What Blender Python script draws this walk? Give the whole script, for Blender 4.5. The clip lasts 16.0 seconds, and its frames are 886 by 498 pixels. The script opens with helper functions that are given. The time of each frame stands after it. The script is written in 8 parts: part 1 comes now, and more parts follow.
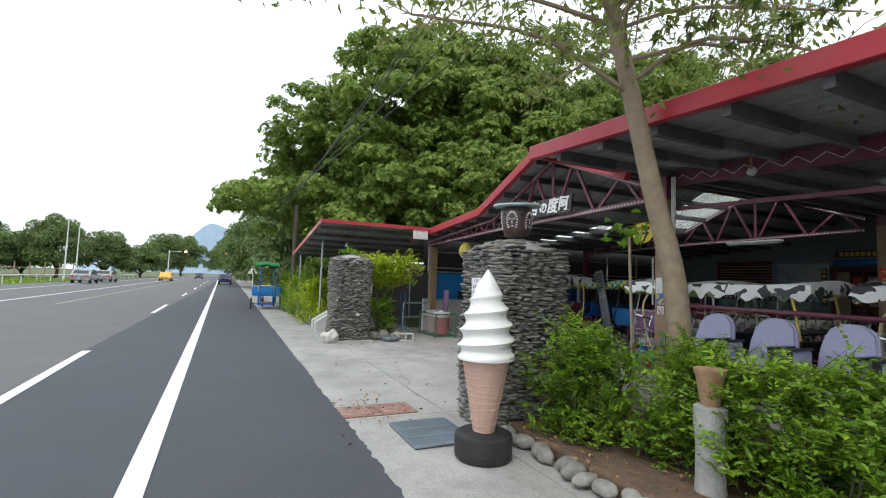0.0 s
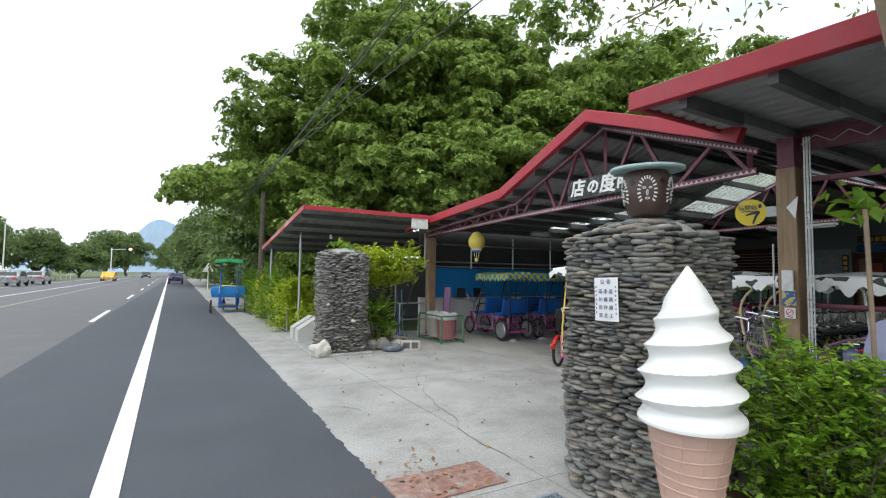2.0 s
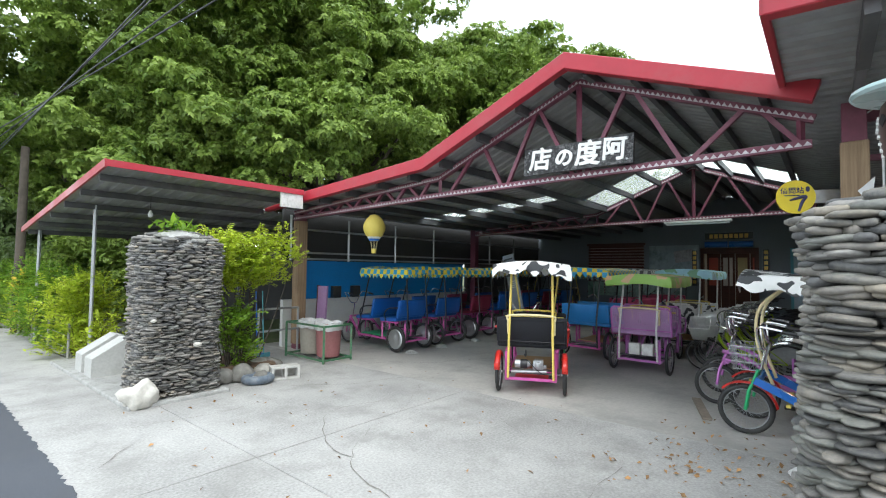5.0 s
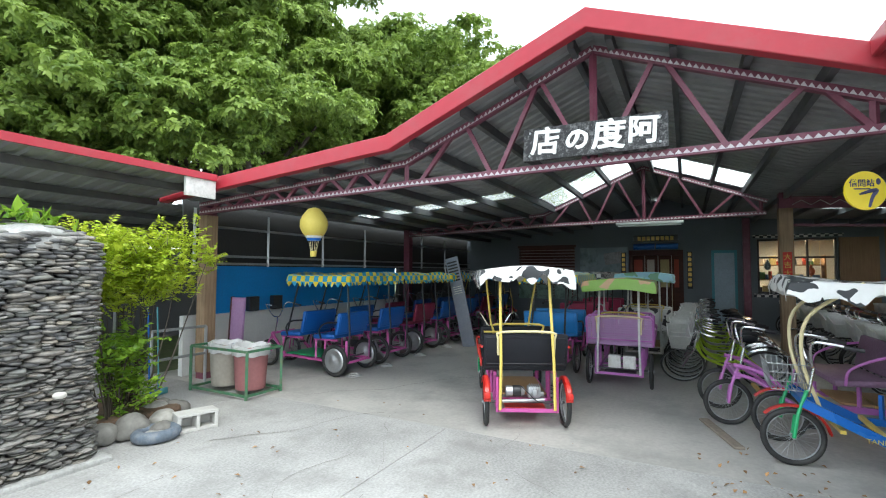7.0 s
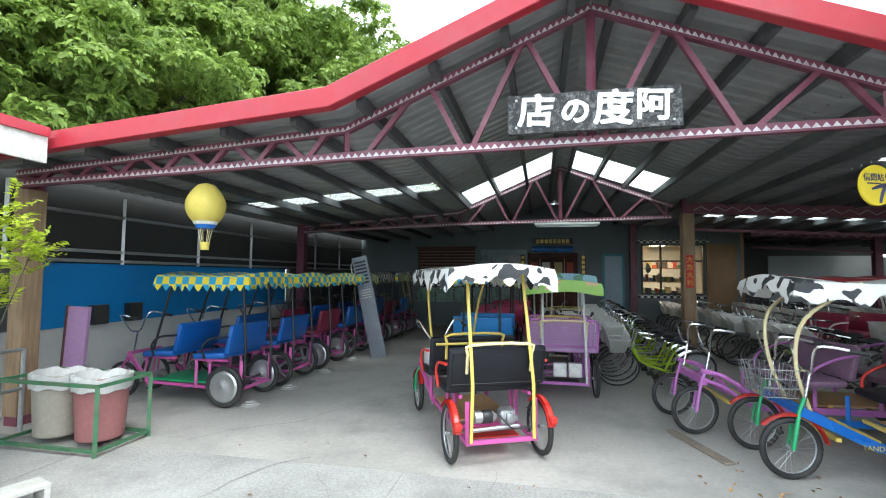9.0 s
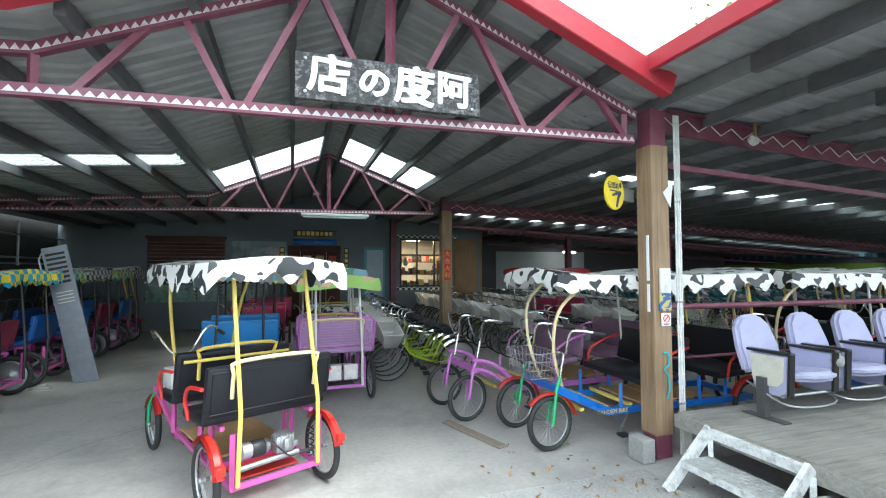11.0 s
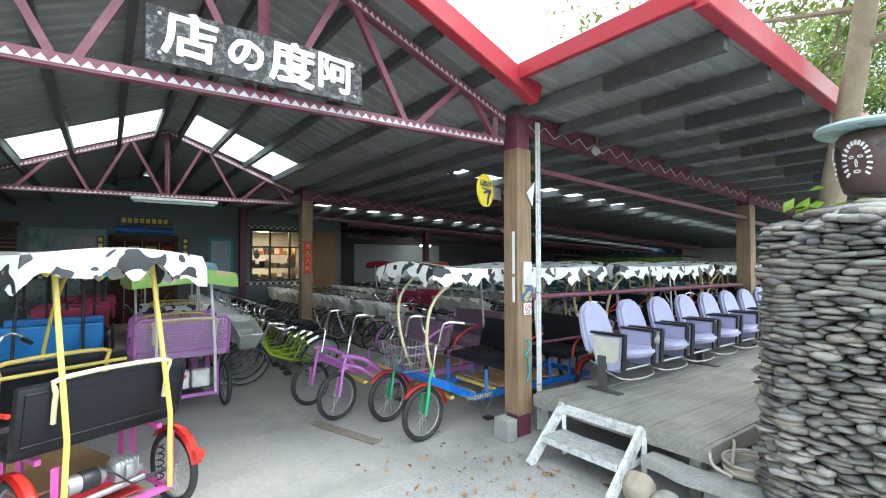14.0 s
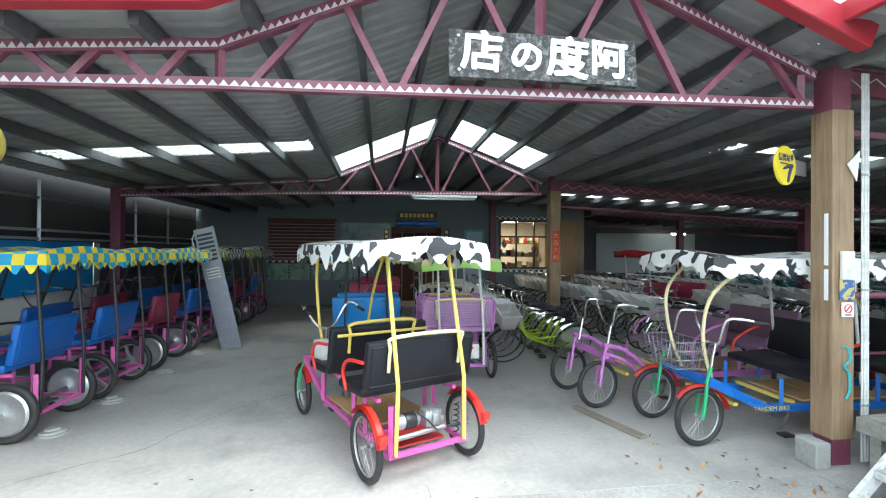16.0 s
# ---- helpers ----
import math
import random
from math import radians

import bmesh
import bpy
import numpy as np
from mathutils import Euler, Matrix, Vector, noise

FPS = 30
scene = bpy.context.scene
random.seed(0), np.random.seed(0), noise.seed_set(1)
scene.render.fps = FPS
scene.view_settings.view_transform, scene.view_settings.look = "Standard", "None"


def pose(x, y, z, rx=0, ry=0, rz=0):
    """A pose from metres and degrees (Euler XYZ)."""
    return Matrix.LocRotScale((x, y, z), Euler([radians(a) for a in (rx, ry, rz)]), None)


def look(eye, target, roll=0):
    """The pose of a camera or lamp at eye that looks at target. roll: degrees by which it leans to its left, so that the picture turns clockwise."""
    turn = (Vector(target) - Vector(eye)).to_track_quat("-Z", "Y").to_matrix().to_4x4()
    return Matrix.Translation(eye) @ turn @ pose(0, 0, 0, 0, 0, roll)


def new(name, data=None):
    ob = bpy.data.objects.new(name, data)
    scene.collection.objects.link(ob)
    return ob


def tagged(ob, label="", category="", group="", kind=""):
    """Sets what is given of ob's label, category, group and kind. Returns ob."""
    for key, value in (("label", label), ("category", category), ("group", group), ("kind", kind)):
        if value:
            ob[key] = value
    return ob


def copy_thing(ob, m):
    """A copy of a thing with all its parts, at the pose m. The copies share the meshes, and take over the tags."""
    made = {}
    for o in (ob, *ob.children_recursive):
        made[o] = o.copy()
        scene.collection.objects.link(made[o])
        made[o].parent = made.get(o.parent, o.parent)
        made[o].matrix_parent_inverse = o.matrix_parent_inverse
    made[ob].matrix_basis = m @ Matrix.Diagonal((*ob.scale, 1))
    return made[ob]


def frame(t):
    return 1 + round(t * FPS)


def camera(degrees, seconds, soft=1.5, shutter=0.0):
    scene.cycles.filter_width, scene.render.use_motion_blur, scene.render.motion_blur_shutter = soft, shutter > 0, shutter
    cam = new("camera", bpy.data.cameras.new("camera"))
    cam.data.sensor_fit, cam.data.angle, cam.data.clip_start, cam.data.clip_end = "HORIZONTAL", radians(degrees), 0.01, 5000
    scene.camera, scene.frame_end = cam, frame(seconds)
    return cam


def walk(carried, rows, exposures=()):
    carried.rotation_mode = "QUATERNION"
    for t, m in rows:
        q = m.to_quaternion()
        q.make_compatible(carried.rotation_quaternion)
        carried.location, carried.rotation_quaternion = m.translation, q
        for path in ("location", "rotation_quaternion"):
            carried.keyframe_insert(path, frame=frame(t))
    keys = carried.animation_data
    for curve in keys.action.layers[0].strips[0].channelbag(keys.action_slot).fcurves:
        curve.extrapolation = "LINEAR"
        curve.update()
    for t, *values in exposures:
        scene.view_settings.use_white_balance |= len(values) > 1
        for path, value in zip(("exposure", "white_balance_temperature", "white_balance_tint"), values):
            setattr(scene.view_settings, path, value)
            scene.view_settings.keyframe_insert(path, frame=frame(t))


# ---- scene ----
# the camera and its walk: seconds, place, yaw, pitch, roll
cam = camera(87.4, 16.0, 1.1)
ROWS = [
    (0.0, 0.000, 0.000, 1.500, -24.64, 4.02, -2.04),
    (0.5, -0.054, 0.538, 1.510, -25.42, 3.82, -1.73),
    (1.0, -0.128, 1.091, 1.526, -26.43, 3.69, -1.37),
    (1.5, -0.166, 1.613, 1.540, -27.84, 3.48, -1.01),
    (2.0, -0.171, 2.136, 1.553, -29.54, 3.28, -0.80),
    (2.5, -0.158, 2.630, 1.564, -32.69, 2.76, -0.69),
    (3.0, -0.110, 3.095, 1.569, -37.22, 2.66, -0.74),
    (3.5, -0.063, 3.541, 1.571, -40.74, 2.50, -0.75),
    (4.0, 0.027, 3.956, 1.566, -44.19, 2.26, -0.68),
    (4.2, 0.074, 4.134, 1.576, -45.44, 2.39, -0.77),
    (6.3, 0.606, 5.792, 1.689, -58.17, 2.00, -0.28),
    (6.5, 0.670, 5.935, 1.688, -59.38, 2.14, -0.26),
    (7.0, 0.827, 6.287, 1.684, -62.38, 2.76, -0.24),
    (7.5, 0.967, 6.615, 1.669, -65.67, 3.20, -0.19),
    (8.0, 1.152, 6.927, 1.648, -69.27, 3.27, -0.13),
    (8.2, 1.225, 7.050, 1.639, -70.55, 3.22, -0.13),
    (10.3, 2.026, 7.792, 1.647, -96.67, 2.90, -0.35),
    (10.5, 2.071, 7.779, 1.648, -99.84, 2.67, -0.19),
    (11.0, 2.147, 7.733, 1.654, -108.00, 2.50, 0.12),
    (11.5, 2.170, 7.745, 1.665, -115.68, 2.26, 0.15),
    (12.0, 2.173, 7.749, 1.673, -120.93, 2.06, 0.19),
    (12.5, 2.188, 7.754, 1.671, -124.27, 1.97, 0.20),
    (13.0, 2.215, 7.768, 1.668, -126.16, 1.86, 0.24),
    (13.5, 2.258, 7.814, 1.665, -126.57, 1.72, 0.16),
    (14.0, 2.294, 7.888, 1.663, -125.96, 1.58, 0.07),
    (14.5, 2.318, 7.968, 1.658, -122.47, 1.43, -0.04),
    (15.0, 2.335, 8.038, 1.645, -115.49, 0.90, -0.13),
    (15.5, 2.318, 8.114, 1.641, -107.03, 0.48, -0.26),
    (16.0, 2.307, 8.168, 1.644, -97.59, 0.24, -0.33),
]
walk(cam, [(t, pose(x, y, z, 90 + pitch, roll, yaw)) for t, x, y, z, yaw, pitch, roll in ROWS],
     [(0, 0.36, 6400, 9), (2, 0.46, 6360, 8.5), (3.5, 0.76, 6280, 8), (6.3, 1.19, 6160, 6), (8, 1.40, 6110, 5), (11, 1.86, 6000, 3.5), (13.5, 1.84, 6000, 4), (16, 1.97, 5960, 2.5)])

# ---- light: a bright overcast sky and a faint wide sun ----
world = bpy.data.worlds.new("overcast")
scene.world = world
world.use_nodes = True
wn, wl = world.node_tree.nodes, world.node_tree.links
wn.clear()
sky = wn.new("ShaderNodeTexSky")
sky.sky_type, sky.sun_disc = "NISHITA", False
sky.sun_elevation, sky.sun_rotation = radians(58), radians(200)
sky.dust_density, sky.air_density, sky.ozone_density = 4.0, 1.2, 1.0
coord = wn.new("ShaderNodeTexCoord")
stretch = wn.new("ShaderNodeMapping")
stretch.inputs["Scale"].default_value = (1.0, 1.0, 4.5)
wl.new(coord.outputs["Generated"], stretch.inputs["Vector"])
cloud = wn.new("ShaderNodeTexNoise")
cloud.inputs["Scale"].default_value, cloud.inputs["Detail"].default_value = 2.2, 7
wl.new(stretch.outputs["Vector"], cloud.inputs["Vector"])
ramp = wn.new("ShaderNodeValToRGB")
ramp.color_ramp.elements[0].position, ramp.color_ramp.elements[0].color = 0.30, (8.2, 9.2, 9.9, 1)
ramp.color_ramp.elements[1].position, ramp.color_ramp.elements[1].color = 0.46, (12.6, 13.2, 13.8, 1)
wl.new(cloud.outputs["Fac"], ramp.inputs["Fac"])
deck = wn.new("ShaderNodeMix")
deck.data_type = "RGBA"
deck.inputs["Factor"].default_value = 0.86
wl.new(sky.outputs["Color"], deck.inputs["A"])
wl.new(ramp.outputs["Color"], deck.inputs["B"])
back = wn.new("ShaderNodeBackground")
back.inputs["Strength"].default_value = 0.095
wl.new(deck.outputs["Result"], back.inputs["Color"])
wout = wn.new("ShaderNodeOutputWorld")
wl.new(back.outputs["Background"], wout.inputs["Surface"])

sun = new("sun", bpy.data.lights.new("sun", "SUN"))
sun.data.energy, sun.data.angle, sun.data.color = 0.9, radians(25), (1.0, 0.96, 0.9)
sun.matrix_world = look((-14, -12, 30), (0, 0, 0))


# ---- materials ----
def mat(name, col, rough=0.6, metal=0.0, var=0.18, grain=30.0, patch=2.0, bump=0.15, dirt=None, dirt_amt=0.0, spec=0.5, wave=None, random_amt=0.0):
    """Paint with grain, larger patches and, if asked, dirt."""
    m = bpy.data.materials.new(name)
    m.use_nodes = True
    n, l = m.node_tree.nodes, m.node_tree.links
    b = n["Principled BSDF"]
    b.inputs["Metallic"].default_value = metal
    b.inputs["Specular IOR Level"].default_value = spec
    tc = n.new("ShaderNodeTexCoord")
    fine = n.new("ShaderNodeTexNoise")
    fine.inputs["Scale"].default_value, fine.inputs["Detail"].default_value = grain, 5
    big = n.new("ShaderNodeTexNoise")
    big.inputs["Scale"].default_value, big.inputs["Detail"].default_value = patch, 4
    for q in (fine, big):
        l.new(tc.outputs["Object"], q.inputs["Vector"])
    add = n.new("ShaderNodeMath")
    add.operation = "ADD"
    l.new(fine.outputs["Fac"], add.inputs[0])
    l.new(big.outputs["Fac"], add.inputs[1])
    rng = n.new("ShaderNodeMapRange")
    rng.inputs["From Min"].default_value, rng.inputs["From Max"].default_value = 0.6, 1.4
    rng.inputs["To Min"].default_value, rng.inputs["To Max"].default_value = 1 - var, 1 + var
    l.new(add.outputs["Value"], rng.inputs["Value"])
    value = rng.outputs["Result"]
    if random_amt:
        info = n.new("ShaderNodeObjectInfo")
        isl = n.new("ShaderNodeNewGeometry")
        s1 = n.new("ShaderNodeMath")
        s1.operation = "ADD"
        l.new(info.outputs["Random"], s1.inputs[0])
        l.new(isl.outputs["Random Per Island"], s1.inputs[1])
        s2 = n.new("ShaderNodeMath")
        s2.operation = "FRACT"
        l.new(s1.outputs["Value"], s2.inputs[0])
        r2 = n.new("ShaderNodeMapRange")
        r2.inputs["To Min"].default_value, r2.inputs["To Max"].default_value = 1 - random_amt, 1 + random_amt
        l.new(s2.outputs["Value"], r2.inputs["Value"])
        mu = n.new("ShaderNodeMath")
        mu.operation = "MULTIPLY"
        l.new(value, mu.inputs[0])
        l.new(r2.outputs["Result"], mu.inputs[1])
        value = mu.outputs["Value"]
    vm = n.new("ShaderNodeVectorMath")
    vm.operation = "SCALE"
    vm.inputs[0].default_value = col
    l.new(value, vm.inputs["Scale"])
    out = vm.outputs["Vector"]
    if dirt:
        dn = n.new("ShaderNodeTexNoise")
        dn.inputs["Scale"].default_value, dn.inputs["Detail"].default_value = patch * 1.7, 8
        dn.inputs["Roughness"].default_value = 0.7
        l.new(tc.outputs["Object"], dn.inputs["Vector"])
        dr = n.new("ShaderNodeMapRange")
        dr.inputs["From Min"].default_value, dr.inputs["From Max"].default_value = 0.48, 0.70
        dr.inputs["To Max"].default_value = dirt_amt
        l.new(dn.outputs["Fac"], dr.inputs["Value"])
        mx = n.new("ShaderNodeMix")
        mx.data_type = "RGBA"
        l.new(dr.outputs["Result"], mx.inputs["Factor"])
        l.new(out, mx.inputs["A"])
        mx.inputs["B"].default_value = (*dirt, 1)
        out = mx.outputs["Result"]
    l.new(out, b.inputs["Base Color"])
    rr = n.new("ShaderNodeMapRange")
    rr.inputs["From Min"].default_value, rr.inputs["From Max"].default_value = 0.3, 0.7
    rr.inputs["To Min"].default_value, rr.inputs["To Max"].default_value = max(0.03, rough - 0.1), min(1, rough + 0.1)
    l.new(big.outputs["Fac"], rr.inputs["Value"])
    l.new(rr.outputs["Result"], b.inputs["Roughness"])
    if bump:
        bp = n.new("ShaderNodeBump")
        bp.inputs["Strength"].default_value, bp.inputs["Distance"].default_value = bump, 0.01
        l.new(fine.outputs["Fac"], bp.inputs["Height"])
        l.new(bp.outputs["Normal"], b.inputs["Normal"])
    return m


def blotches(name, light, dark, scale, edge, rough=0.45, warp=0.5):
    """Two colours in rounded blotches, as on a printed cow hide."""
    m = mat(name, light, rough, var=0.05, bump=0.05)
    n, l = m.node_tree.nodes, m.node_tree.links
    b = n["Principled BSDF"]
    old = b.inputs["Base Color"].links[0].from_socket
    tc = n.new("ShaderNodeTexCoord")
    nz = n.new("ShaderNodeTexNoise")
    nz.inputs["Scale"].default_value, nz.inputs["Detail"].default_value = scale, 0.6
    nz.inputs["Distortion"].default_value = warp
    l.new(tc.outputs["Object"], nz.inputs["Vector"])
    r = n.new("ShaderNodeMapRange")
    r.inputs["From Min"].default_value, r.inputs["From Max"].default_value = edge, edge + 0.02
    l.new(nz.outputs["Fac"], r.inputs["Value"])
    mx = n.new("ShaderNodeMix")
    mx.data_type = "RGBA"
    l.new(r.outputs["Result"], mx.inputs["Factor"])
    l.new(old, mx.inputs["A"])
    mx.inputs["B"].default_value = (*dark, 1)
    l.new(mx.outputs["Result"], b.inputs["Base Color"])
    return m


def leaf_mat(name, col, col2, gloss=0.45):
    m = bpy.data.materials.new(name)
    m.use_nodes = True
    n, l = m.node_tree.nodes, m.node_tree.links
    b = n["Principled BSDF"]
    geo = n.new("ShaderNodeNewGeometry")
    tc = n.new("ShaderNodeTexCoord")
    nz = n.new("ShaderNodeTexNoise")
    nz.inputs["Scale"].default_value = 0.9
    l.new(tc.outputs["Object"], nz.inputs["Vector"])
    ad = n.new("ShaderNodeMath")
    ad.operation = "MULTIPLY_ADD"
    ad.inputs[1].default_value = 0.55
    l.new(geo.outputs["Random Per Island"], ad.inputs[0])
    rg = n.new("ShaderNodeMapRange")
    rg.inputs["From Min"].default_value, rg.inputs["From Max"].default_value = 0.3, 0.7
    rg.inputs["To Max"].default_value = 0.45
    l.new(nz.outputs["Fac"], rg.inputs["Value"])
    l.new(rg.outputs["Result"], ad.inputs[2])
    mx = n.new("ShaderNodeMix")
    mx.data_type = "RGBA"
    mx.inputs["A"].default_value, mx.inputs["B"].default_value = (*col, 1), (*col2, 1)
    l.new(ad.outputs["Value"], mx.inputs["Factor"])
    l.new(mx.outputs["Result"], b.inputs["Base Color"])
    b.inputs["Roughness"].default_value = gloss
    b.inputs["Specular IOR Level"].default_value = 0.35
    tl = n.new("ShaderNodeBsdfTranslucent")
    l.new(mx.outputs["Result"], tl.inputs["Color"])
    sh = n.new("ShaderNodeMixShader")
    sh.inputs["Fac"].default_value = 0.36
    l.new(b.outputs["BSDF"], sh.inputs[1])
    l.new(tl.outputs["BSDF"], sh.inputs[2])
    l.new(sh.outputs["Shader"], n["Material Output"].inputs["Surface"])
    return m


def glass_mat(name, col=(0.9, 0.95, 0.95), rough=0.02):
    m = bpy.data.materials.new(name)
    m.use_nodes = True
    b = m.node_tree.nodes["Principled BSDF"]
    b.inputs["Base Color"].default_value = (*col, 1)
    b.inputs["Transmission Weight"].default_value, b.inputs["Roughness"].default_value = 1.0, rough
    b.inputs["IOR"].default_value = 1.1
    return m


def lamp_mat(name, col, strength):
    m = bpy.data.materials.new(name)
    m.use_nodes = True
    b = m.node_tree.nodes["Principled BSDF"]
    b.inputs["Emission Color"].default_value, b.inputs["Emission Strength"].default_value = (*col, 1), strength
    return m


def wood_mat(name, col, dark, axis=2, scale=1.0, rough=0.65):
    m = bpy.data.materials.new(name)
    m.use_nodes = True
    n, l = m.node_tree.nodes, m.node_tree.links
    b = n["Principled BSDF"]
    tc = n.new("ShaderNodeTexCoord")
    mp = n.new("ShaderNodeMapping")
    s = [22.0 * scale] * 3
    s[axis] = 1.3 * scale
    mp.inputs["Scale"].default_value = s
    l.new(tc.outputs["Object"], mp.inputs["Vector"])
    nz = n.new("ShaderNodeTexNoise")
    nz.inputs["Scale"].default_value, nz.inputs["Detail"].default_value, nz.inputs["Roughness"].default_value = 1.6, 8, 0.65
    l.new(mp.outputs["Vector"], nz.inputs["Vector"])
    big = n.new("ShaderNodeTexNoise")
    big.inputs["Scale"].default_value = 2.2
    l.new(tc.outputs["Object"], big.inputs["Vector"])
    ad = n.new("ShaderNodeMath")
    ad.operation = "MULTIPLY_ADD"
    ad.inputs[1].default_value = 0.6
    l.new(nz.outputs["Fac"], ad.inputs[0])
    hb = n.new("ShaderNodeMath")
    hb.operation = "MULTIPLY"
    hb.inputs[1].default_value = 0.4
    l.new(big.outputs["Fac"], hb.inputs[0])
    l.new(hb.outputs["Value"], ad.inputs[2])
    rp = n.new("ShaderNodeValToRGB")
    rp.color_ramp.elements[0].position, rp.color_ramp.elements[0].color = 0.36, (*dark, 1)
    rp.color_ramp.elements[1].position, rp.color_ramp.elements[1].color = 0.62, (*col, 1)
    l.new(ad.outputs["Value"], rp.inputs["Fac"])
    l.new(rp.outputs["Color"], b.inputs["Base Color"])
    b.inputs["Roughness"].default_value = rough
    bp = n.new("ShaderNodeBump")
    bp.inputs["Strength"].default_value, bp.inputs["Distance"].default_value = 0.25, 0.01
    l.new(nz.outputs["Fac"], bp.inputs["Height"])
    l.new(bp.outputs["Normal"], b.inputs["Normal"])
    return m


ASPHALT_NEW = mat("asphalt_new", (0.070, 0.077, 0.092), 0.85, var=0.38, grain=110, patch=0.6, bump=0.7, dirt=(0.10, 0.10, 0.105), dirt_amt=0.35)
ASPHALT_OLD = mat("asphalt_old", (0.135, 0.136, 0.142), 0.9, var=0.15, grain=160, patch=0.4, bump=0.4, dirt=(0.19, 0.19, 0.19), dirt_amt=0.4)
ROADPAINT = mat("road_paint", (0.78, 0.78, 0.77), 0.6, var=0.08, grain=90, patch=3, bump=0.2, dirt=(0.5, 0.5, 0.5), dirt_amt=0.35)
YELLOWPAINT = mat("worn_yellow_paint", (0.35, 0.31, 0.2), 0.7, var=0.2, grain=90, patch=3, dirt=(0.15, 0.15, 0.15), dirt_amt=0.8)
CONCRETE = mat("yard_concrete", (0.37, 0.365, 0.35), 0.9, var=0.36, grain=45, patch=0.9, bump=0.3, dirt=(0.22, 0.215, 0.20), dirt_amt=0.7)
CONC_IN = mat("hall_concrete", (0.425, 0.41, 0.38), 0.6, var=0.16, grain=22, patch=0.6, bump=0.05, dirt=(0.25, 0.245, 0.23), dirt_amt=0.8)
CEMENT = mat("grey_cement", (0.36, 0.36, 0.345), 0.9, var=0.25, grain=60, patch=4, bump=0.4, dirt=(0.18, 0.18, 0.16), dirt_amt=0.6)
CRACK = mat("dark_joint", (0.20, 0.19, 0.17), 0.95, var=0.4)
REDTILE = mat("faded_red_paving", (0.28, 0.15, 0.12), 0.8, var=0.4, grain=20, patch=6, dirt=(0.36, 0.34, 0.31), dirt_amt=1.0)
GRASS_G = mat("grassy_ground", (0.085, 0.12, 0.04), 0.95, var=0.5, grain=12, patch=0.3, bump=0.6, dirt=(0.16, 0.14, 0.09), dirt_amt=0.6)
SOIL = mat("brown_soil", (0.11, 0.075, 0.05), 0.95, var=0.5, grain=25, patch=4, bump=0.8, dirt=(0.22, 0.12, 0.06), dirt_amt=0.7)
REDPAINT = mat("red_roof_trim", (0.41, 0.024, 0.042), 0.38, var=0.10, grain=8, patch=1.2, bump=0.04, dirt=(0.36, 0.06, 0.07), dirt_amt=0.7)
PURPLE = mat("maroon_steel_paint", (0.17, 0.045, 0.075), 0.45, var=0.2, grain=14, patch=2.5, bump=0.08, dirt=(0.28, 0.13, 0.16), dirt_amt=0.5)
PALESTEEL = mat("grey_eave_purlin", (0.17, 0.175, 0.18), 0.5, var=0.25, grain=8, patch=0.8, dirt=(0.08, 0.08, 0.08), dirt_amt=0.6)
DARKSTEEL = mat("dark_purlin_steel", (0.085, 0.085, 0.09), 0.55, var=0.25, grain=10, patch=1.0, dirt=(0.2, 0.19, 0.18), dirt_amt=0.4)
SHEET = mat("grey_roof_sheet", (0.31, 0.31, 0.31), 0.55, var=0.2, grain=6, patch=0.6, bump=0.05, dirt=(0.2, 0.195, 0.18), dirt_amt=0.6)
WHITEMETAL = mat("white_paint_metal", (0.72, 0.72, 0.70), 0.5, var=0.12, dirt=(0.35, 0.33, 0.30), dirt_amt=0.6, patch=5)
GALV = mat("galvanised_steel", (0.42, 0.43, 0.44), 0.4, metal=0.7, var=0.15)
POSTWOOD = wood_mat("honey_post_wood", (0.37, 0.255, 0.155), (0.20, 0.13, 0.075))
PLYWOOD = wood_mat("plywood", (0.33, 0.20, 0.10), (0.24, 0.14, 0.07))
DARKWOOD = wood_mat("dark_red_wood", (0.10, 0.035, 0.025), (0.05, 0.018, 0.014), axis=1)
GREYWOOD = wood_mat("weathered_grey_boards", (0.36, 0.35, 0.32), (0.20, 0.195, 0.175), axis=1)
SIGNWOOD = mat("black_sign_board", (0.028, 0.028, 0.03), 0.75, var=0.5, grain=25, patch=16, bump=0.6, dirt=(0.45, 0.45, 0.45), dirt_amt=0.5)
LETTER = mat("white_lettering", (0.85, 0.85, 0.84), 0.5, var=0.05)
WALLBLUEGREY = mat("blue_grey_wall", (0.17, 0.195, 0.215), 0.8, var=0.15, patch=1.0, dirt=(0.15, 0.17, 0.18), dirt_amt=0.5)
WALLDARK = mat("dark_wall", (0.10, 0.10, 0.105), 0.8, var=0.2, patch=1.0)
WALLWHITE = mat("white_wall", (0.62, 0.62, 0.60), 0.75, var=0.08, patch=1.0, dirt=(0.4, 0.4, 0.37), dirt_amt=0.4)
BLUEPANEL = mat("bright_blue_panel", (0.012, 0.20, 0.52), 0.45, var=0.12, patch=1.0, bump=0.03)
MESH_DARK = mat("dark_screen", (0.035, 0.035, 0.033), 0.8, var=0.3, patch=2)
GREENPANEL = mat("lime_green_strip", (0.22, 0.36, 0.06), 0.6)
TEAL = mat("teal_paint", (0.10, 0.32, 0.38), 0.6)
BLACK = mat("black_rubber", (0.022, 0.022, 0.023), 0.6, var=0.25, grain=40, dirt=(0.09, 0.085, 0.075), dirt_amt=0.5)
VINYL = mat("black_vinyl", (0.014, 0.015, 0.02), 0.5, var=0.2, grain=60, bump=0.1, spec=0.3)
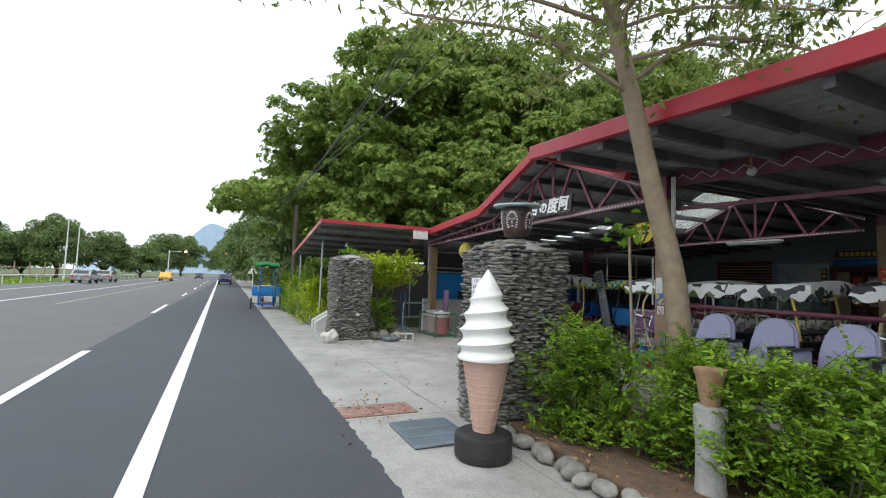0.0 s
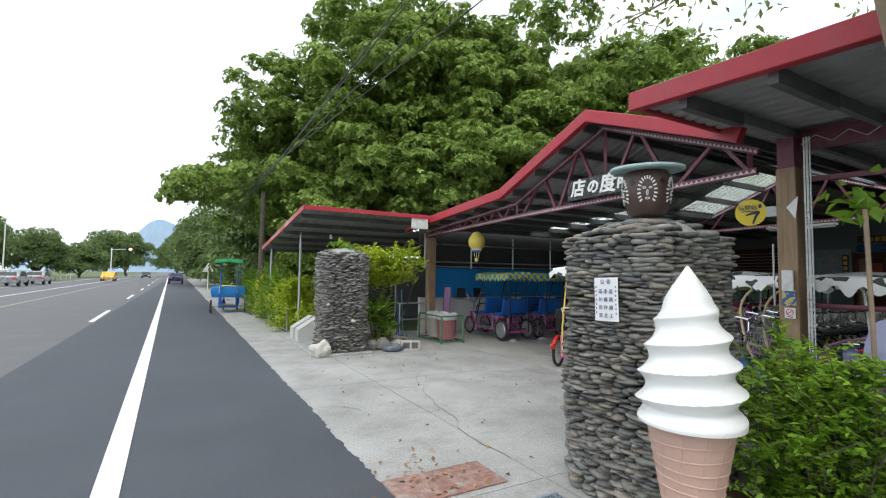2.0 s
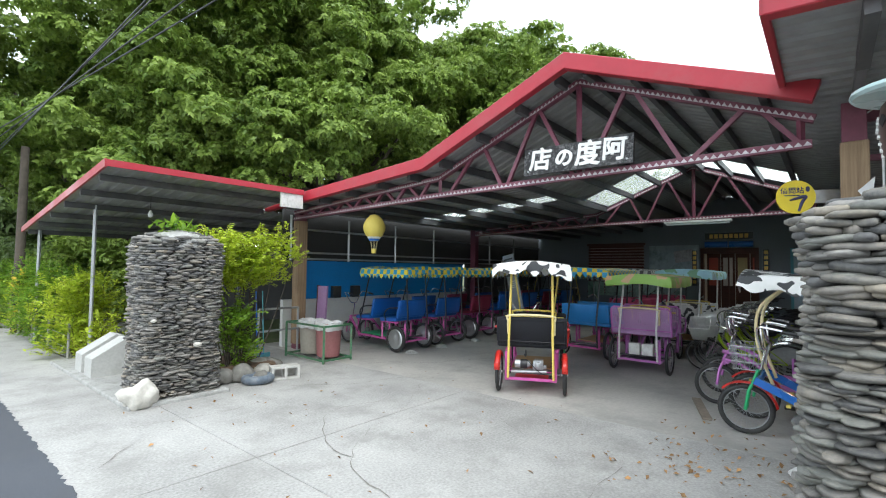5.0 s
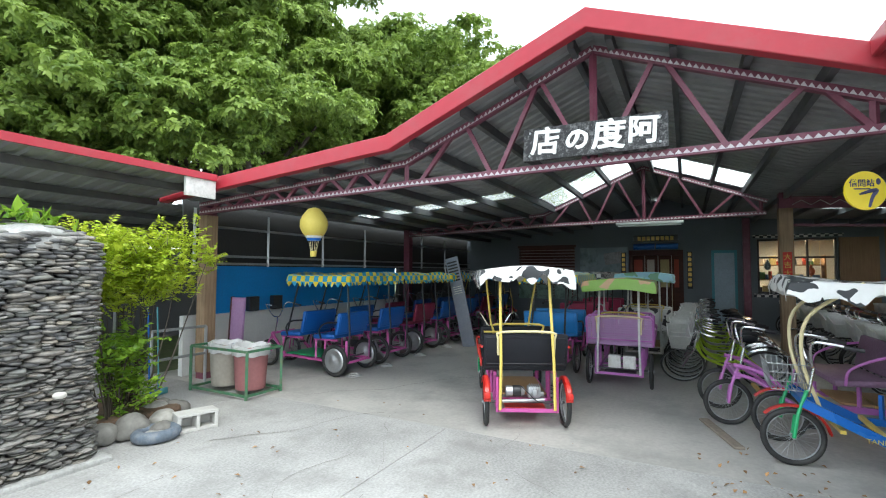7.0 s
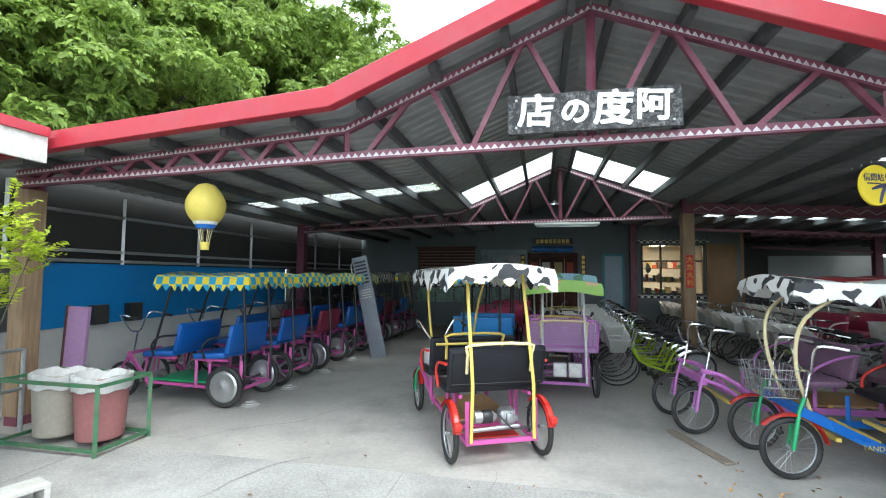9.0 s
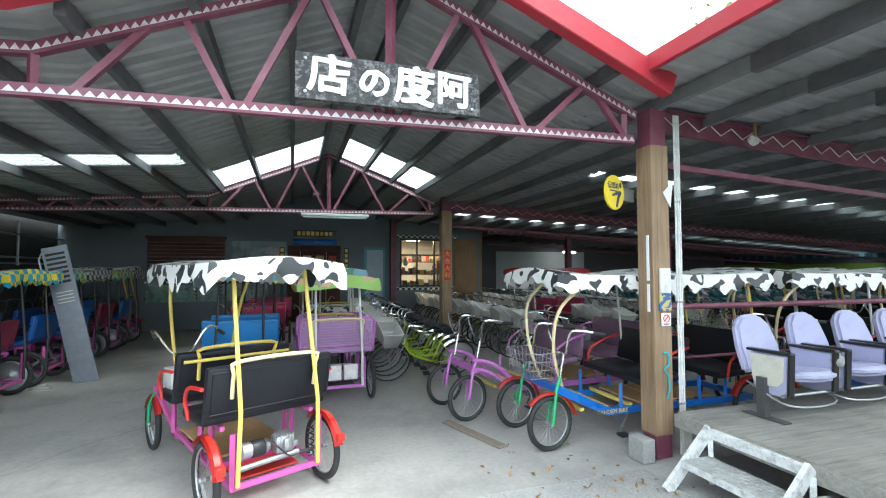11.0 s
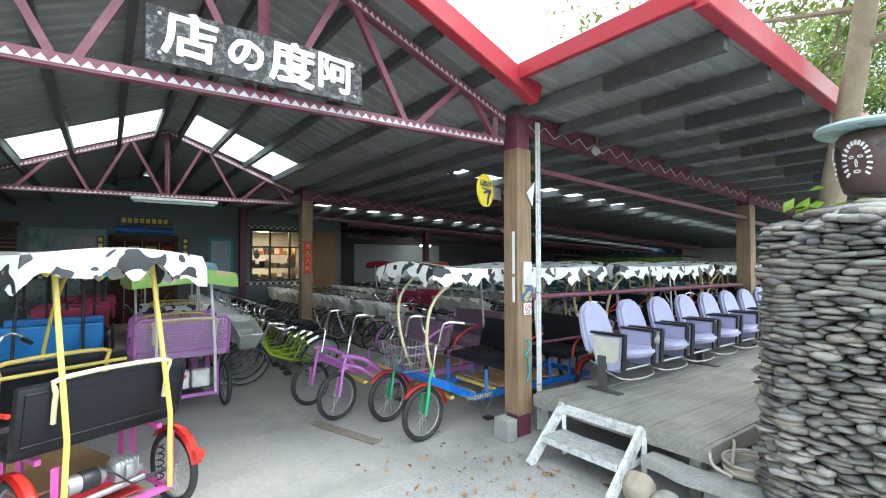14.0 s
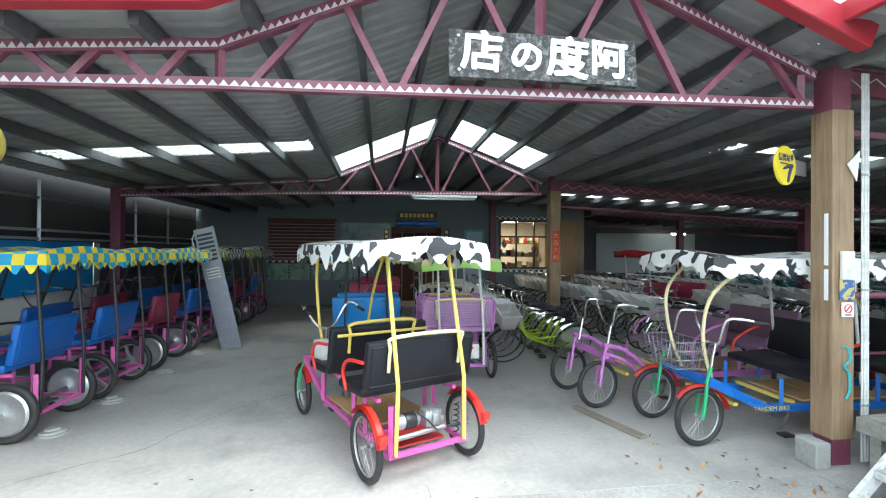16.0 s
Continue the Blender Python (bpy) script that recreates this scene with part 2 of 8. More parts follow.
CHROME = mat("chrome", (0.86, 0.86, 0.87), 0.22, metal=1.0, var=0.06, bump=0.02)
ALLOY = mat("grey_alloy", (0.52, 0.53, 0.54), 0.4, metal=0.8, var=0.12)
PINK = mat("pink_frame_paint", (0.54, 0.10, 0.34), 0.35, var=0.08, bump=0.02)
ORCHID = mat("orchid_frame_paint", (0.50, 0.17, 0.50), 0.35, var=0.08, bump=0.02)
YELLOW = mat("pale_yellow_paint", (0.74, 0.57, 0.13), 0.35, var=0.1, bump=0.02)
CREAM = mat("cream_paint", (0.76, 0.66, 0.38), 0.35, var=0.08, bump=0.02)
REDPLASTIC = mat("red_plastic", (0.62, 0.035, 0.025), 0.35, var=0.08, bump=0.02)
GREENPAINT = mat("green_paint", (0.03, 0.38, 0.14), 0.35, var=0.08, bump=0.02)
BLUEPAINT = mat("blue_frame_paint", (0.02, 0.14, 0.50), 0.33, var=0.08, bump=0.02)
LIME = mat("lime_frame_paint", (0.36, 0.52, 0.03), 0.33, var=0.08, bump=0.02)
SEATBLUE = mat("blue_seat_vinyl", (0.012, 0.105, 0.40), 0.4, var=0.1, grain=60, bump=0.08)
SEATSKY = mat("sky_blue_seat_vinyl", (0.03, 0.24, 0.62), 0.4, var=0.1, grain=60, bump=0.08)
SEATRED = mat("maroon_seat_vinyl", (0.22, 0.02, 0.055), 0.4, var=0.1, grain=60, bump=0.08)
SEATROSE = mat("rose_seat_vinyl", (0.45, 0.045, 0.12), 0.4, var=0.1, grain=60, bump=0.08)
SEATMAUVE = mat("worn_mauve_seat", (0.24, 0.14, 0.22), 0.5, var=0.25, grain=40, bump=0.1)
LAVENDER = mat("lavender_fabric", (0.45, 0.45, 0.63), 0.8, var=0.08, grain=120, patch=4, bump=0.12, dirt=(0.33, 0.32, 0.48), dirt_amt=0.4)
IVORY = mat("ivory_plastic", (0.68, 0.67, 0.58), 0.5, var=0.06, dirt=(0.45, 0.44, 0.38), dirt_amt=0.4, patch=6)
DECKWOOD = mat("footboard_wood", (0.42, 0.26, 0.12), 0.6, var=0.2)
COW = blotches("cow_print_vinyl", (0.84, 0.84, 0.82), (0.035, 0.038, 0.042), 7.0, 0.572, warp=0.8)
COWFINE = blotches("small_cow_print", (0.78, 0.78, 0.76), (0.05, 0.05, 0.055), 9.0, 0.54)
BLACKPAINT = mat("black_paint", (0.02, 0.02, 0.022), 0.4, var=0.15)
BASKET = mat("white_plastic_basket", (0.80, 0.80, 0.78), 0.5, var=0.1, dirt=(0.62, 0.62, 0.6), dirt_amt=0.5, patch=8)
STONES = mat("slate_river_stones", (0.176, 0.170, 0.164), 0.66, var=0.36, grain=34, patch=5, bump=0.5, dirt=(0.32, 0.29, 0.22), dirt_amt=0.5, random_amt=0.42)
def stone_colours(m):
    """Mixed slate, brown and greenish stones, one tone to a stone."""
    n, l = m.node_tree.nodes, m.node_tree.links
    b = n["Principled BSDF"]
    old = b.inputs["Base Color"].links[0].from_socket
    info, geo = n.new("ShaderNodeObjectInfo"), n.new("ShaderNodeNewGeometry")
    a = n.new("ShaderNodeMath")
    l.new(info.outputs["Random"], a.inputs[0])
    l.new(geo.outputs["Random Per Island"], a.inputs[1])
    f = n.new("ShaderNodeMath")
    f.operation = "FRACT"
    l.new(a.outputs["Value"], f.inputs[0])
    r = n.new("ShaderNodeValToRGB")
    r.color_ramp.interpolation = "CONSTANT"
    for k, (p, c) in enumerate(((0.0, (0.85, 0.88, 0.92)), (0.25, (1.0, 1.0, 0.98)), (0.5, (1.04, 1.0, 0.93)), (0.68, (0.86, 0.9, 0.86)), (0.84, (1.14, 1.13, 1.1)), (0.95, (1.12, 1.04, 0.9)))):
        e = r.color_ramp.elements[k] if k < 2 else r.color_ramp.elements.new(p)
        e.position, e.color = p, (*c, 1)
    l.new(f.outputs["Value"], r.inputs["Fac"])
    mx = n.new("ShaderNodeMix")
    mx.data_type, mx.blend_type = "RGBA", "MULTIPLY"
    mx.inputs["Factor"].default_value = 1.0
    l.new(old, mx.inputs["A"])
    l.new(r.outputs["Color"], mx.inputs["B"])
    l.new(mx.outputs["Result"], b.inputs["Base Color"])


stone_colours(STONES)
# near-black pillar core, seen in the gaps between the stones
CORE_BLACK = mat("dark_pillar_core", (0.06, 0.06, 0.06), 0.95)
ROCK = mat("rounded_boulder", (0.27, 0.26, 0.235), 0.8, var=0.3, grain=20, patch=4, bump=0.4, random_amt=0.35)
TANROCK = mat("tan_boulder", (0.40, 0.34, 0.26), 0.85, var=0.3, grain=18, patch=5, bump=0.4)
WHITEROCK = mat("white_rock", (0.56, 0.54, 0.49), 0.85, var=0.25, grain=20, patch=6, bump=0.4)
TERRA = mat("dark_glazed_pot", (0.085, 0.052, 0.045), 0.4, var=0.3, grain=14, patch=5, bump=0.1)
DISHGLASS = mat("pale_green_dish", (0.42, 0.56, 0.57), 0.3, var=0.1)
SOFTWHITE = mat("white_gloss_plastic", (0.84, 0.84, 0.82), 0.3, var=0.03, grain=6, bump=0.01)
WAFFLE = mat("waffle_cone_plastic", (0.56, 0.37, 0.30), 0.5, var=0.1, grain=12, bump=0.05, dirt=(0.56, 0.36, 0.28), dirt_amt=0.5)
BARK = mat("grey_tan_bark", (0.30, 0.23, 0.16), 0.9, var=0.25, grain=14, patch=3, bump=0.5, dirt=(0.2, 0.16, 0.12), dirt_amt=0.5)
BARKDARK = mat("dark_bark", (0.085, 0.07, 0.055), 0.95, var=0.35, grain=10, patch=2, bump=0.6)
LEAF_BIG = leaf_mat("broad_green_leaves", (0.08, 0.15, 0.026), (0.37, 0.49, 0.10))
LEAF_HEDGE = leaf_mat("bright_hedge_leaves", (0.068, 0.175, 0.016), (0.36, 0.55, 0.05))
LEAF_DEEP = leaf_mat("narrow_deep_green_leaves", (0.045, 0.085, 0.018), (0.19, 0.27, 0.06))
LEAF_LIME = leaf_mat("lime_shrub_leaves", (0.26, 0.38, 0.02), (0.66, 0.74, 0.07))
LEAF_FAR = leaf_mat("far_leaves", (0.08, 0.14, 0.04), (0.22, 0.30, 0.10))
LEAF_OLIVE = leaf_mat("olive_twig_leaves", (0.12, 0.17, 0.03), (0.30, 0.36, 0.09))
DRYLEAF = mat("dry_leaves", (0.30, 0.17, 0.07), 0.8, random_amt=0.5)


# ---- mesh helpers ----
def obj(name, bm, material, parent=None, smooth=False):
    me = bpy.data.meshes.new(name)
    bm.normal_update()
    bm.to_mesh(me)
    bm.free()
    for mm in (material if isinstance(material, (list, tuple)) else [material]):
        me.materials.append(mm)
    if smooth:
        me.shade_smooth()
        me.set_sharp_from_angle(angle=radians(40))
    ob = new(name, me)
    if parent is not None:
        ob.parent = parent
    return ob


def part(name, bm, material, parent, label="", smooth=True):
    ob = obj(name, bm, material, parent, smooth)
    if label:
        ob["label"] = label
    return ob


def again(ob, name, m, parent):
    """Another piece on the same mesh."""
    o = new(name, ob.data)
    o.parent = parent
    o.matrix_basis = m
    return o


def thing(name, label, category, at=None, group="", kind=""):
    e = new(name)
    e.empty_display_size = 0.2
    if at is not None:
        e.matrix_basis = at
    return tagged(e, label, category, group, kind)


def setting(name, bm, material, label, category, smooth=False):
    return tagged(obj(name, bm, material, None, smooth), label, category, "", "structure")


def box(lo, hi, bm=None, bevel=0.0, m=None):
    bm = bm or bmesh.new()
    c = [(a + b) / 2 for a, b in zip(lo, hi)]
    s = [abs(b - a) for a, b in zip(lo, hi)]
    mm = Matrix.LocRotScale(c, None, s)
    g = bmesh.ops.create_cube(bm, size=1, matrix=(m @ mm) if m is not None else mm)
    if bevel:
        es = list({e for v in g["verts"] for e in v.link_edges})
        bmesh.ops.bevel(bm, geom=es, offset=bevel, segments=2, profile=0.5, affect="EDGES")
    return bm


def tube(pts, r, bm=None, seg=8, closed=False, ends=None):
    """A round bar swept along points; r may be one radius or one for each point."""
    bm = bm or bmesh.new()
    pts = [Vector(p) for p in pts]
    n = len(pts)
    rs = list(r) if isinstance(r, (list, tuple)) else [r] * n
    rings, up = [], None
    for i, p in enumerate(pts):
        a = pts[i - 1] if (i or closed) else p
        b = pts[(i + 1) % n] if (i < n - 1 or closed) else p
        d = (b - a).normalized()
        if up is None:
            up = d.orthogonal().normalized()
        up = (up - d * up.dot(d))
        up = up.normalized() if up.length > 1e-6 else d.orthogonal().normalized()
        side = d.cross(up)
        rings.append([bm.verts.new(p + (up * math.cos(t) + side * math.sin(t)) * rs[i]) for t in [2 * math.pi * k / seg for k in range(seg)]])
    for i in range(n if closed else n - 1):
        A, B = rings[i], rings[(i + 1) % n]
        for k in range(seg):
            bm.faces.new((A[k], A[(k + 1) % seg], B[(k + 1) % seg], B[k]))
    if not closed:
        bm.faces.new(rings[0][::-1])
        bm.faces.new(rings[-1])
    return bm


def arc(pts, k=5):
    """Points of a smooth curve through pts (Catmull-Rom)."""
    P = [Vector(p) for p in pts]
    P = [P[0] * 2 - P[1]] + P + [P[-1] * 2 - P[-2]]
    out = []
    for i in range(1, len(P) - 2):
        a, b, c, d = P[i - 1:i + 3]
        for j in range(k):
            t = j / k
            out.append(0.5 * ((2 * b) + (c - a) * t + (2 * a - 5 * b + 4 * c - d) * t * t + (3 * b - a - 3 * c + d) * t ** 3))
    out.append(P[-2])
    return out


def lathe(profile, seg=24, bm=None, m=None, wob=None):
    """A turned body: profile of (radius, height) round the z axis."""
    bm = bm or bmesh.new()
    rings = []
    for r, z in profile:
        rings.append([bm.verts.new((m @ Vector((r * math.cos(t), r * math.sin(t), z))) if m is not None else Vector((r * math.cos(t), r * math.sin(t), z)))
                      for t in [2 * math.pi * k / seg for k in range(seg)]])
    for A, B in zip(rings, rings[1:]):
        for k in range(seg):
            bm.faces.new((A[k], A[(k + 1) % seg], B[(k + 1) % seg], B[k]))
    bm.faces.new(rings[0][::-1])
    bm.faces.new(rings[-1])
    return bm


def prism(outline, lo, hi, axis="x", bm=None):
    """An outline of two coordinates carried along an axis."""
    bm = bm or bmesh.new()

    def pt(a, b, c):
        return {"x": (c, a, b), "y": (a, c, b), "z": (a, b, c)}[axis]
    A = [bm.verts.new(pt(a, b, lo)) for a, b in outline]
    B = [bm.verts.new(pt(a, b, hi)) for a, b in outline]
    n = len(A)
    for i in range(n):
        bm.faces.new((A[i], A[(i + 1) % n], B[(i + 1) % n], B[i]))
    bm.faces.new(A[::-1])
    bm.faces.new(B)
    bmesh.ops.recalc_face_normals(bm, faces=bm.faces)
    return bm


def bar(a, b, w, h, bm=None, up=(0, 0, 1)):
    """A rectangular bar from a to b, w wide and h high."""
    bm = bm or bmesh.new()
    a, b = Vector(a), Vector(b)
    d = (b - a).normalized()
    u = Vector(up)
    u = u - d * u.dot(d)
    u = u.normalized() if u.length > 1e-4 else d.orthogonal().normalized()
    s = d.cross(u)
    V = []
    for p in (a, b):
        V.append([bm.verts.new(p + s * (w / 2 * i) + u * (h / 2 * j)) for i, j in ((-1, -1), (1, -1), (1, 1), (-1, 1))])
    A, B = V
    for k in range(4):
        bm.faces.new((A[k], A[(k + 1) % 4], B[(k + 1) % 4], B[k]))
    bm.faces.new(A[::-1])
    bm.faces.new(B)
    return bm


def text_mesh(body, size, depth=0.004, bold=0.0, space=1.0, align="CENTER"):
    cu = bpy.data.curves.new("lettering", "FONT")
    cu.body, cu.size, cu.extrude, cu.offset = body, size, depth, bold
    cu.align_x, cu.align_y, cu.space_character, cu.resolution_u = align, "CENTER", space, 3
    tmp = bpy.data.objects.new("lettering", cu)
    me = bpy.data.meshes.new_from_object(tmp)
    bpy.data.objects.remove(tmp)
    return me


def text_part(body, size, material, parent, m, depth=0.004, bold=0.0, space=1.0, name="lettering"):
    me = text_mesh(body, size, depth, bold, space)
    me.materials.clear()
    me.materials.append(material)
    o = new(name, me)
    o.parent = parent
    o.matrix_basis = m
    return o

# ---- ground, road, yard ----
setting("ground", box((-600, -300, -0.4), (600, 1500, -0.03)), GRASS_G, "flat grassy ground reaching the far horizon", "ground")
bm = bmesh.new()
for lo, hi in (((-16.5, -40), (-2.35, 1400)),):
    box((lo[0], lo[1], -0.3), (hi[0], hi[1], 0.0), bm)
setting("road", bm, ASPHALT_OLD, "older grey asphalt carriageway beside the new lane", "road")
setting("road_shoulder", box((-2.35, -40, -0.3), (0.9, 1400, 0.002)), ASPHALT_NEW, "freshly laid dark asphalt lane and shoulder", "road")
# ragged seam between asphalt and concrete
bm = bmesh.new()
rs = random.Random(4)
V0, V1 = [], []
y = -40.0
while y < 120:
    V0.append(bm.verts.new((0.9, y, 0.002)))
    V1.append(bm.verts.new((1.2 + rs.uniform(-0.016, 0.02) + 0.03 * noise.noise(Vector((y * 0.7, 0, 0))), y, 0.002)))
    y += 0.055 if 2 < y < 18 else 0.8
for i in range(len(V0) - 1):
    bm.faces.new((V0[i], V1[i], V1[i + 1], V0[i + 1]))
setting("road_edge", bm, ASPHALT_NEW, "ragged edge of the new asphalt on concrete", "road")
LEAN = 0.0165


def stripe(name, x0, x1, y0, y1, material, label, z=0.010):
    bm = bmesh.new()
    n = max(2, int((y1 - y0) / 6))
    A = []
    for i in range(n + 1):
        y = y0 + (y1 - y0) * i / n
        A.append((bm.verts.new((x0 - LEAN * (y - 4), y, z)), bm.verts.new((x1 - LEAN * (y - 4), y, z))))
    for a, b in zip(A, A[1:]):
        bm.faces.new((a[0], a[1], b[1], b[0]))
    return setting(name, bm, material, label, "road marking")


stripe("edge_line", -0.61, -0.44, -20, 400, ROADPAINT, "solid white line along the road shoulder")
for i in range(12):
    y = 5.6 - 14.0 * 1 + i * 14.0
    stripe("lane_dash", -2.26, -2.12, y, y + 4.9, ROADPAINT, "short white dash between two lanes")
stripe("centre_line", -6.2, -6.05, 24, 180, YELLOWPAINT, "worn yellow line along the road")
stripe("far_edge_line", -8.55, -8.40, -20, 400, ROADPAINT, "white line on the far side of the road")
stripe("far_lane_line", -12.6, -12.45, -20, 400, ROADPAINT, "white line at the far verge")

# yard slabs of old concrete with open joints
bm = bmesh.new()
ys = [-40, -6, 1.1, 4.95, 8.6, 11.6, 16.5, 24, 33, 120]
for a, b in zip(ys, ys[1:]):
    for x0, x1 in ((0.95, 2.355), (2.365, 5.35)):
        box((x0, a + 0.005, -0.3), (x1, b - 0.005, -0.002), bm)
for a, b in zip(ys, ys[1:]):
    box((0.88, a, -0.3), (5.35, b, -0.008), bm)
setting("pavement", bm, CONCRETE, "stained old concrete apron with cracked joints", "pavement")
setting("floor", box((5.35, -24, -0.3), (30, 14, 0.0)), CONC_IN, "worn grey concrete floor of the open hall", "floor")
# wandering cracks
rs = random.Random(9)


def crack(x, y, heading, length, w=0.012):
    bm = bmesh.new()
    L = []
    s = 0.0
    while s < length:
        L.append((x, y, w * rs.uniform(0.35, 1.0)))
        heading += rs.uniform(-0.35, 0.35)
        x += math.cos(heading) * 0.12
        y += math.sin(heading) * 0.12
        s += 0.12
    A = [(bm.verts.new((px - q, py - q * 0.4, 0.004)), bm.verts.new((px + q, py + q * 0.4, 0.004))) for px, py, q in L]
    for a, b in zip(A, A[1:]):
        bm.faces.new((a[0], a[1], b[1], b[0]))
    setting("crack", bm, CRACK, "dark crack wandering through old concrete", "crack")


crack(2.36, 5.4, 1.6, 6.0, 0.008)
crack(1.3, 11.7, 0.1, 1.6, 0.009)
crack(2.9, 8.0, 1.4, 2.6, 0.008)
crack(3.9, 10.5, -0.4, 2.0, 0.008)
crack(1.7, 7.3, 1.9, 1.5, 0.007)
crack(5.6, 10.9, -0.35, 3.4, 0.006)
crack(1.35, 9.3, 0.5, 1.3, 0.012)
crack(1.9, 10.2, -0.2, 1.6, 0.010)
crack(2.6, 6.2, 0.3, 2.4, 0.006)
crack(4.4, 7.2, 1.2, 2.2, 0.005)
setting("paving_strip", box((1.2, 5.02, 0.0), (2.05, 5.45, 0.011)), REDTILE, "faded red tile strip set in the concrete", "pavement")

# raised pad under the left pillar
bm = box((2.05, 10.82, -0.1), (3.2, 14.6, 0.045), bevel=0.02)
setting("kerb_pad", bm, CEMENT, "low cement pad under the stone pillar", "kerb")

# ---- the hall's roof ----
RIDGE_Y, RIDGE_Z = 7.05, 3.98
SEC = [(-24.0, 1.78), (4.88, 3.22), (RIDGE_Y, 4.0), (9.2, 3.10), (13.35, 2.80)]


def roof_z(y):
    for (a, za), (b, zb) in zip(SEC, SEC[1:]):
        if a <= y <= b:
            return za + (zb - za) * (y - a) / (b - a)
    return SEC[-1][1]


def roof_sheet(x0, x1, y0, y1, z0, z1, bm, pitch=0.19, h=0.022):
    """Ribbed sheet: ribs run with the slope."""
    prof = []
    x = x0
    while x < x1 - 1e-4:
        for dx, dz in ((0, 0), (0.09, 0), (0.115, h), (0.165, h)):
            if x + dx < x1:
                prof.append((x + dx, dz))
        x += pitch
    prof.append((x1, 0))
    for top in (0.0, 0.012):
        A = [(bm.verts.new((px, y0, z0 + dz + top)), bm.verts.new((px, y1, z1 + dz + top))) for px, dz in prof]
        for a, b in zip(A, A[1:]):
            f = (a[0], b[0], b[1], a[1])
            bm.faces.new(f if top else f[::-1])


def skylight_mat():
    m = bpy.data.materials.new("translucent_roof_sheet")
    m.use_nodes = True
    n, l = m.node_tree.nodes, m.node_tree.links
    tl = n.new("ShaderNodeBsdfTranslucent")
    tl.inputs["Color"].default_value = (0.93, 0.95, 0.93, 1)
    tr = n.new("ShaderNodeBsdfTransparent")
    tr.inputs["Color"].default_value = (0.95, 0.97, 0.95, 1)
    nz = n.new("ShaderNodeTexNoise")
    nz.inputs["Scale"].default_value = 2.5
    rg = n.new("ShaderNodeMapRange")
    rg.inputs["To Min"].default_value, rg.inputs["To Max"].default_value = 0.7, 0.95
    l.new(nz.outputs["Fac"], rg.inputs["Value"])
    sh = n.new("ShaderNodeMixShader")
    l.new(rg.outputs["Result"], sh.inputs["Fac"])
    l.new(tl.outputs["BSDF"], sh.inputs[1])
    l.new(tr.outputs["BSDF"], sh.inputs[2])
    l.new(sh.outputs["Shader"], n["Material Output"].inputs["Surface"])
    return m


SKYLIGHT = skylight_mat()
PURLINS = [12.55, 11.8, 11.05, 10.3, 9.6, 8.98, 8.35, 7.75, 7.22, 6.88, 6.35, 5.8, 5.25] + [4.6 - 0.72 * i for i in range(36)]
# (x from, x to, y from, y to) of the clear sheets
CLEAR = [(10.2, 11.6, 7.25, 8.95), (10.2, 11.6, 5.2, 6.86), (8.7, 9.3, 9.15, 12.5), (8.1, 8.45, -24.0, 3.25), (13.8, 14.2, -24.0, 3.5)]
bm, bs = bmesh.new(), bmesh.new()
segs = []
for (a, za), (b, zb) in zip(SEC, SEC[1:]):
    cuts = sorted({a, b, *[c for q in CLEAR for c in q[2:] if a < c < b]})
    front = 3.62 if a < 4 else 5.12
    xend = 26.0 if a < 4 else 17.0
    for y0, y1 in zip(cuts, cuts[1:]):
        ym = (y0 + y1) / 2
        holes = sorted((q[0], q[1]) for q in CLEAR if q[2] <= ym <= q[3])
        x = front
        for h0, h1 in holes:
            roof_sheet(x, h0, y0, y1, roof_z(y0 + 1e-5), roof_z(y1 - 1e-5), bm)
            roof_sheet(h0, h1, y0, y1, roof_z(y0 + 1e-5), roof_z(y1 - 1e-5), bs)
            x = h1
        roof_sheet(x, xend, y0, y1, roof_z(y0 + 1e-5), roof_z(y1 - 1e-5), bm)
roof_sheet(3.62, 5.12, 4.88, 5.075, 3.22, 3.23, bm)
setting("ceiling", bm, SHEET, "grey ribbed metal roof sheets seen from below", "roof")
clear = setting("skylight", bs, SKYLIGHT, "milky translucent roof sheets letting daylight in", "skylight")

# purlins run with the depth of the hall
pur = thing("roof_purlins", "dark steel purlins carrying the roof sheets", "roof beam", kind="structure")
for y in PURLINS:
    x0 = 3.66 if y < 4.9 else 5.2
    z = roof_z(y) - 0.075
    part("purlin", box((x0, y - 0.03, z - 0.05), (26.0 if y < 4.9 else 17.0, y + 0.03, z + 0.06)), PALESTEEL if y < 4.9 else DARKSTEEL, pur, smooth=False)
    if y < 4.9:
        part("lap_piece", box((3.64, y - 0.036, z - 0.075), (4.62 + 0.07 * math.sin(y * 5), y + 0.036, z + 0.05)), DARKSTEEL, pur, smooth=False)


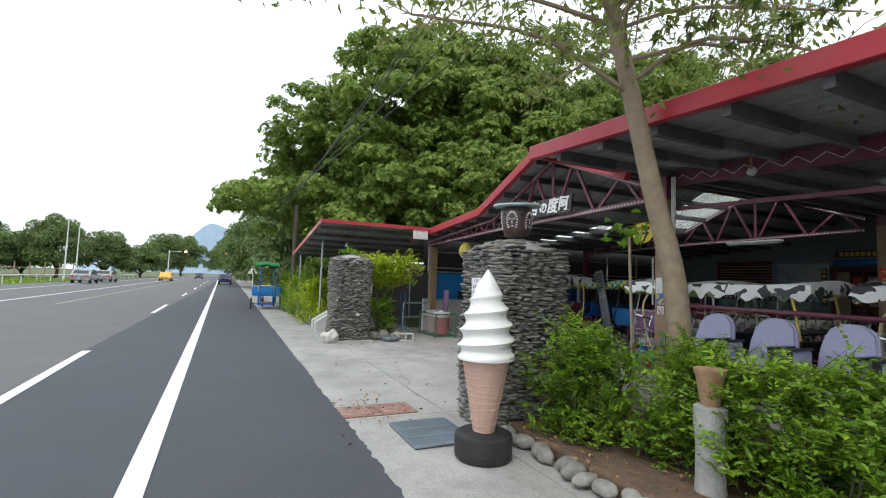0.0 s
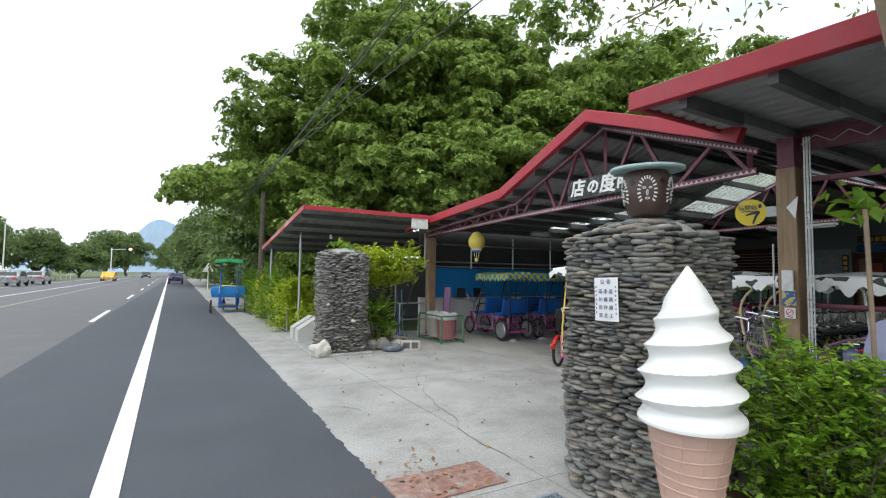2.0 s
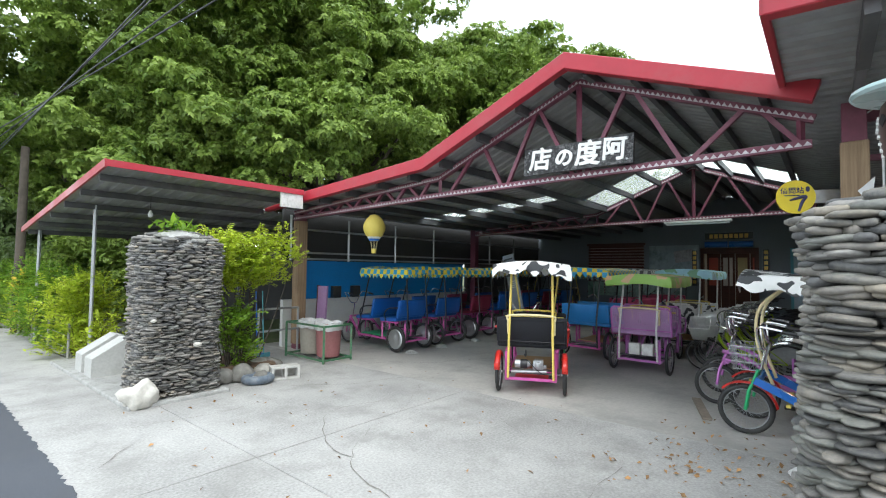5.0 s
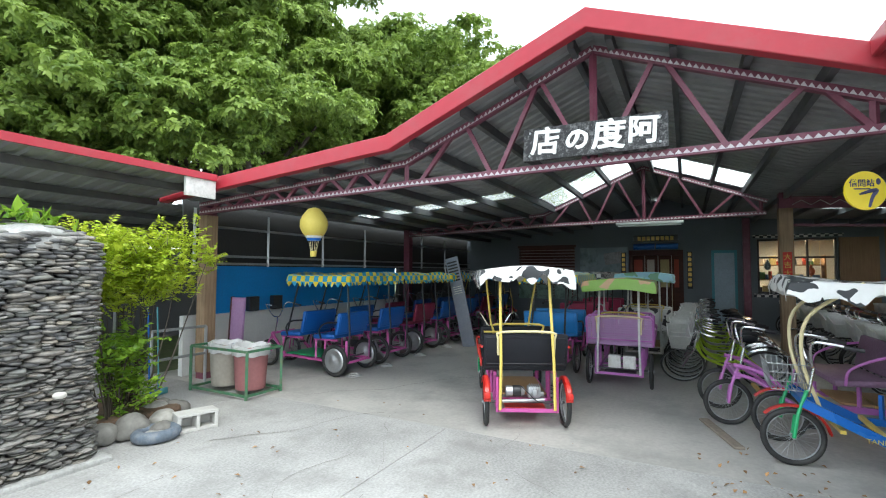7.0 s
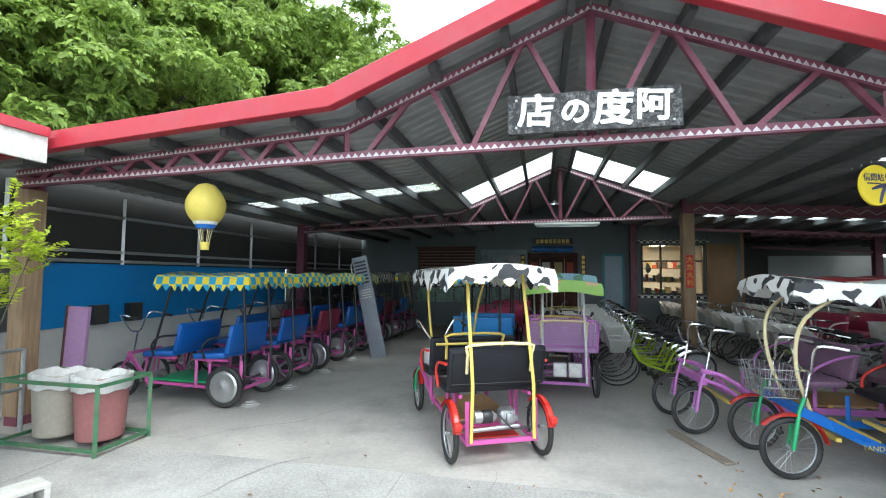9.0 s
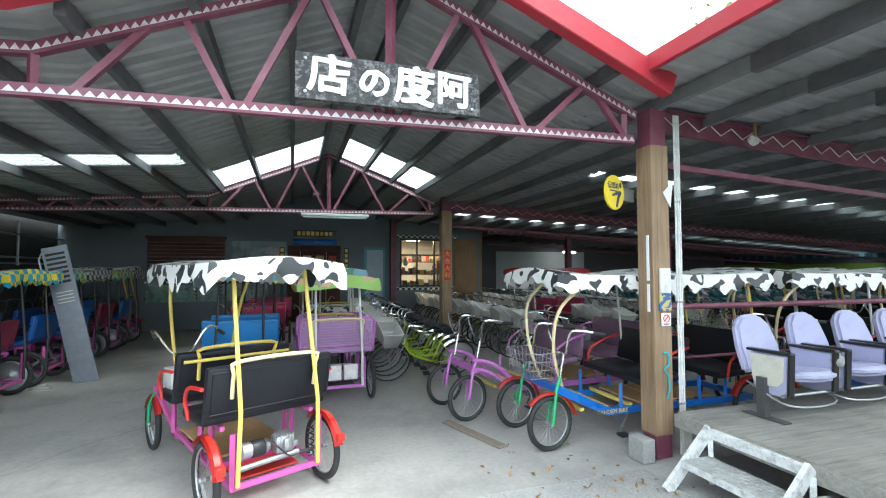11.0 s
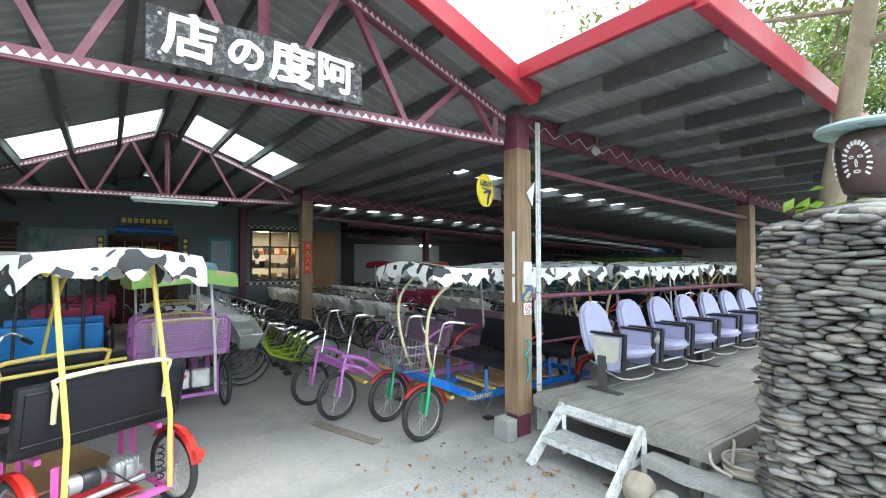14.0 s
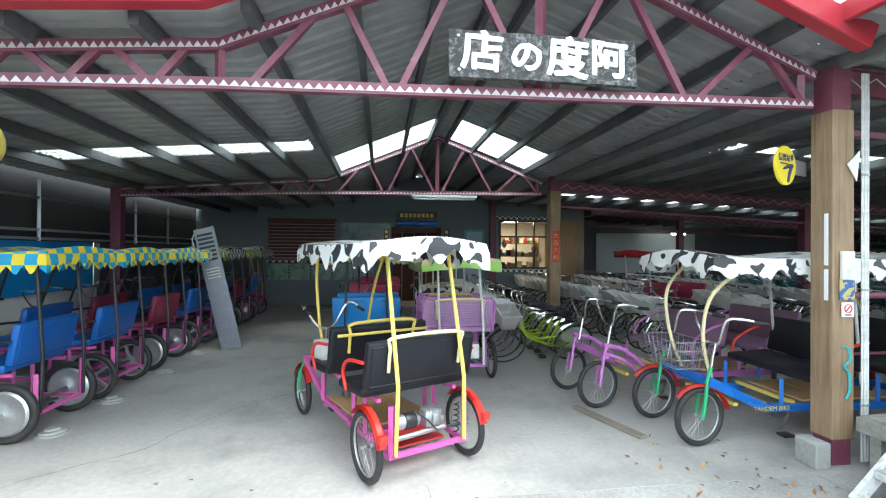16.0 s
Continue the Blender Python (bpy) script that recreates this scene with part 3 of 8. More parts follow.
def fascia(name, path, w, h, label):
    """A board swept along a path, mitred at its bends."""
    P = [Vector(p) for p in path]
    D = [(b - a).normalized() for a, b in zip(P, P[1:])]
    bm = bmesh.new()
    rings = []
    for k, p in enumerate(P):
        a, b = D[max(0, k - 1)], D[min(len(D) - 1, k)]
        t = (a + b).normalized()
        side = t.cross(Vector((0, 0, 1))).normalized()
        u = side.cross(t) / max(0.5, t.dot(a))
        e = 0.008
        rings.append([bm.verts.new(p + side * i + u * j) for i, j in ((-w / 2 + e, -h / 2), (w / 2 - e, -h / 2), (w / 2, -h / 2 + e), (w / 2, h / 2 - e), (w / 2 - e, h / 2), (-w / 2 + e, h / 2), (-w / 2, h / 2 - e), (-w / 2, -h / 2 + e))])
    for A, B in zip(rings, rings[1:]):
        for k in range(8):
            bm.faces.new((A[k], A[(k + 1) % 8], B[(k + 1) % 8], B[k]))
    bm.faces.new(rings[0][::-1])
    bm.faces.new(rings[-1])
    bmesh.ops.recalc_face_normals(bm, faces=bm.faces)
    return setting(name, bm, REDPAINT, label, "roof trim")


fascia("trim_gable", [(5.08, 13.35, 2.80), (5.08, 9.2, 3.11), (5.08, 7.05, 3.985), (5.08, 4.86, 3.12)], 0.11, 0.175, "glossy red metal fascia along the gable roof")
fascia("trim_eave", [(3.58, 5.08, 3.25), (3.58, -24, 1.80)], 0.10, 0.175, "glossy red metal fascia along the front eave")
fascia("trim_side", [(3.60, 5.085, 3.265), (5.05, 5.085, 3.265)], 0.05, 0.14, "red edge trim on the side of the eave roof")

# ---- trusses ----
ZIG = mat("white_truss_paint", (0.62, 0.58, 0.60), 0.5, var=0.12, dirt=(0.3, 0.12, 0.17), dirt_amt=0.5, patch=6)


def truss(x, name, label, up=0.0):
    """A gable truss in a plane across the hall."""
    t = thing(name, label, "truss", kind="structure")
    low = [(13.0, 2.59 + up), (9.21, 2.715 + up), (4.9, 2.785 + up)]
    top = [(13.0, 2.70 + up), (9.21, 2.965 + up), (7.06, 3.87 + up), (4.88, 3.0 + up)]

    def zat(line, y):
        for (a, za), (b, zb) in zip(line, line[1:]):
            if b <= y <= a:
                return za + (zb - za) * (y - a) / (b - a)
        return line[-1][1]
    for line, nm in ((low, "bottom_chord"), (top, "top_chord")):
        bm = bmesh.new()
        for (a, za), (b, zb) in zip(line, line[1:]):
            bar((x, a, za), (x, b, zb), 0.06, 0.075, bm)
        part(nm, bm, PURPLE, t, smooth=False)
        # bent bar between two flats, painted white
        bm = bmesh.new()
        for (a, za), (b, zb) in zip(line, line[1:]):
            n = int((a - b) / (0.066 if nm == "bottom_chord" else 0.05))
            for i in range(n):
                y0, y1 = a + (b - a) * i / n, a + (b - a) * (i + 1) / n
                ym = (y0 + y1) / 2
                for s in (-1,):
                    v = [bm.verts.new((x + s * 0.0345, yy, zz)) for yy, zz in ((y0, zat(line, y0) - 0.02), (y1, zat(line, y1) - 0.02), (ym, zat(line, ym) + 0.02))]
                    bm.faces.new(v)
        part("lacing", bm, ZIG, t, "white triangle pattern of the chord lacing", smooth=False)
    webs = [(7.06, 7.06), (7.58, 7.12), (7.62, 8.05), (8.42, 8.13), (8.60, 9.02), (9.21, 9.21), (6.52, 6.98), (6.42, 5.95), (5.40, 5.87), (5.28, 4.98), (4.98, 4.98)]
    y = 9.35
    while y < 12.8:
        webs += [(y + 0.05, y + 0.25), (y + 0.5, y + 0.27)]
        y += 0.52
    for a, b in webs:
        part("web_bar", bar((x, a, zat(top, a)), (x, b, zat(low, b)), 0.045, 0.045 if a != 7.06 else 0.06), PURPLE, t, smooth=False)
    return t


truss(5.47, "front_truss", "maroon steel gable truss with white laced chords")
truss(11.55, "rear_truss", "maroon steel gable truss deep in the hall", 0.05)


def zig_beam(name, x0, y0, z0, x1, y1, z1):
    t = thing(name, "maroon steel beam with a wavy lacing bar", "beam", kind="structure")
    a, b = Vector((x0, y0, z0)), Vector((x1, y1, z1))
    part("web", bar(a, b, 0.05, 0.20), PURPLE, t, smooth=False)
    part("flange", bar(a + Vector((0, 0, 0.1)), b + Vector((0, 0, 0.1)), 0.12, 0.02), PURPLE, t, smooth=False)
    n = int((b - a).length / 0.14)
    pts = [a + (b - a) * (i / n) + Vector((-0.036, 0, 0.045 * (1 if i % 2 else -1))) for i in range(n + 1)]
    part("lacing", tube(pts, 0.006, seg=5), WHITEMETAL, t, "white wavy lacing bar")
    part("brace", bar(a + Vector((0, 0, -0.42)), b + Vector((0, 0, -0.38)), 0.05, 0.05), PURPLE, t, smooth=False)
    return t


zig_beam("eave_beam", 5.66, 4.55, 3.06, 5.66, -1.0, 2.78)
zig_beam("eave_beam", 5.66, -1.0, 2.78, 5.66, -7.0, 2.48)
zig_beam("hall_beam", 11.55, 4.5, 3.0, 11.55, -12.0, 2.2)
zig_beam("hall_beam", 16.0, 1.7, 2.9, 16.0, -12.0, 2.2)


def post(x, y, h, s, label, wood=True, clad=None, base=0.0):
    t = thing("post", label, "post", pose(x, y, base), kind="structure")
    part("steel_core", box((-s / 2 + 0.012, -s / 2 + 0.012, 0), (s / 2 - 0.012, s / 2 - 0.012, h), bevel=0.006), PURPLE, t, smooth=False)
    if wood:
        lo, hi = clad
        part("cladding", box((-s / 2, -s / 2, lo), (s / 2, s / 2, hi), bevel=0.008), POSTWOOD, t, "honey brown wooden cladding", smooth=False)
    return t


post(5.548, 4.622, 3.1, 0.19, "wood-clad steel post at the hall's front corner", clad=(0.2, 2.76))
post(5.70, -1.05, 2.85, 0.22, "wood-clad steel post on the platform side", clad=(0.2, 2.62))
post(5.70, -7.0, 2.5, 0.22, "wood-clad steel post further along the front", clad=(0.2, 2.4))
post(5.62, 13.02, 2.75, 0.20, "wood-clad steel post at the gable's low end", clad=(0.1, 2.55))
post(11.6, 4.6, 3.2, 0.22, "wood-clad steel post inside the hall", clad=(0.1, 2.9))
post(11.6, 13.0, 2.8, 0.20, "maroon steel post beside the blue wall", wood=False)
post(11.6, -1.3, 2.9, 0.2, "maroon steel post among the bicycles", wood=False)
post(16.0, -1.3, 2.8, 0.2, "maroon steel post deep in the hall", wood=False)
post(16.2, 4.78, 3.2, 0.2, "maroon steel post before the shop wall", wood=False)

# ---- walls ----
setting("wall_left", box((5.5, 13.4, 0), (16.6, 13.5, 0.95)), WALLWHITE, "low white wall along the hall's side", "wall")
setting("wall_left_panel", box((5.9, 13.36, 0.95), (11.5, 13.46, 1.76)), BLUEPANEL, "bright blue board above the low wall", "wall")
setting("wall_left_rear", box((11.7, 13.36, 0.0), (16.6, 13.46, 1.76)), WALLDARK, "dark board wall at the hall's side", "wall")
setting("wall_left_screen", box((5.5, 13.47, 1.76), (16.6, 13.52, 2.85)), MESH_DARK, "dark shade netting above the side wall", "wall")
t = thing("side_rail_frame", "grey steel rails in front of the dark netting", "rail", kind="structure")
for z in (1.80, 1.93, 2.42):
    part("rail", bar((5.6, 13.33, z), (16.4, 13.33, z), 0.04, 0.04), GALV, t, smooth=False)
for x in (5.6, 7.1, 8.6, 10.1, 12.9, 14.4):
    part("upright", bar((x, 13.33, 1.76), (x, 13.33, 2.7), 0.04, 0.04), GALV, t, smooth=False)


def wall_with_openings(name, x0, x1, y0, y1, z1, holes, material, label):
    """A wall across the hall's depth with real openings (y from, y to, z from, z to)."""
    bm = bmesh.new()
    cuts = sorted({y0, y1, *[h[0] for h in holes], *[h[1] for h in holes]})
    for a, b in zip(cuts, cuts[1:]):
        zs = sorted((h[2], h[3]) for h in holes if h[0] <= a and b <= h[1])
        z = 0.0
        for h0, h1 in zs:
            if h0 > z:
                box((x0, a, z), (x1, b, h0), bm)
            z = h1
        box((x0, a, z), (x1, b, z1), bm)
    return setting(name, bm, material, label, "wall")


wall_with_openings("wall_back", 16.5, 16.65, 1.78, 13.5, 3.9, [(2.75, 4.5, 1.1, 2.62), (6.35, 7.85, 0.0, 2.35), (9.55, 11.45, 0.9, 2.5)], WALLBLUEGREY, "blue-grey shop wall at the back of the hall")
setting("wall_shop_side", box((16.5, 1.7, 0), (20.0, 1.78, 3.4)), PLYWOOD, "plywood side wall of the shop", "wall")
setting("wall_rear", box((20.0, -24, 0), (20.15, 1.7, 3.3)), WALLDARK, "dark rear wall of the hall", "wall")
setting("wall_right", box((5.5, -13.15, 0), (20.0, -13.0, 2.9)), WALLDARK, "dark end wall of the hall", "wall")
bm = box((16.65, 1.78, 2.75), (20, 13.5, 2.85))
setting("ceiling_shop", bm, WALLWHITE, "plain ceiling inside the shop", "ceiling")
setting("wall_shop_back", box((19.9, 1.78, 0), (20.0, 13.5, 2.75)), WALLWHITE, "plain wall inside the shop", "wall")
setting("wall_shop_end", box((16.65, 13.42, 0), (20.0, 13.5, 2.75)), WALLWHITE, "plain end wall inside the shop", "wall")

# ---- wheels, cycles and carts ----
WHEELS = {}


def checker_mat(name, a, b, scale):
    m = mat(name, a, 0.45, var=0.05, bump=0.04)
    n, l = m.node_tree.nodes, m.node_tree.links
    tc = n.new("ShaderNodeTexCoord")
    ch = n.new("ShaderNodeTexChecker")
    ch.inputs["Color1"].default_value, ch.inputs["Color2"].default_value, ch.inputs["Scale"].default_value = (*a, 1), (*b, 1), scale
    mp = n.new("ShaderNodeMapping")
    mp.inputs["Location"].default_value = (0.011, 0.013, 0.017)
    l.new(tc.outputs["Object"], mp.inputs["Vector"])
    l.new(mp.outputs["Vector"], ch.inputs["Vector"])
    l.new(ch.outputs["Color"], n["Principled BSDF"].inputs["Base Color"])
    return m


CHECK = checker_mat("yellow_blue_check", (0.78, 0.62, 0.04), (0.03, 0.33, 0.58), 10.5)
CHECKDARK = checker_mat("grey_check", (0.5, 0.5, 0.48), (0.06, 0.06, 0.06), 12)
GREENPRINT = blotches("green_printed_canopy", (0.30, 0.52, 0.10), (0.62, 0.40, 0.22), 4.5, 0.56)
BLUEPRINT = blotches("blue_printed_canopy", (0.35, 0.62, 0.72), (0.2, 0.4, 0.25), 6, 0.58)
GREENCANOPY = mat("green_canvas", (0.03, 0.30, 0.10), 0.6)
REDCANOPY = mat("red_canvas", (0.50, 0.03, 0.04), 0.5)
MESHSEAT = mat("orchid_mesh_seat", (0.46, 0.27, 0.50), 0.5, var=0.3, grain=80, bump=0.3)


def wheel_meshes(r, style):
    """Tyre and rim meshes of a wheel standing in the xz plane."""
    key = (r, style)
    if key in WHEELS:
        return WHEELS[key]
    fat = {"spoke": 0.026, "bike": 0.017, "disc": 0.034, "mag": 0.03, "grey": 0.033}[style]
    R = r - fat
    pts = [(R * math.cos(a), 0, R * math.sin(a)) for a in [2 * math.pi * k / 32 for k in range(32)]]
    bt = tube(pts, fat, seg=8, closed=True)
    me_t = bpy.data.meshes.new("tyre")
    bt.normal_update()
    bt.to_mesh(me_t)
    bt.free()
    me_t.materials.append(BLACK)
    me_t.shade_smooth()
    b = bmesh.new()
    rr = R - fat * 0.9
    tube([(rr * math.cos(a), 0, rr * math.sin(a)) for a in [2 * math.pi * k / 28 for k in range(28)]], 0.009 if style in ("spoke", "bike") else 0.014, b, 6, True)
    y90 = Matrix.Rotation(radians(90), 4, "X")
    lathe([(0.018, -0.045), (0.02, -0.03), (0.013, -0.025), (0.013, 0.025), (0.02, 0.03), (0.018, 0.045)], 10, b, y90)
    if style in ("spoke", "bike"):
        n = 24 if style == "spoke" else 18
        for k in range(n):
            a, c = 2 * math.pi * k / n, 2 * math.pi * k / n + (0.5 if k % 2 else -0.5)
            s = 0.024 if k % 4 < 2 else -0.024
            tube([(0.018 * math.cos(c), s, 0.018 * math.sin(c)), (rr * math.cos(a), 0, rr * math.sin(a))], 0.0016, b, 3)
    elif style == "mag":
        for k in range(5):
            a = 2 * math.pi * k / 5
            bar((0.02 * math.cos(a), 0, 0.02 * math.sin(a)), (rr * math.cos(a), 0, rr * math.sin(a)), 0.03, 0.028, b, up=(0, 1, 0))
        lathe([(0.05, -0.02), (0.055, 0), (0.05, 0.02)], 14, b, y90)
    else:
        lathe([(rr, -0.02), (rr * 0.9, -0.034), (rr * 0.6, -0.022), (rr * 0.42, -0.032), (rr * 0.18, -0.042), (0.02, -0.05), (0.02, 0.05), (rr * 0.18, 0.042), (rr * 0.42, 0.032), (rr * 0.6, 0.022), (rr * 0.9, 0.034), (rr, 0.02)], 24, b, y90)
    me_r = bpy.data.meshes.new("rim")
    b.normal_update()
    b.to_mesh(me_r)
    b.free()
    me_r.materials.append(GALV if style in ("spoke", "bike") else ALLOY)
    me_r.shade_smooth()
    me_r.set_sharp_from_angle(angle=radians(35))
    WHEELS[key] = (me_t, me_r)
    return WHEELS[key]


def wheel(parent, x, y, r, style="spoke", steer=0.0):
    a, b = wheel_meshes(r, style)
    w = new("wheel", a)
    w.parent = parent
    w.matrix_basis = pose(x, y, r, 0, 0, steer)
    q = new("rim", b)
    q.parent = w
    return w


def fender(parent, x, y, r, material, a0, a1, w=0.075):
    """A mudguard arched over a wheel."""
    bm = bmesh.new()
    n = 9
    V = []
    for i in range(n + 1):
        a = radians(a0 + (a1 - a0) * i / n)
        V.append([bm.verts.new((x + rr * math.cos(a), y + s, r + rr * math.sin(a))) for s, rr in ((-w / 2, r + 0.012), (-w / 4, r + 0.032), (w / 4, r + 0.032), (w / 2, r + 0.012))])
    for A, B in zip(V, V[1:]):
        for k in range(3):
            bm.faces.new((A[k], A[k + 1], B[k + 1], B[k]))
    bmesh.ops.solidify(bm, geom=bm.faces[:], thickness=0.004)
    return part("mudguard", bm, material, parent)


def cushion(lo, hi, tilt=0.0, at=(0, 0, 0), b=0.025):
    m = pose(*at, 0, tilt, 0)
    bm = box(lo, hi, bevel=b)
    bmesh.ops.transform(bm, matrix=m, verts=bm.verts)
    return bm


def canopy_mesh(x0, x1, w, z, drop, kind, rise=0.05, seedn=1, taper=0.0):
    """Stretched vinyl roof with a hanging scalloped edge."""
    rsx = random.Random(seedn)
    bm = bmesh.new()
    nx, ny = 14, 8
    G = []
    for i in range(nx + 1):
        row = []
        for j in range(ny + 1):
            u, v = i / nx, j / ny
            x = x0 + (x1 - x0) * u
            y = -w / 2 + w * v
            h = z + rise * math.sin(math.pi * v) * (0.6 + 0.4 * math.cos(u * 6.28 * 2)) - 0.012 * math.sin(u * 3.14)
            row.append(bm.verts.new((x, y, h)))
        G.append(row)
    for i in range(nx):
        for j in range(ny):
            bm.faces.new((G[i][j], G[i + 1][j], G[i + 1][j + 1], G[i][j + 1]))
    loop = [G[i][0].co.copy() for i in range(nx + 1)] + [G[nx][j].co.copy() for j in range(1, ny + 1)]
    loop += [G[i][ny].co.copy() for i in range(nx - 1, -1, -1)] + [G[0][j].co.copy() for j in range(ny - 1, 0, -1)]
    fine = []
    for k in range(len(loop)):
        a, b = loop[k], loop[(k + 1) % len(loop)]
        m = max(1, int((b - a).length / 0.022))
        fine += [a + (b - a) * (q / m) for q in range(m)]
    c = Vector(((x0 + x1) / 2, 0, 0))
    s, prev, T = 0.0, fine[-1], []
    for p in fine:
        s += (p - prev).length
        prev = p
        out = Vector((1 if abs(p.x - x1) < 1e-3 else -1 if abs(p.x - x0) < 1e-3 else 0, 1 if abs(p.y - w / 2) < 1e-3 else -1 if abs(p.y + w / 2) < 1e-3 else 0, 0))
        if kind == "tri":
            f = abs(((s / 0.115) % 1.0) - 0.5) * 2
            d = drop * (0.55 + 0.45 * (1 - f))
        elif kind == "flat":
            d = drop * (0.95 + 0.03 * math.sin(s * 9 + seedn))
        else:
            d = drop * (0.74 + 0.2 * math.sin(s * 17 + 1.7 * math.sin(s * 5.1 + seedn)) + 0.12 * math.sin(s * 31 + seedn))
        T.append((bm.verts.new(p + Vector((0, 0, 0.0))), bm.verts.new(p + out * 0.02 - Vector((0, 0, drop * 0.4))), bm.verts.new(p + out * (0.018 + 0.012 * math.sin(s * 14)) - Vector((0, 0, d)))))
    for a, b in zip(T, T[1:] + T[:1]):
        bm.faces.new((a[0], b[0], b[1], a[1]))
        bm.faces.new((a[1], b[1], b[2], a[2]))
    bmesh.ops.remove_doubles(bm, verts=bm.verts, dist=0.0005)
    bmesh.ops.recalc_face_normals(bm, faces=bm.faces)
    return bm


def handlebar(parent, x, y, z0, z1, w=0.27, back=0.3):
    bm = tube([(x, y, z0), (x - 0.05, y, z1 - 0.22)], 0.013)
    for s in (-1, 1):
        tube(arc([(x - 0.05, y, z1 - 0.22), (x - 0.02, y + s * 0.09, z1 - 0.19), (x + 0.0, y + s * w * 0.8, z1), (x - 0.10, y + s * w, z1 + 0.02), (x - back, y + s * w, z1 - 0.02)], 4), 0.011, bm, 6)
    h = part("handlebar", bm, CHROME, parent, "shiny chrome handlebar")
    for s in (-1, 1):
        part("grip", tube([(x - back + 0.1, y + s * w, z1 - 0.005), (x - back - 0.03, y + s * w, z1 - 0.022)], 0.018, seg=8), BLACKPAINT, h)
    return h


def quad(label, category="pedal cart", frame=PINK, seat=VINYL, posts=YELLOW, canopy=(COW, "wave"), wheels="spoke", guards=REDPLASTIC, hoop=True, motor=True, length=1.62,
         track=0.43, canopy_z=1.68, benches=(0.12, 0.86), hood=(-0.2, 1.45), arms=REDPLASTIC, bench_w=0.92, curved=True, drop=0.2, frontw=0.26, floor=DECKWOOD, name="quadricycle", group="", deep=0.16):
    t = thing(name, label, category, group=group)
    r = 0.255
    L = length
    # rear and front wheels
    for s in (-1, 1):
        wheel(t, 0, s * track, r, wheels if wheels != "mixed" else ("disc" if s > 0 else "grey"))
        wheel(t, L, s * frontw, 0.235, "spoke" if wheels in ("spoke", "mixed") else wheels)
        if guards:
            fender(t, 0, s * track, r, guards, 35, 165)
            part("rear_light", box((-0.30, s * track - 0.03, 0.36), (-0.25, s * track + 0.03, 0.42), bevel=0.008), REDPLASTIC, t)
            fender(t, L, s * frontw, 0.235, REDPLASTIC, 20, 150, 0.06)
        part("fork", tube([(L, s * frontw + 0.04, 0.235), (L - 0.02, s * frontw + 0.04, 0.42), (L - 0.08, s * frontw, 0.56)], 0.013, tube([(L, s * frontw - 0.04, 0.235), (L - 0.02, s * frontw - 0.04, 0.42), (L - 0.08, s * frontw, 0.56)], 0.013)), GREENPAINT if guards else frame, t)
    # frame
    part("rear_axle", tube([(0, -track, r), (0, track, r)], 0.014), DARKSTEEL, t)
    bm = bmesh.new()
    for s in (-1, 1):
        bar((-0.16, s * 0.31, 0.20), (L - 0.42, s * 0.31, 0.24), 0.028, 0.034, bm)
        bar((L - 0.44, s * 0.31, 0.24), (L - 0.06, s * frontw, 0.58), 0.035, 0.04, bm)
        bar((-0.16, s * 0.31, 0.20), (-0.16, s * 0.31, 0.56), 0.035, 0.035, bm)
        bar((0.28, s * 0.31, 0.22), (0.28, s * 0.31, 0.54), 0.03, 0.03, bm)
        for bx in benches:
            bar((bx + 0.34, s * 0.33, 0.24), (bx + 0.34, s * 0.33, 0.56), 0.03, 0.03, bm)
            bar((bx - 0.12, s * 0.33, 0.56), (bx + 0.38, s * 0.33, 0.56), 0.03, 0.03, bm)
    for x in (-0.16, 0.28, 0.62, L - 0.44):
        bar((x, -0.33, 0.21), (x, 0.33, 0.21), 0.03, 0.035, bm)
    bar((L - 0.07, -frontw, 0.58), (L - 0.07, frontw, 0.58), 0.035, 0.04, bm)
    part("frame", bm, frame, t, smooth=False)
    part("tray", box((-0.02, -0.22, 0.19), (0.26, 0.22, 0.2)), REDPLASTIC if guards else DARKSTEEL, t, smooth=False)
    if floor:
        part("footboard", box((0.30, -0.29, 0.255), (L - 0.46, 0.29, 0.275), bevel=0.004), floor, t, "worn wooden footboard", smooth=False)
    for k, bx in enumerate(benches):
        part("seat", cushion((-0.16, -bench_w / 2, 0), (0.30, bench_w / 2, 0.075), 3, (bx + 0.06, 0, 0.58)), seat, t)
        if seat is MESHSEAT:
            # woven strip panel in a bent tube frame
            bm = bmesh.new()
            hw, n = bench_w / 2 - 0.02, 30
            for q in range(n):
                y = -hw + 2 * hw * q / (n - 1)
                box((-0.004, y - 0.009, 0.0), (0.004, y + 0.009, 0.37), bm)
            for q in range(10):
                z = 0.02 + 0.035 * q
                box((-0.007, -hw, z - 0.008), (0.001, hw, z + 0.008), bm)
            m = pose(bx - 0.12, 0, 0.66, 0, -11, 0)
            bmesh.ops.transform(bm, matrix=m, verts=bm.verts)
            weave = part("backrest", bm, MESHSEAT, t, "woven mesh backrest", smooth=False)
            weave["kind"] = "stuff"
            w2 = bench_w / 2
            rail = [(0, -w2, -0.06), (0, -w2, 0.34), (0, -w2 + 0.04, 0.385), (0, w2 - 0.04, 0.385), (0, w2, 0.34), (0, w2, -0.06)]
            part("back_rail", tube([tuple(m @ Vector(p)) for p in rail], 0.016), frame, t)
            part("mid_rail", tube([tuple(m @ Vector(p)) for p in ((0, -w2, 0.02), (0, w2, 0.02))], 0.012), frame, t)
        else:
            bk = part("backrest", cushion((-0.035, -bench_w / 2, 0), (0.035, bench_w / 2, 0.36), -11, (bx - 0.12, 0, 0.65)), seat, t)
            m = pose(bx - 0.12, 0, 0.65, 0, -11, 0)
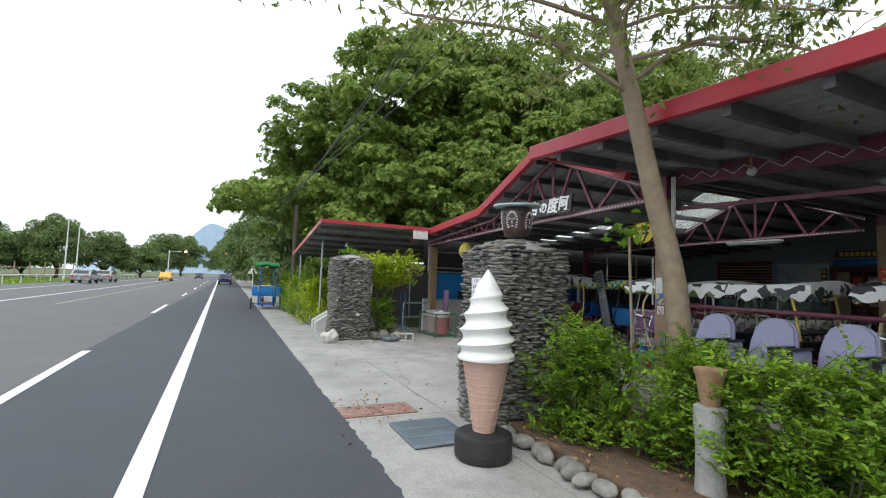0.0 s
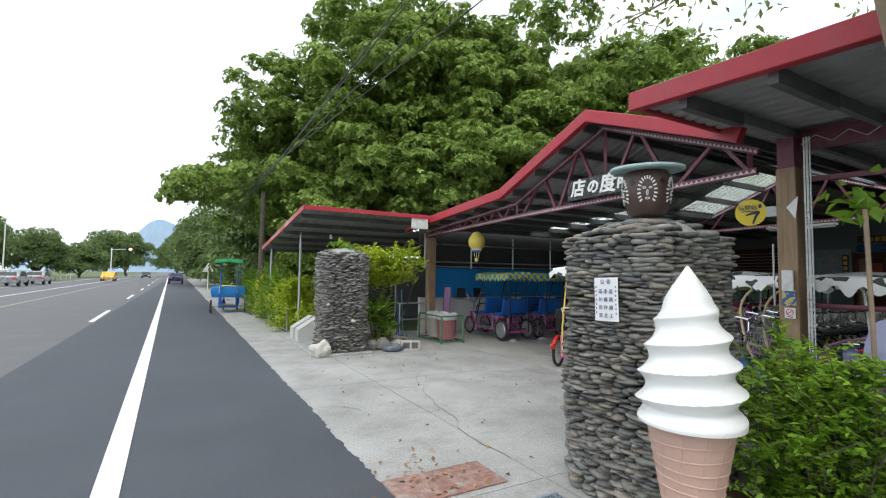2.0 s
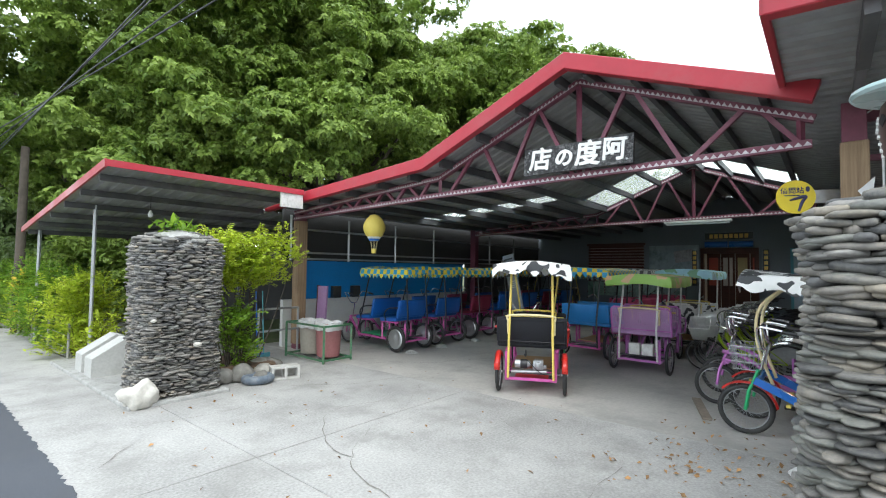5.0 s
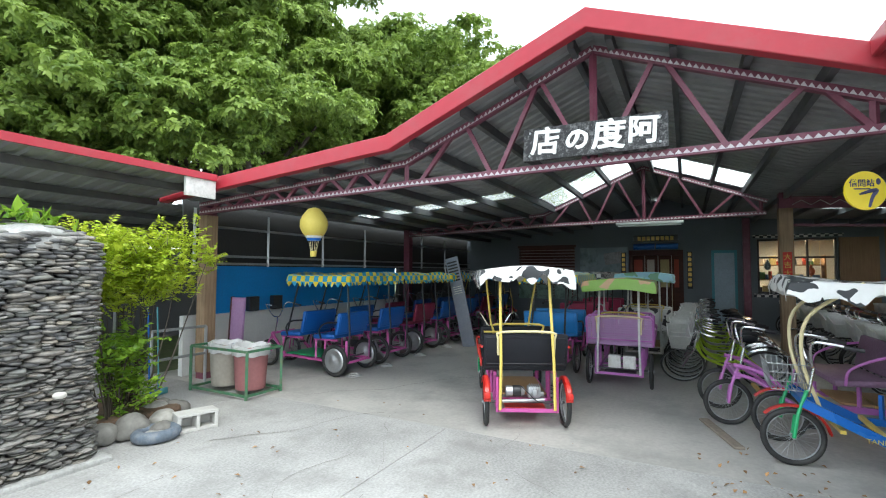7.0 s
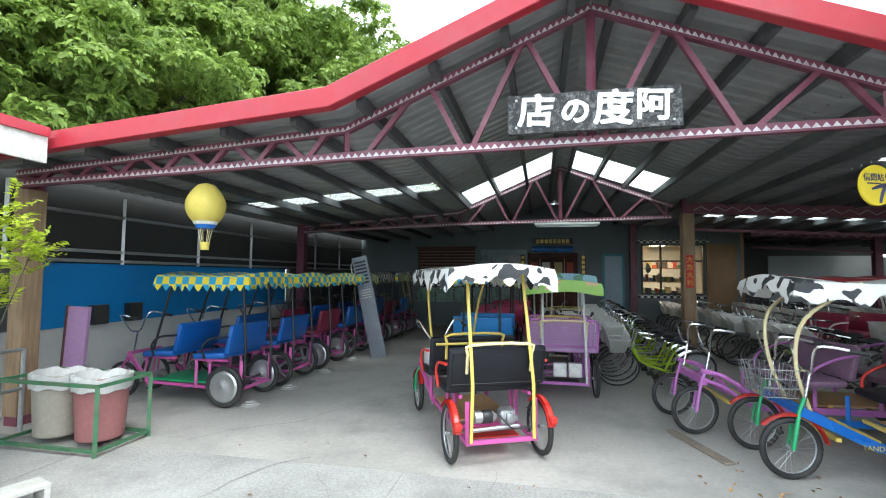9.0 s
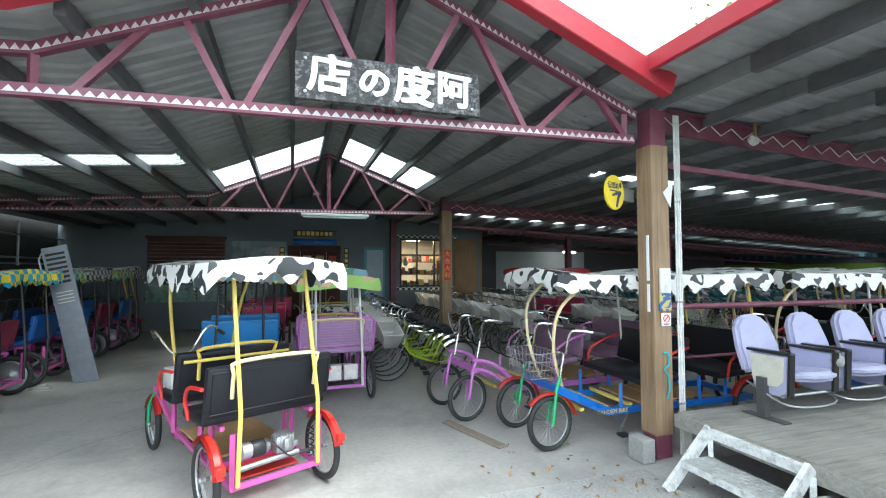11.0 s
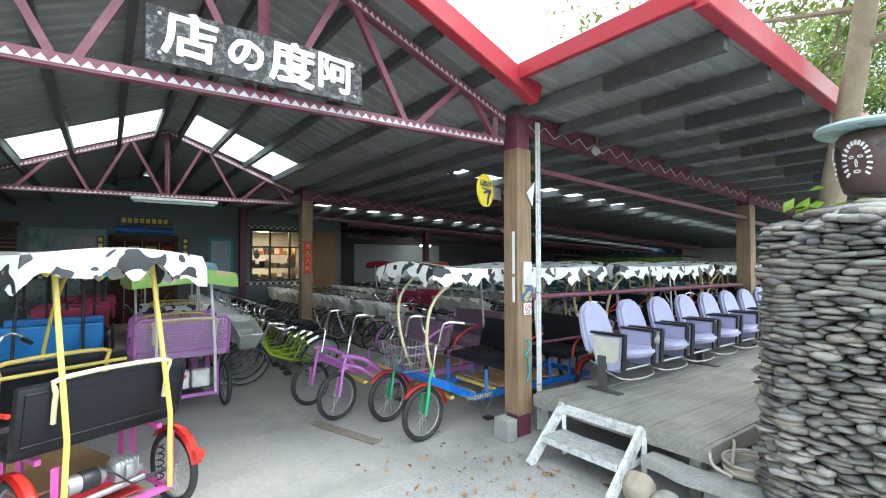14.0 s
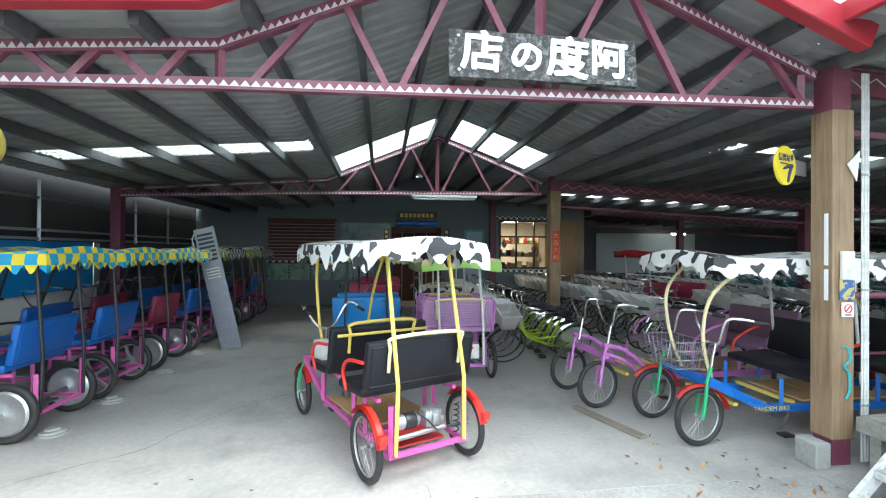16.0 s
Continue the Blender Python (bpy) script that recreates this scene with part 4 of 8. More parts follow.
            for side in (-1, 1):
                a, b = bench_w / 2 - 0.035, side * 0.036
                part("piping", tube([tuple(m @ Vector(p)) for p in ((b, -a, 0.035), (b, a, 0.035), (b, a, 0.325), (b, -a, 0.325))], 0.006, seg=5, closed=True), seat, bk)
        for s in (-1, 1):
            if arms:
                part("armrest", tube(arc([(bx - 0.16, s * (bench_w / 2 + 0.015), 0.86), (bx + 0.08, s * (bench_w / 2 + 0.03), 0.83), (bx + 0.2, s * (bench_w / 2 + 0.02), 0.72), (bx + 0.18, s * (bench_w / 2), 0.58)], 4), 0.014), arms, t)
        if hoop:
            x = bx - 0.24
            pts = arc([(x + 0.03, -0.30, 0.78), (x, -0.30, 0.95), (x - 0.01, -0.27, 1.03), (x - 0.01, 0.27, 1.03), (x, 0.30, 0.95), (x + 0.03, 0.30, 0.78)], 3)
            part("hand_hoop", tube(pts, 0.014), CREAM if k == 0 else YELLOW, t, "pale yellow hoop rail")
            if k:
                part("hand_hoop", tube([(x - 0.03, -0.42, 0.94), (x - 0.03, 0.42, 0.94)], 0.013), YELLOW, t)
    # canopy posts
    if canopy:
        for s in (-1, 1):
            part("canopy_post", tube([(-0.19, s * 0.29, 0.22), (-0.20, s * 0.28, 0.7), (hood[0] + 0.22, s * 0.27, canopy_z)], 0.016), posts, t)
            if curved:
                pts = arc([(L - 0.12, s * 0.22, 0.56), (L - 0.10, s * 0.27, 0.95), (L - 0.17, s * 0.32, 1.35), (hood[1] - 0.18, s * 0.36, canopy_z)], 5)
            else:
                pts = [(L - 0.42, s * 0.34, 0.3), (hood[1] - 0.15, s * 0.36, canopy_z)]
            part("canopy_post", tube(pts, 0.015), posts, t)
        part("canopy", canopy_mesh(hood[0], hood[1], 0.98, canopy_z + 0.02, drop, canopy[1], seedn=len(label)), canopy[0], t)
        bm = bmesh.new()
        for s in (-1, 1):
            tube([(hood[0] + 0.02, s * 0.46, canopy_z + 0.005), (hood[1] - 0.02, s * 0.46, canopy_z + 0.005)], 0.01, bm, 6)
        for x in (hood[0] + 0.03, (hood[0] + hood[1]) / 2, hood[1] - 0.03):
            tube([(x, -0.46, canopy_z + 0.005), (x, 0.46, canopy_z + 0.005)], 0.01, bm, 6)
        part("canopy_frame", bm, GALV, t)
    handlebar(t, L - 0.08, 0.2, 0.58, 1.08)
    if len(benches) > 1:
        bm = bmesh.new()
        lathe([(0.07, -0.008), (0.072, 0), (0.07, 0.008)], 20, bm, pose(L - 0.5, 0.15, 0.3, 90))
        ck = part("chainring", bm, DARKSTEEL, t)
        part("crank_arm", bar((L - 0.5, 0.17, 0.3), (L - 0.42, 0.17, 0.16), 0.012, 0.02), DARKSTEEL, ck, smooth=False)
        part("pedal", box((L - 0.47, 0.18, 0.13), (L - 0.37, 0.27, 0.155), bevel=0.006), BLACKPAINT, t)
        part("pedal", box((L - 0.62, 0.02, 0.43), (L - 0.52, 0.11, 0.455), bevel=0.006), BLACKPAINT, t)
    if motor:
        bm = lathe([(0.03, -0.10), (0.055, -0.09), (0.055, -0.03), (0.05, -0.03), (0.05, 0.09), (0.035, 0.11)], 18, m=pose(-0.02, 0.12, 0.38, 90, 0, 0))
        mo = part("motor", bm, ALLOY, t, "grey alloy electric motor")
        part("motor_barrel", lathe([(0.058, -0.02), (0.06, -0.015), (0.06, 0.065), (0.058, 0.07)], 18, m=pose(-0.02, 0.12, 0.38, 90, 0, 0)), BLACKPAINT, mo)
        for q in range(5):
            part("fin", box((-0.085, -0.155 + 0.024 * q, 0.33), (0.045, -0.148 + 0.024 * q, 0.448), bevel=0.003), ALLOY, mo, smooth=False)
        part("cable", tube(arc([(-0.06, 0.05, 0.44), (-0.12, 0.0, 0.40), (-0.10, -0.1, 0.30), (-0.02, -0.18, 0.25)], 5), 0.006, seg=5), BLACKPAINT, mo)
        bm = box((-0.08, -0.16, 0.31), (0.04, -0.02, 0.44), bevel=0.025)
        box((-0.11, -0.12, 0.34), (-0.07, -0.07, 0.42), bm, bevel=0.01)
        box((-0.06, -0.20, 0.33), (0.0, -0.15, 0.38), bm, bevel=0.012)
        tube([(-0.06, -0.2, 0.295), (-0.06, 0.26, 0.275)], 0.02, bm, 10)
        part("gearbox", bm, GALV, t)
        for s in (-1, 1):
            pts = []
            for k in range(40):
                pts.append((-0.10 + 0.022 * math.cos(k * 0.9), s * 0.28 + 0.022 * math.sin(k * 0.9), 0.24 + 0.006 * k))
            part("spring", tube(pts, 0.005, seg=4), BLACKPAINT, t)
    return t


def place(t, x, y, heading, tip=0.0):
    t.matrix_basis = pose(x, y, 0, tip, 0, heading)
    return t


cow = quad("pink four-wheel pedal cart with cow-print canopy and black seats", frontw=0.40, group="pedal carts in the yard")
place(cow, 5.83, 7.88, 25.6)
part("box", box((1.05, 0.12, 0.62), (1.3, 0.40, 0.80), bevel=0.01), WHITEMETAL, cow, "white plastic box")

purple = quad("orchid-framed pedal cart with mesh benches and green printed canopy", frame=ORCHID, seat=MESHSEAT, posts=WHITEMETAL, canopy=(GREENPRINT, "flat"), guards=None, hoop=True, motor=False, canopy_z=1.52, arms=ORCHID, curved=False, drop=0.17, benches=(0.12, 0.80), floor=None, group="pedal carts in the yard")
place(purple, 8.19, 7.18, 2)
for i in range(2):
    part("battery_box", box((-0.20, -0.03 - 0.2 * i, 0.30), (-0.08, 0.14 - 0.2 * i, 0.48), bevel=0.01), WHITEMETAL, purple, "white plastic battery box")
bluec = quad("pink-framed pedal cart with sky blue seats and black posts", frame=PINK, seat=SEATSKY, posts=BLACKPAINT, canopy=(CHECK, "tri"), guards=None, hoop=False, motor=False, canopy_z=1.62, arms=BLACKPAINT, curved=False, group="pedal carts in the yard")
place(bluec, 8.8, 8.36, 0)
rosec = quad("pedal cart with rose red seats and black posts", frame=PINK, seat=SEATROSE, posts=BLACKPAINT, canopy=(CHECKDARK, "tri"), guards=None, hoop=False, motor=False, canopy_z=1.62, arms=BLACKPAINT, curved=False, group="pedal carts in the yard")
place(rosec, 11.2, 8.3, 0)
copy_thing(rosec, pose(13.2, 8.2, 0))
lattice = quad("white cow-patterned carriage with pale blue canopy", frame=WHITEMETAL, seat=COWFINE, posts=WHITEMETAL, canopy=(BLUEPRINT, "flat"), guards=None, hoop=True, motor=False, canopy_z=1.62, arms=WHITEMETAL, curved=False, drop=0.16, group="pedal carts in the yard")
place(lattice, 10.4, 7.0, 0)

# the long row along the blue wall
GROUP = "row of pedal carts along the side wall"
rowA = quad("pedal cart with blue seats and yellow-blue checked canopy", frame=PINK, seat=SEATBLUE, posts=BLACKPAINT, canopy=(CHECK, "tri"), wheels="mixed", guards=None, hoop=False, motor=False, canopy_z=1.60, arms=BLACKPAINT, curved=False, track=0.40, bench_w=0.78, group=GROUP, floor=GREENPAINT, hood=(-0.35, 0.95))
place(rowA, 7.05, 11.28, 90)
rowB = quad("pedal cart with blue seats, alloy wheels and checked canopy", frame=PINK, seat=SEATBLUE, posts=BLACKPAINT, canopy=(CHECK, "tri"), wheels="mag", guards=None, hoop=False, motor=False, canopy_z=1.60, arms=BLACKPAINT, curved=False, track=0.39, bench_w=0.78, group=GROUP, floor=DARKSTEEL, hood=(-0.35, 0.95))
place(rowB, 8.21, 11.28, 90)
rowC = quad("pedal cart with maroon seats and checked canopy", frame=PINK, seat=SEATRED, posts=BLACKPAINT, canopy=(CHECK, "tri"), wheels="grey", guards=None, hoop=False, motor=False, canopy_z=1.60, arms=BLACKPAINT, curved=False, track=0.40, bench_w=0.78, group=GROUP, floor=DARKSTEEL, hood=(-0.35, 0.95))
place(rowC, 9.45, 11.28, 90)
rowD = quad("pedal cart with blue seats and grey checked canopy", frame=PINK, seat=SEATBLUE, posts=BLACKPAINT, canopy=(CHECKDARK, "tri"), wheels="mag", guards=None, hoop=False, motor=False, canopy_z=1.60, arms=BLACKPAINT, curved=False, track=0.39, bench_w=0.78, group=GROUP, floor=DARKSTEEL, hood=(-0.35, 0.95))
place(rowD, 11.8, 11.28, 90)
copy_thing(rowB, pose(10.62, 11.28, 0, 0, 0, 90))
copy_thing(rowC, pose(13.0, 11.28, 0, 0, 0, 90))
copy_thing(rowD, pose(14.2, 11.28, 0, 0, 0, 90))
cream = copy_thing(cow, pose(15.3, 11.6, 0, 0, 0, 90))
cream["label"], cream["group"] = "pink pedal cart with cream posts at the row's end", GROUP


def tandem(label, frame=BLUEPAINT, seat=VINYL, posts=CREAM, canopy=True, fork=GREENPAINT, guards=REDPLASTIC, basket=True, group="covered carts behind the platform"):
    """Low cart: two front wheels, two benches, long canopy."""
    t = thing("tandem_cart", label, "pedal cart", group=group)
    for s in (-1, 1):
        wheel(t, 0, s * 0.33, 0.25, "spoke", 8)
        wheel(t, -2.35, s * 0.42, 0.25)
        part("fork", tube([(0, s * 0.33 + 0.045, 0.25), (-0.03, s * 0.33 + 0.045, 0.44), (-0.07, s * 0.33, 0.54), (-0.11, s * 0.33, 0.66)], 0.016, tube([(0, s * 0.33 - 0.045, 0.25), (-0.03, s * 0.33 - 0.045, 0.44), (-0.07, s * 0.33, 0.54)], 0.016)), fork, t)
        if guards:
            fender(t, 0, s * 0.33, 0.25, guards, 40, 170, 0.055)
            fender(t, -2.35, s * 0.42, 0.25, guards, 20, 175, 0.08)
    bm = bmesh.new()
    for s in (-1, 1):
        if guards:
            bar((-0.08, s * 0.33, 0.55), (-0.62, s * 0.33, 0.30), 0.05, 0.075, bm)
        else:
            tube(arc([(-0.06, s * 0.33, 0.66), (-0.30, s * 0.33, 0.60), (-0.52, s * 0.33, 0.44), (-0.62, s * 0.33, 0.30)], 4), 0.024, bm, 8)
            tube(arc([(-0.06, s * 0.33, 0.57), (-0.28, s * 0.33, 0.50), (-0.48, s * 0.33, 0.36), (-0.62, s * 0.33, 0.28)], 4), 0.02, bm, 8)
        bar((-0.60, s * 0.33, 0.30), (-2.45, s * 0.33, 0.28), 0.05, 0.06, bm)
        for x in (-0.78, -1.15, -1.75, -2.1):
            bar((x, s * 0.33, 0.3), (x, s * 0.33, 0.55), 0.03, 0.03, bm)
    bar((-0.1, -0.34, 0.54), (-0.1, 0.34, 0.54), 0.05, 0.06, bm)
    bar((-2.45, -0.34, 0.28), (-2.45, 0.34, 0.28), 0.05, 0.06, bm)
    part("frame", bm, frame, t, smooth=False)
    for x in (-0.35, -0.62, -0.9, -1.3):
        part("cross_bar", bar((x, -0.32, 0.335), (x, 0.32, 0.335), 0.04, 0.03), YELLOW, t, smooth=False)
    part("footboard", box((-1.9, -0.31, 0.33), (-1.0, 0.31, 0.35), bevel=0.004), DECKWOOD, t, "worn wooden footboard", smooth=False)
    for x in (-1.15, -2.1):
        part("seat", cushion((-0.22, -0.48, 0), (0.24, 0.48, 0.07), 3, (x, 0, 0.55)), seat, t)
        part("backrest", cushion((-0.035, -0.48, 0), (0.035, 0.48, 0.36), -12, (x - 0.25, 0, 0.62)), seat, t)
        for s in (-1, 1):
            part("armrest", tube(arc([(x - 0.3, s * 0.5, 0.88), (x - 0.1, s * 0.51, 0.84), (x + 0.12, s * 0.51, 0.72), (x + 0.16, s * 0.5, 0.56)], 4), 0.014), guards or frame, t)
    handlebar(t, -0.12, 0.30, 0.6, 1.08, 0.24, 0.3)
    handlebar(t, -0.12, -0.30, 0.6, 1.08, 0.24, 0.3)
    if basket:
        wire_basket(t, (-0.0, 0.0, 0.62), 0.32, 0.5, 0.24, GALV)
    bm = bmesh.new()
    lathe([(0.08, -0.006), (0.082, 0), (0.08, 0.006)], 20, bm, pose(-0.8, 0.28, 0.26, 90))
    ck = part("chainring", bm, DARKSTEEL, t)
    part("crank_arm", bar((-0.8, 0.38, 0.26), (-0.72, 0.38, 0.12), 0.012, 0.02), DARKSTEEL, ck, smooth=False)
    part("pedal", box((-0.77, 0.39, 0.09), (-0.67, 0.48, 0.115), bevel=0.006), BLACKPAINT, t)
    if canopy:
        for s in (-1, 1):
            part("canopy_post", tube(arc([(-0.22, s * 0.2, 0.5), (-0.10, s * 0.24, 0.9), (-0.14, s * 0.32, 1.3), (-0.5, s * 0.42, 1.6)], 5), 0.016), posts, t, "curved cream tube")
            part("canopy_post", tube([(-1.45, s * 0.44, 0.5), (-1.35, s * 0.44, 1.6)], 0.013), WHITEMETAL, t)
            part("canopy_post", tube([(-2.5, s * 0.44, 0.4), (-2.3, s * 0.44, 1.6)], 0.015), YELLOW, t)
        part("canopy", canopy_mesh(-2.55, 0.02, 1.05, 1.60, 0.19, "wave", 0.07, len(label) + 3), COW, t, "white vinyl with black cow patches")
    return t


def wire_basket(parent, at, lx, ly, h, material, name="basket"):
    bm = bmesh.new()
    x, y, z = at
    n = 7
    for k in range(4):
        f = k / 3
        a, b = lx / 2 * (0.8 + 0.2 * f), ly / 2 * (0.8 + 0.2 * f)
        zz = z + h * f
        tube([(x - a, y - b, zz), (x + a, y - b, zz), (x + a, y + b, zz), (x - a, y + b, zz)], 0.004, bm, 4, True)
    for i in range(n + 1):
        u = -1 + 2 * i / n
        for s in (-1, 1):
            tube([(x + lx / 2 * 0.8 * u, y + s * ly / 2 * 0.8, z), (x + lx / 2 * u, y + s * ly / 2, z + h)], 0.0038, bm, 3)
            tube([(x + s * lx / 2 * 0.8, y + ly / 2 * 0.8 * u, z), (x + s * lx / 2, y + ly / 2 * u, z + h)], 0.0038, bm, 3)
        tube([(x + lx / 2 * 0.8 * u, y - ly / 2 * 0.8, z), (x + lx / 2 * 0.8 * u, y + ly / 2 * 0.8, z)], 0.0038, bm, 3)
    o = part(name, bm, material, parent, smooth=False)
    o["kind"] = "stuff"
    return o


tan = tandem("blue low pedal cart with black benches and cow-print canopy")
place(tan, 6.26, 5.48, 90)
text_part("TANDEM BIKE", 0.055, YELLOW, tan, Matrix.Translation((-0.66, 0.362, 0.30)) @ Matrix.Rotation(radians(180), 4, "Z") @ Matrix.Rotation(radians(90), 4, "X"), 0.001)
for i, (x, y) in enumerate(((6.3, 2.55), (6.35, -0.35), (6.35, -3.3), (8.1, 1.2), (8.15, -1.8), (8.1, -4.8))):
    copy_thing(tan, pose(x, y, 0, 0, 0, 90))
pinkt = tandem("orchid pink low pedal cart with mauve benches and no canopy", frame=ORCHID, seat=SEATMAUVE, canopy=False, fork=ORCHID, guards=None, basket=False)
place(pinkt, 7.27, 5.92, 94)
# small cart with a red roof
redq = quad("pedal cart with red canvas roof among the bicycles", frame=WHITEMETAL, seat=SEATROSE, posts=WHITEMETAL, canopy=(REDCANOPY, "flat"), guards=None, hoop=False, motor=False, canopy_z=1.62, arms=WHITEMETAL, curved=False, drop=0.12, group="covered carts behind the platform")
place(redq, 11.6, 1.6, 100)
# blue cart parked by the road
far = quad("blue pedal cart with green canopy parked by the roadside", frame=BLUEPAINT, seat=SEATSKY, posts=BLUEPAINT, canopy=(GREENCANOPY, "flat"), guards=None, hoop=True, motor=False, canopy_z=2.02, arms=BLUEPAINT, curved=False, track=0.6, bench_w=1.2, drop=0.14)
place(far, 1.5, 22.0, 82)


# ---- bicycles ----
COVER = mat("grey_wheel_cover", (0.36, 0.37, 0.37), 0.5, var=0.2, patch=6)


def bicycle(label, frame=LIME, basket=BASKET, group="rows of rental bicycles"):
    t = thing("bicycle", label, "bicycle", group=group)
    wheel(t, 0.53, 0, 0.31, "bike", 0)
    wheel(t, -0.53, 0, 0.31, "bike")
    bm = bmesh.new()
    tube(arc([(0.36, 0, 0.72), (0.24, 0, 0.46), (-0.05, 0, 0.32), (-0.14, 0, 0.29)], 3), 0.019, bm, 6)
    tube(arc([(0.36, 0, 0.64), (0.2, 0, 0.42), (-0.2, 0, 0.42), (-0.25, 0, 0.47)], 3), 0.014, bm, 6)
    tube([(-0.12, 0, 0.28), (-0.24, 0, 0.70)], 0.016, bm, 6)
    for s in (-1, 1):
        tube([(-0.14, s * 0.02, 0.28), (-0.53, s * 0.055, 0.31)], 0.009, bm, 5)
        tube([(-0.22, s * 0.02, 0.60), (-0.53, s * 0.055, 0.31)], 0.009, bm, 5)
    part("frame", bm, frame, t)
    bm = tube([(0.35, 0, 0.76), (0.38, 0, 0.62)], 0.019, seg=6)
    for s in (-1, 1):
        tube([(0.38, s * 0.05, 0.62), (0.53, s * 0.055, 0.31)], 0.011, bm, 5)
    part("fork", bm, CHROME, t)
    bm = tube([(0.355, 0, 0.74), (0.33, 0, 0.92)], 0.012, seg=6)
    for s in (-1, 1):
        tube(arc([(0.33, 0, 0.92), (0.36, s * 0.12, 0.98), (0.28, s * 0.26, 1.0), (0.10, s * 0.28, 0.97)], 3), 0.011, bm, 5)
    h = part("handlebar", bm, CHROME, t, "shiny chrome handlebar")
    for s in (-1, 1):
        part("grip", tube([(0.16, s * 0.28, 0.98), (0.06, s * 0.28, 0.965)], 0.016, seg=6), BLACKPAINT, h)
    bm = bmesh.new()
    lathe([(0.02, 0.0), (0.09, 0.01), (0.10, 0.04), (0.07, 0.06), (0.02, 0.062)], 12, bm, pose(-0.30, 0, 0.78) @ Matrix.Diagonal((1.15, 0.95, 1, 1)))
    lathe([(0.01, 0.01), (0.04, 0.015), (0.045, 0.04), (0.02, 0.055)], 8, bm, pose(-0.15, 0, 0.78) @ Matrix.Diagonal((1.8, 0.7, 1, 1)))
    part("saddle", bm, VINYL, t)
    part("seat_post", tube([(-0.24, 0, 0.68), (-0.27, 0, 0.79)], 0.012, seg=6), CHROME, t)
    # tapered plastic basket
    bm = bmesh.new()
    z0, z1 = 0.66, 0.90
    A = [bm.verts.new((0.60 + sx * 0.10, sy * 0.13, z0)) for sx, sy in ((-1, -1), (1, -1), (1, 1), (-1, 1))]
    B = [bm.verts.new((0.60 + sx * 0.145, sy * 0.19, z1)) for sx, sy in ((-1, -1), (1, -1), (1, 1), (-1, 1))]
    bm.faces.new(A[::-1])
    for k in range(4):
        bm.faces.new((A[k], A[(k + 1) % 4], B[(k + 1) % 4], B[k]))
    bmesh.ops.solidify(bm, geom=bm.faces[:], thickness=0.006)
    tube([v.co.copy() for v in B], 0.009, bm, 5, True)
    part("basket", bm, basket, t, smooth=False)
    bm = bmesh.new()
    for k in range(9):
        a0, a1 = radians(10 + 16 * k), radians(10 + 16 * (k + 1))
        v = [bm.verts.new((-0.53 + 0.345 * math.cos(a), s, 0.31 + 0.345 * math.sin(a))) for a in (a0, a1) for s in (-0.025, 0.025)]
        bm.faces.new((v[0], v[1], v[3], v[2]))
    part("mudguard", bm, CHROME, t)
    for s in (-1, 1):
        edge = [(-0.53 + 0.27 * math.cos(a), 0.31 + 0.27 * math.sin(a)) for a in [radians(20 + 14 * k) for k in range(11)]]
        part("skirt_guard", prism(edge + [(-0.60, 0.33), (-0.46, 0.33)], s * 0.034, s * 0.037, "y"), COVER, t, "grey plastic wheel cover", smooth=False)
    bm = lathe([(0.075, -0.004), (0.078, 0), (0.075, 0.004)], 16, m=pose(-0.13, -0.04, 0.28, 90))
    tube([(-0.13, -0.08, 0.28), (-0.13, 0.08, 0.28)], 0.012, bm, 6)
    for s in (-1, 1):
        bar((-0.13, s * 0.07, 0.28), (-0.13 + s * 0.12, s * 0.07, 0.18 if s > 0 else 0.38), 0.01, 0.018, bm)
        part("pedal", box((-0.18 + s * 0.12, s * 0.08, (0.16 if s > 0 else 0.36)), (-0.08 + s * 0.12, s * 0.16, (0.185 if s > 0 else 0.385))), BLACKPAINT, t, smooth=False)
    part("crank", bm, DARKSTEEL, t)
    part("kickstand", tube([(-0.4, 0.05, 0.28), (-0.45, 0.18, 0.01)], 0.008, seg=5), GALV, t)
    return t


bikeA = bicycle("lime green city bicycle with white basket")
bikeA.matrix_basis = pose(9.05, 5.84, 0, -24, 0, 90 + 5)
bikeB = bicycle("dark-framed city bicycle with blue front panel basket", frame=BLACKPAINT, basket=TEAL)
bikeB.matrix_basis = pose(10.0, -2.9, 0, -12, 0, 90)
bikeC = bicycle("grey city bicycle with white basket", frame=GALV)
bikeC.matrix_basis = pose(9.3, 3.3, 0, -18, 0, 90)
rs = random.Random(21)
for i in range(1, 18):
    copy_thing(bikeA if i < 3 or i % 3 else bikeC, pose(9.05 + 0.33 * i, 5.84 - 0.012 * i + rs.uniform(-0.04, 0.04), 0, rs.uniform(-26, -20), 0, 90 + 5 + rs.uniform(-3, 3)))
for row, (y, x0, n) in enumerate(((3.3, 9.3, 20), (1.35, 9.6, 20), (-0.8, 9.8, 20), (-2.9, 10.0, 20), (-5.0, 10.0, 20), (-7.2, 10.2, 16), (-9.4, 10.2, 14))):
    for i in range(1 if row in (0, 3) else 0, n):
        if 11.0 < x0 + 0.38 * i < 12.1 and row == 1:
            continue
        if row > 2:
            src = (bikeB, bikeC, bikeB)[(i + row) % 3]
        else:
            src = bikeC if (i + row) % 3 else bikeA
        copy_thing(src, pose(x0 + 0.38 * i, y + rs.uniform(-0.06, 0.06), 0, rs.uniform(-19, -11), 0, 90 + rs.uniform(-4, 4)))

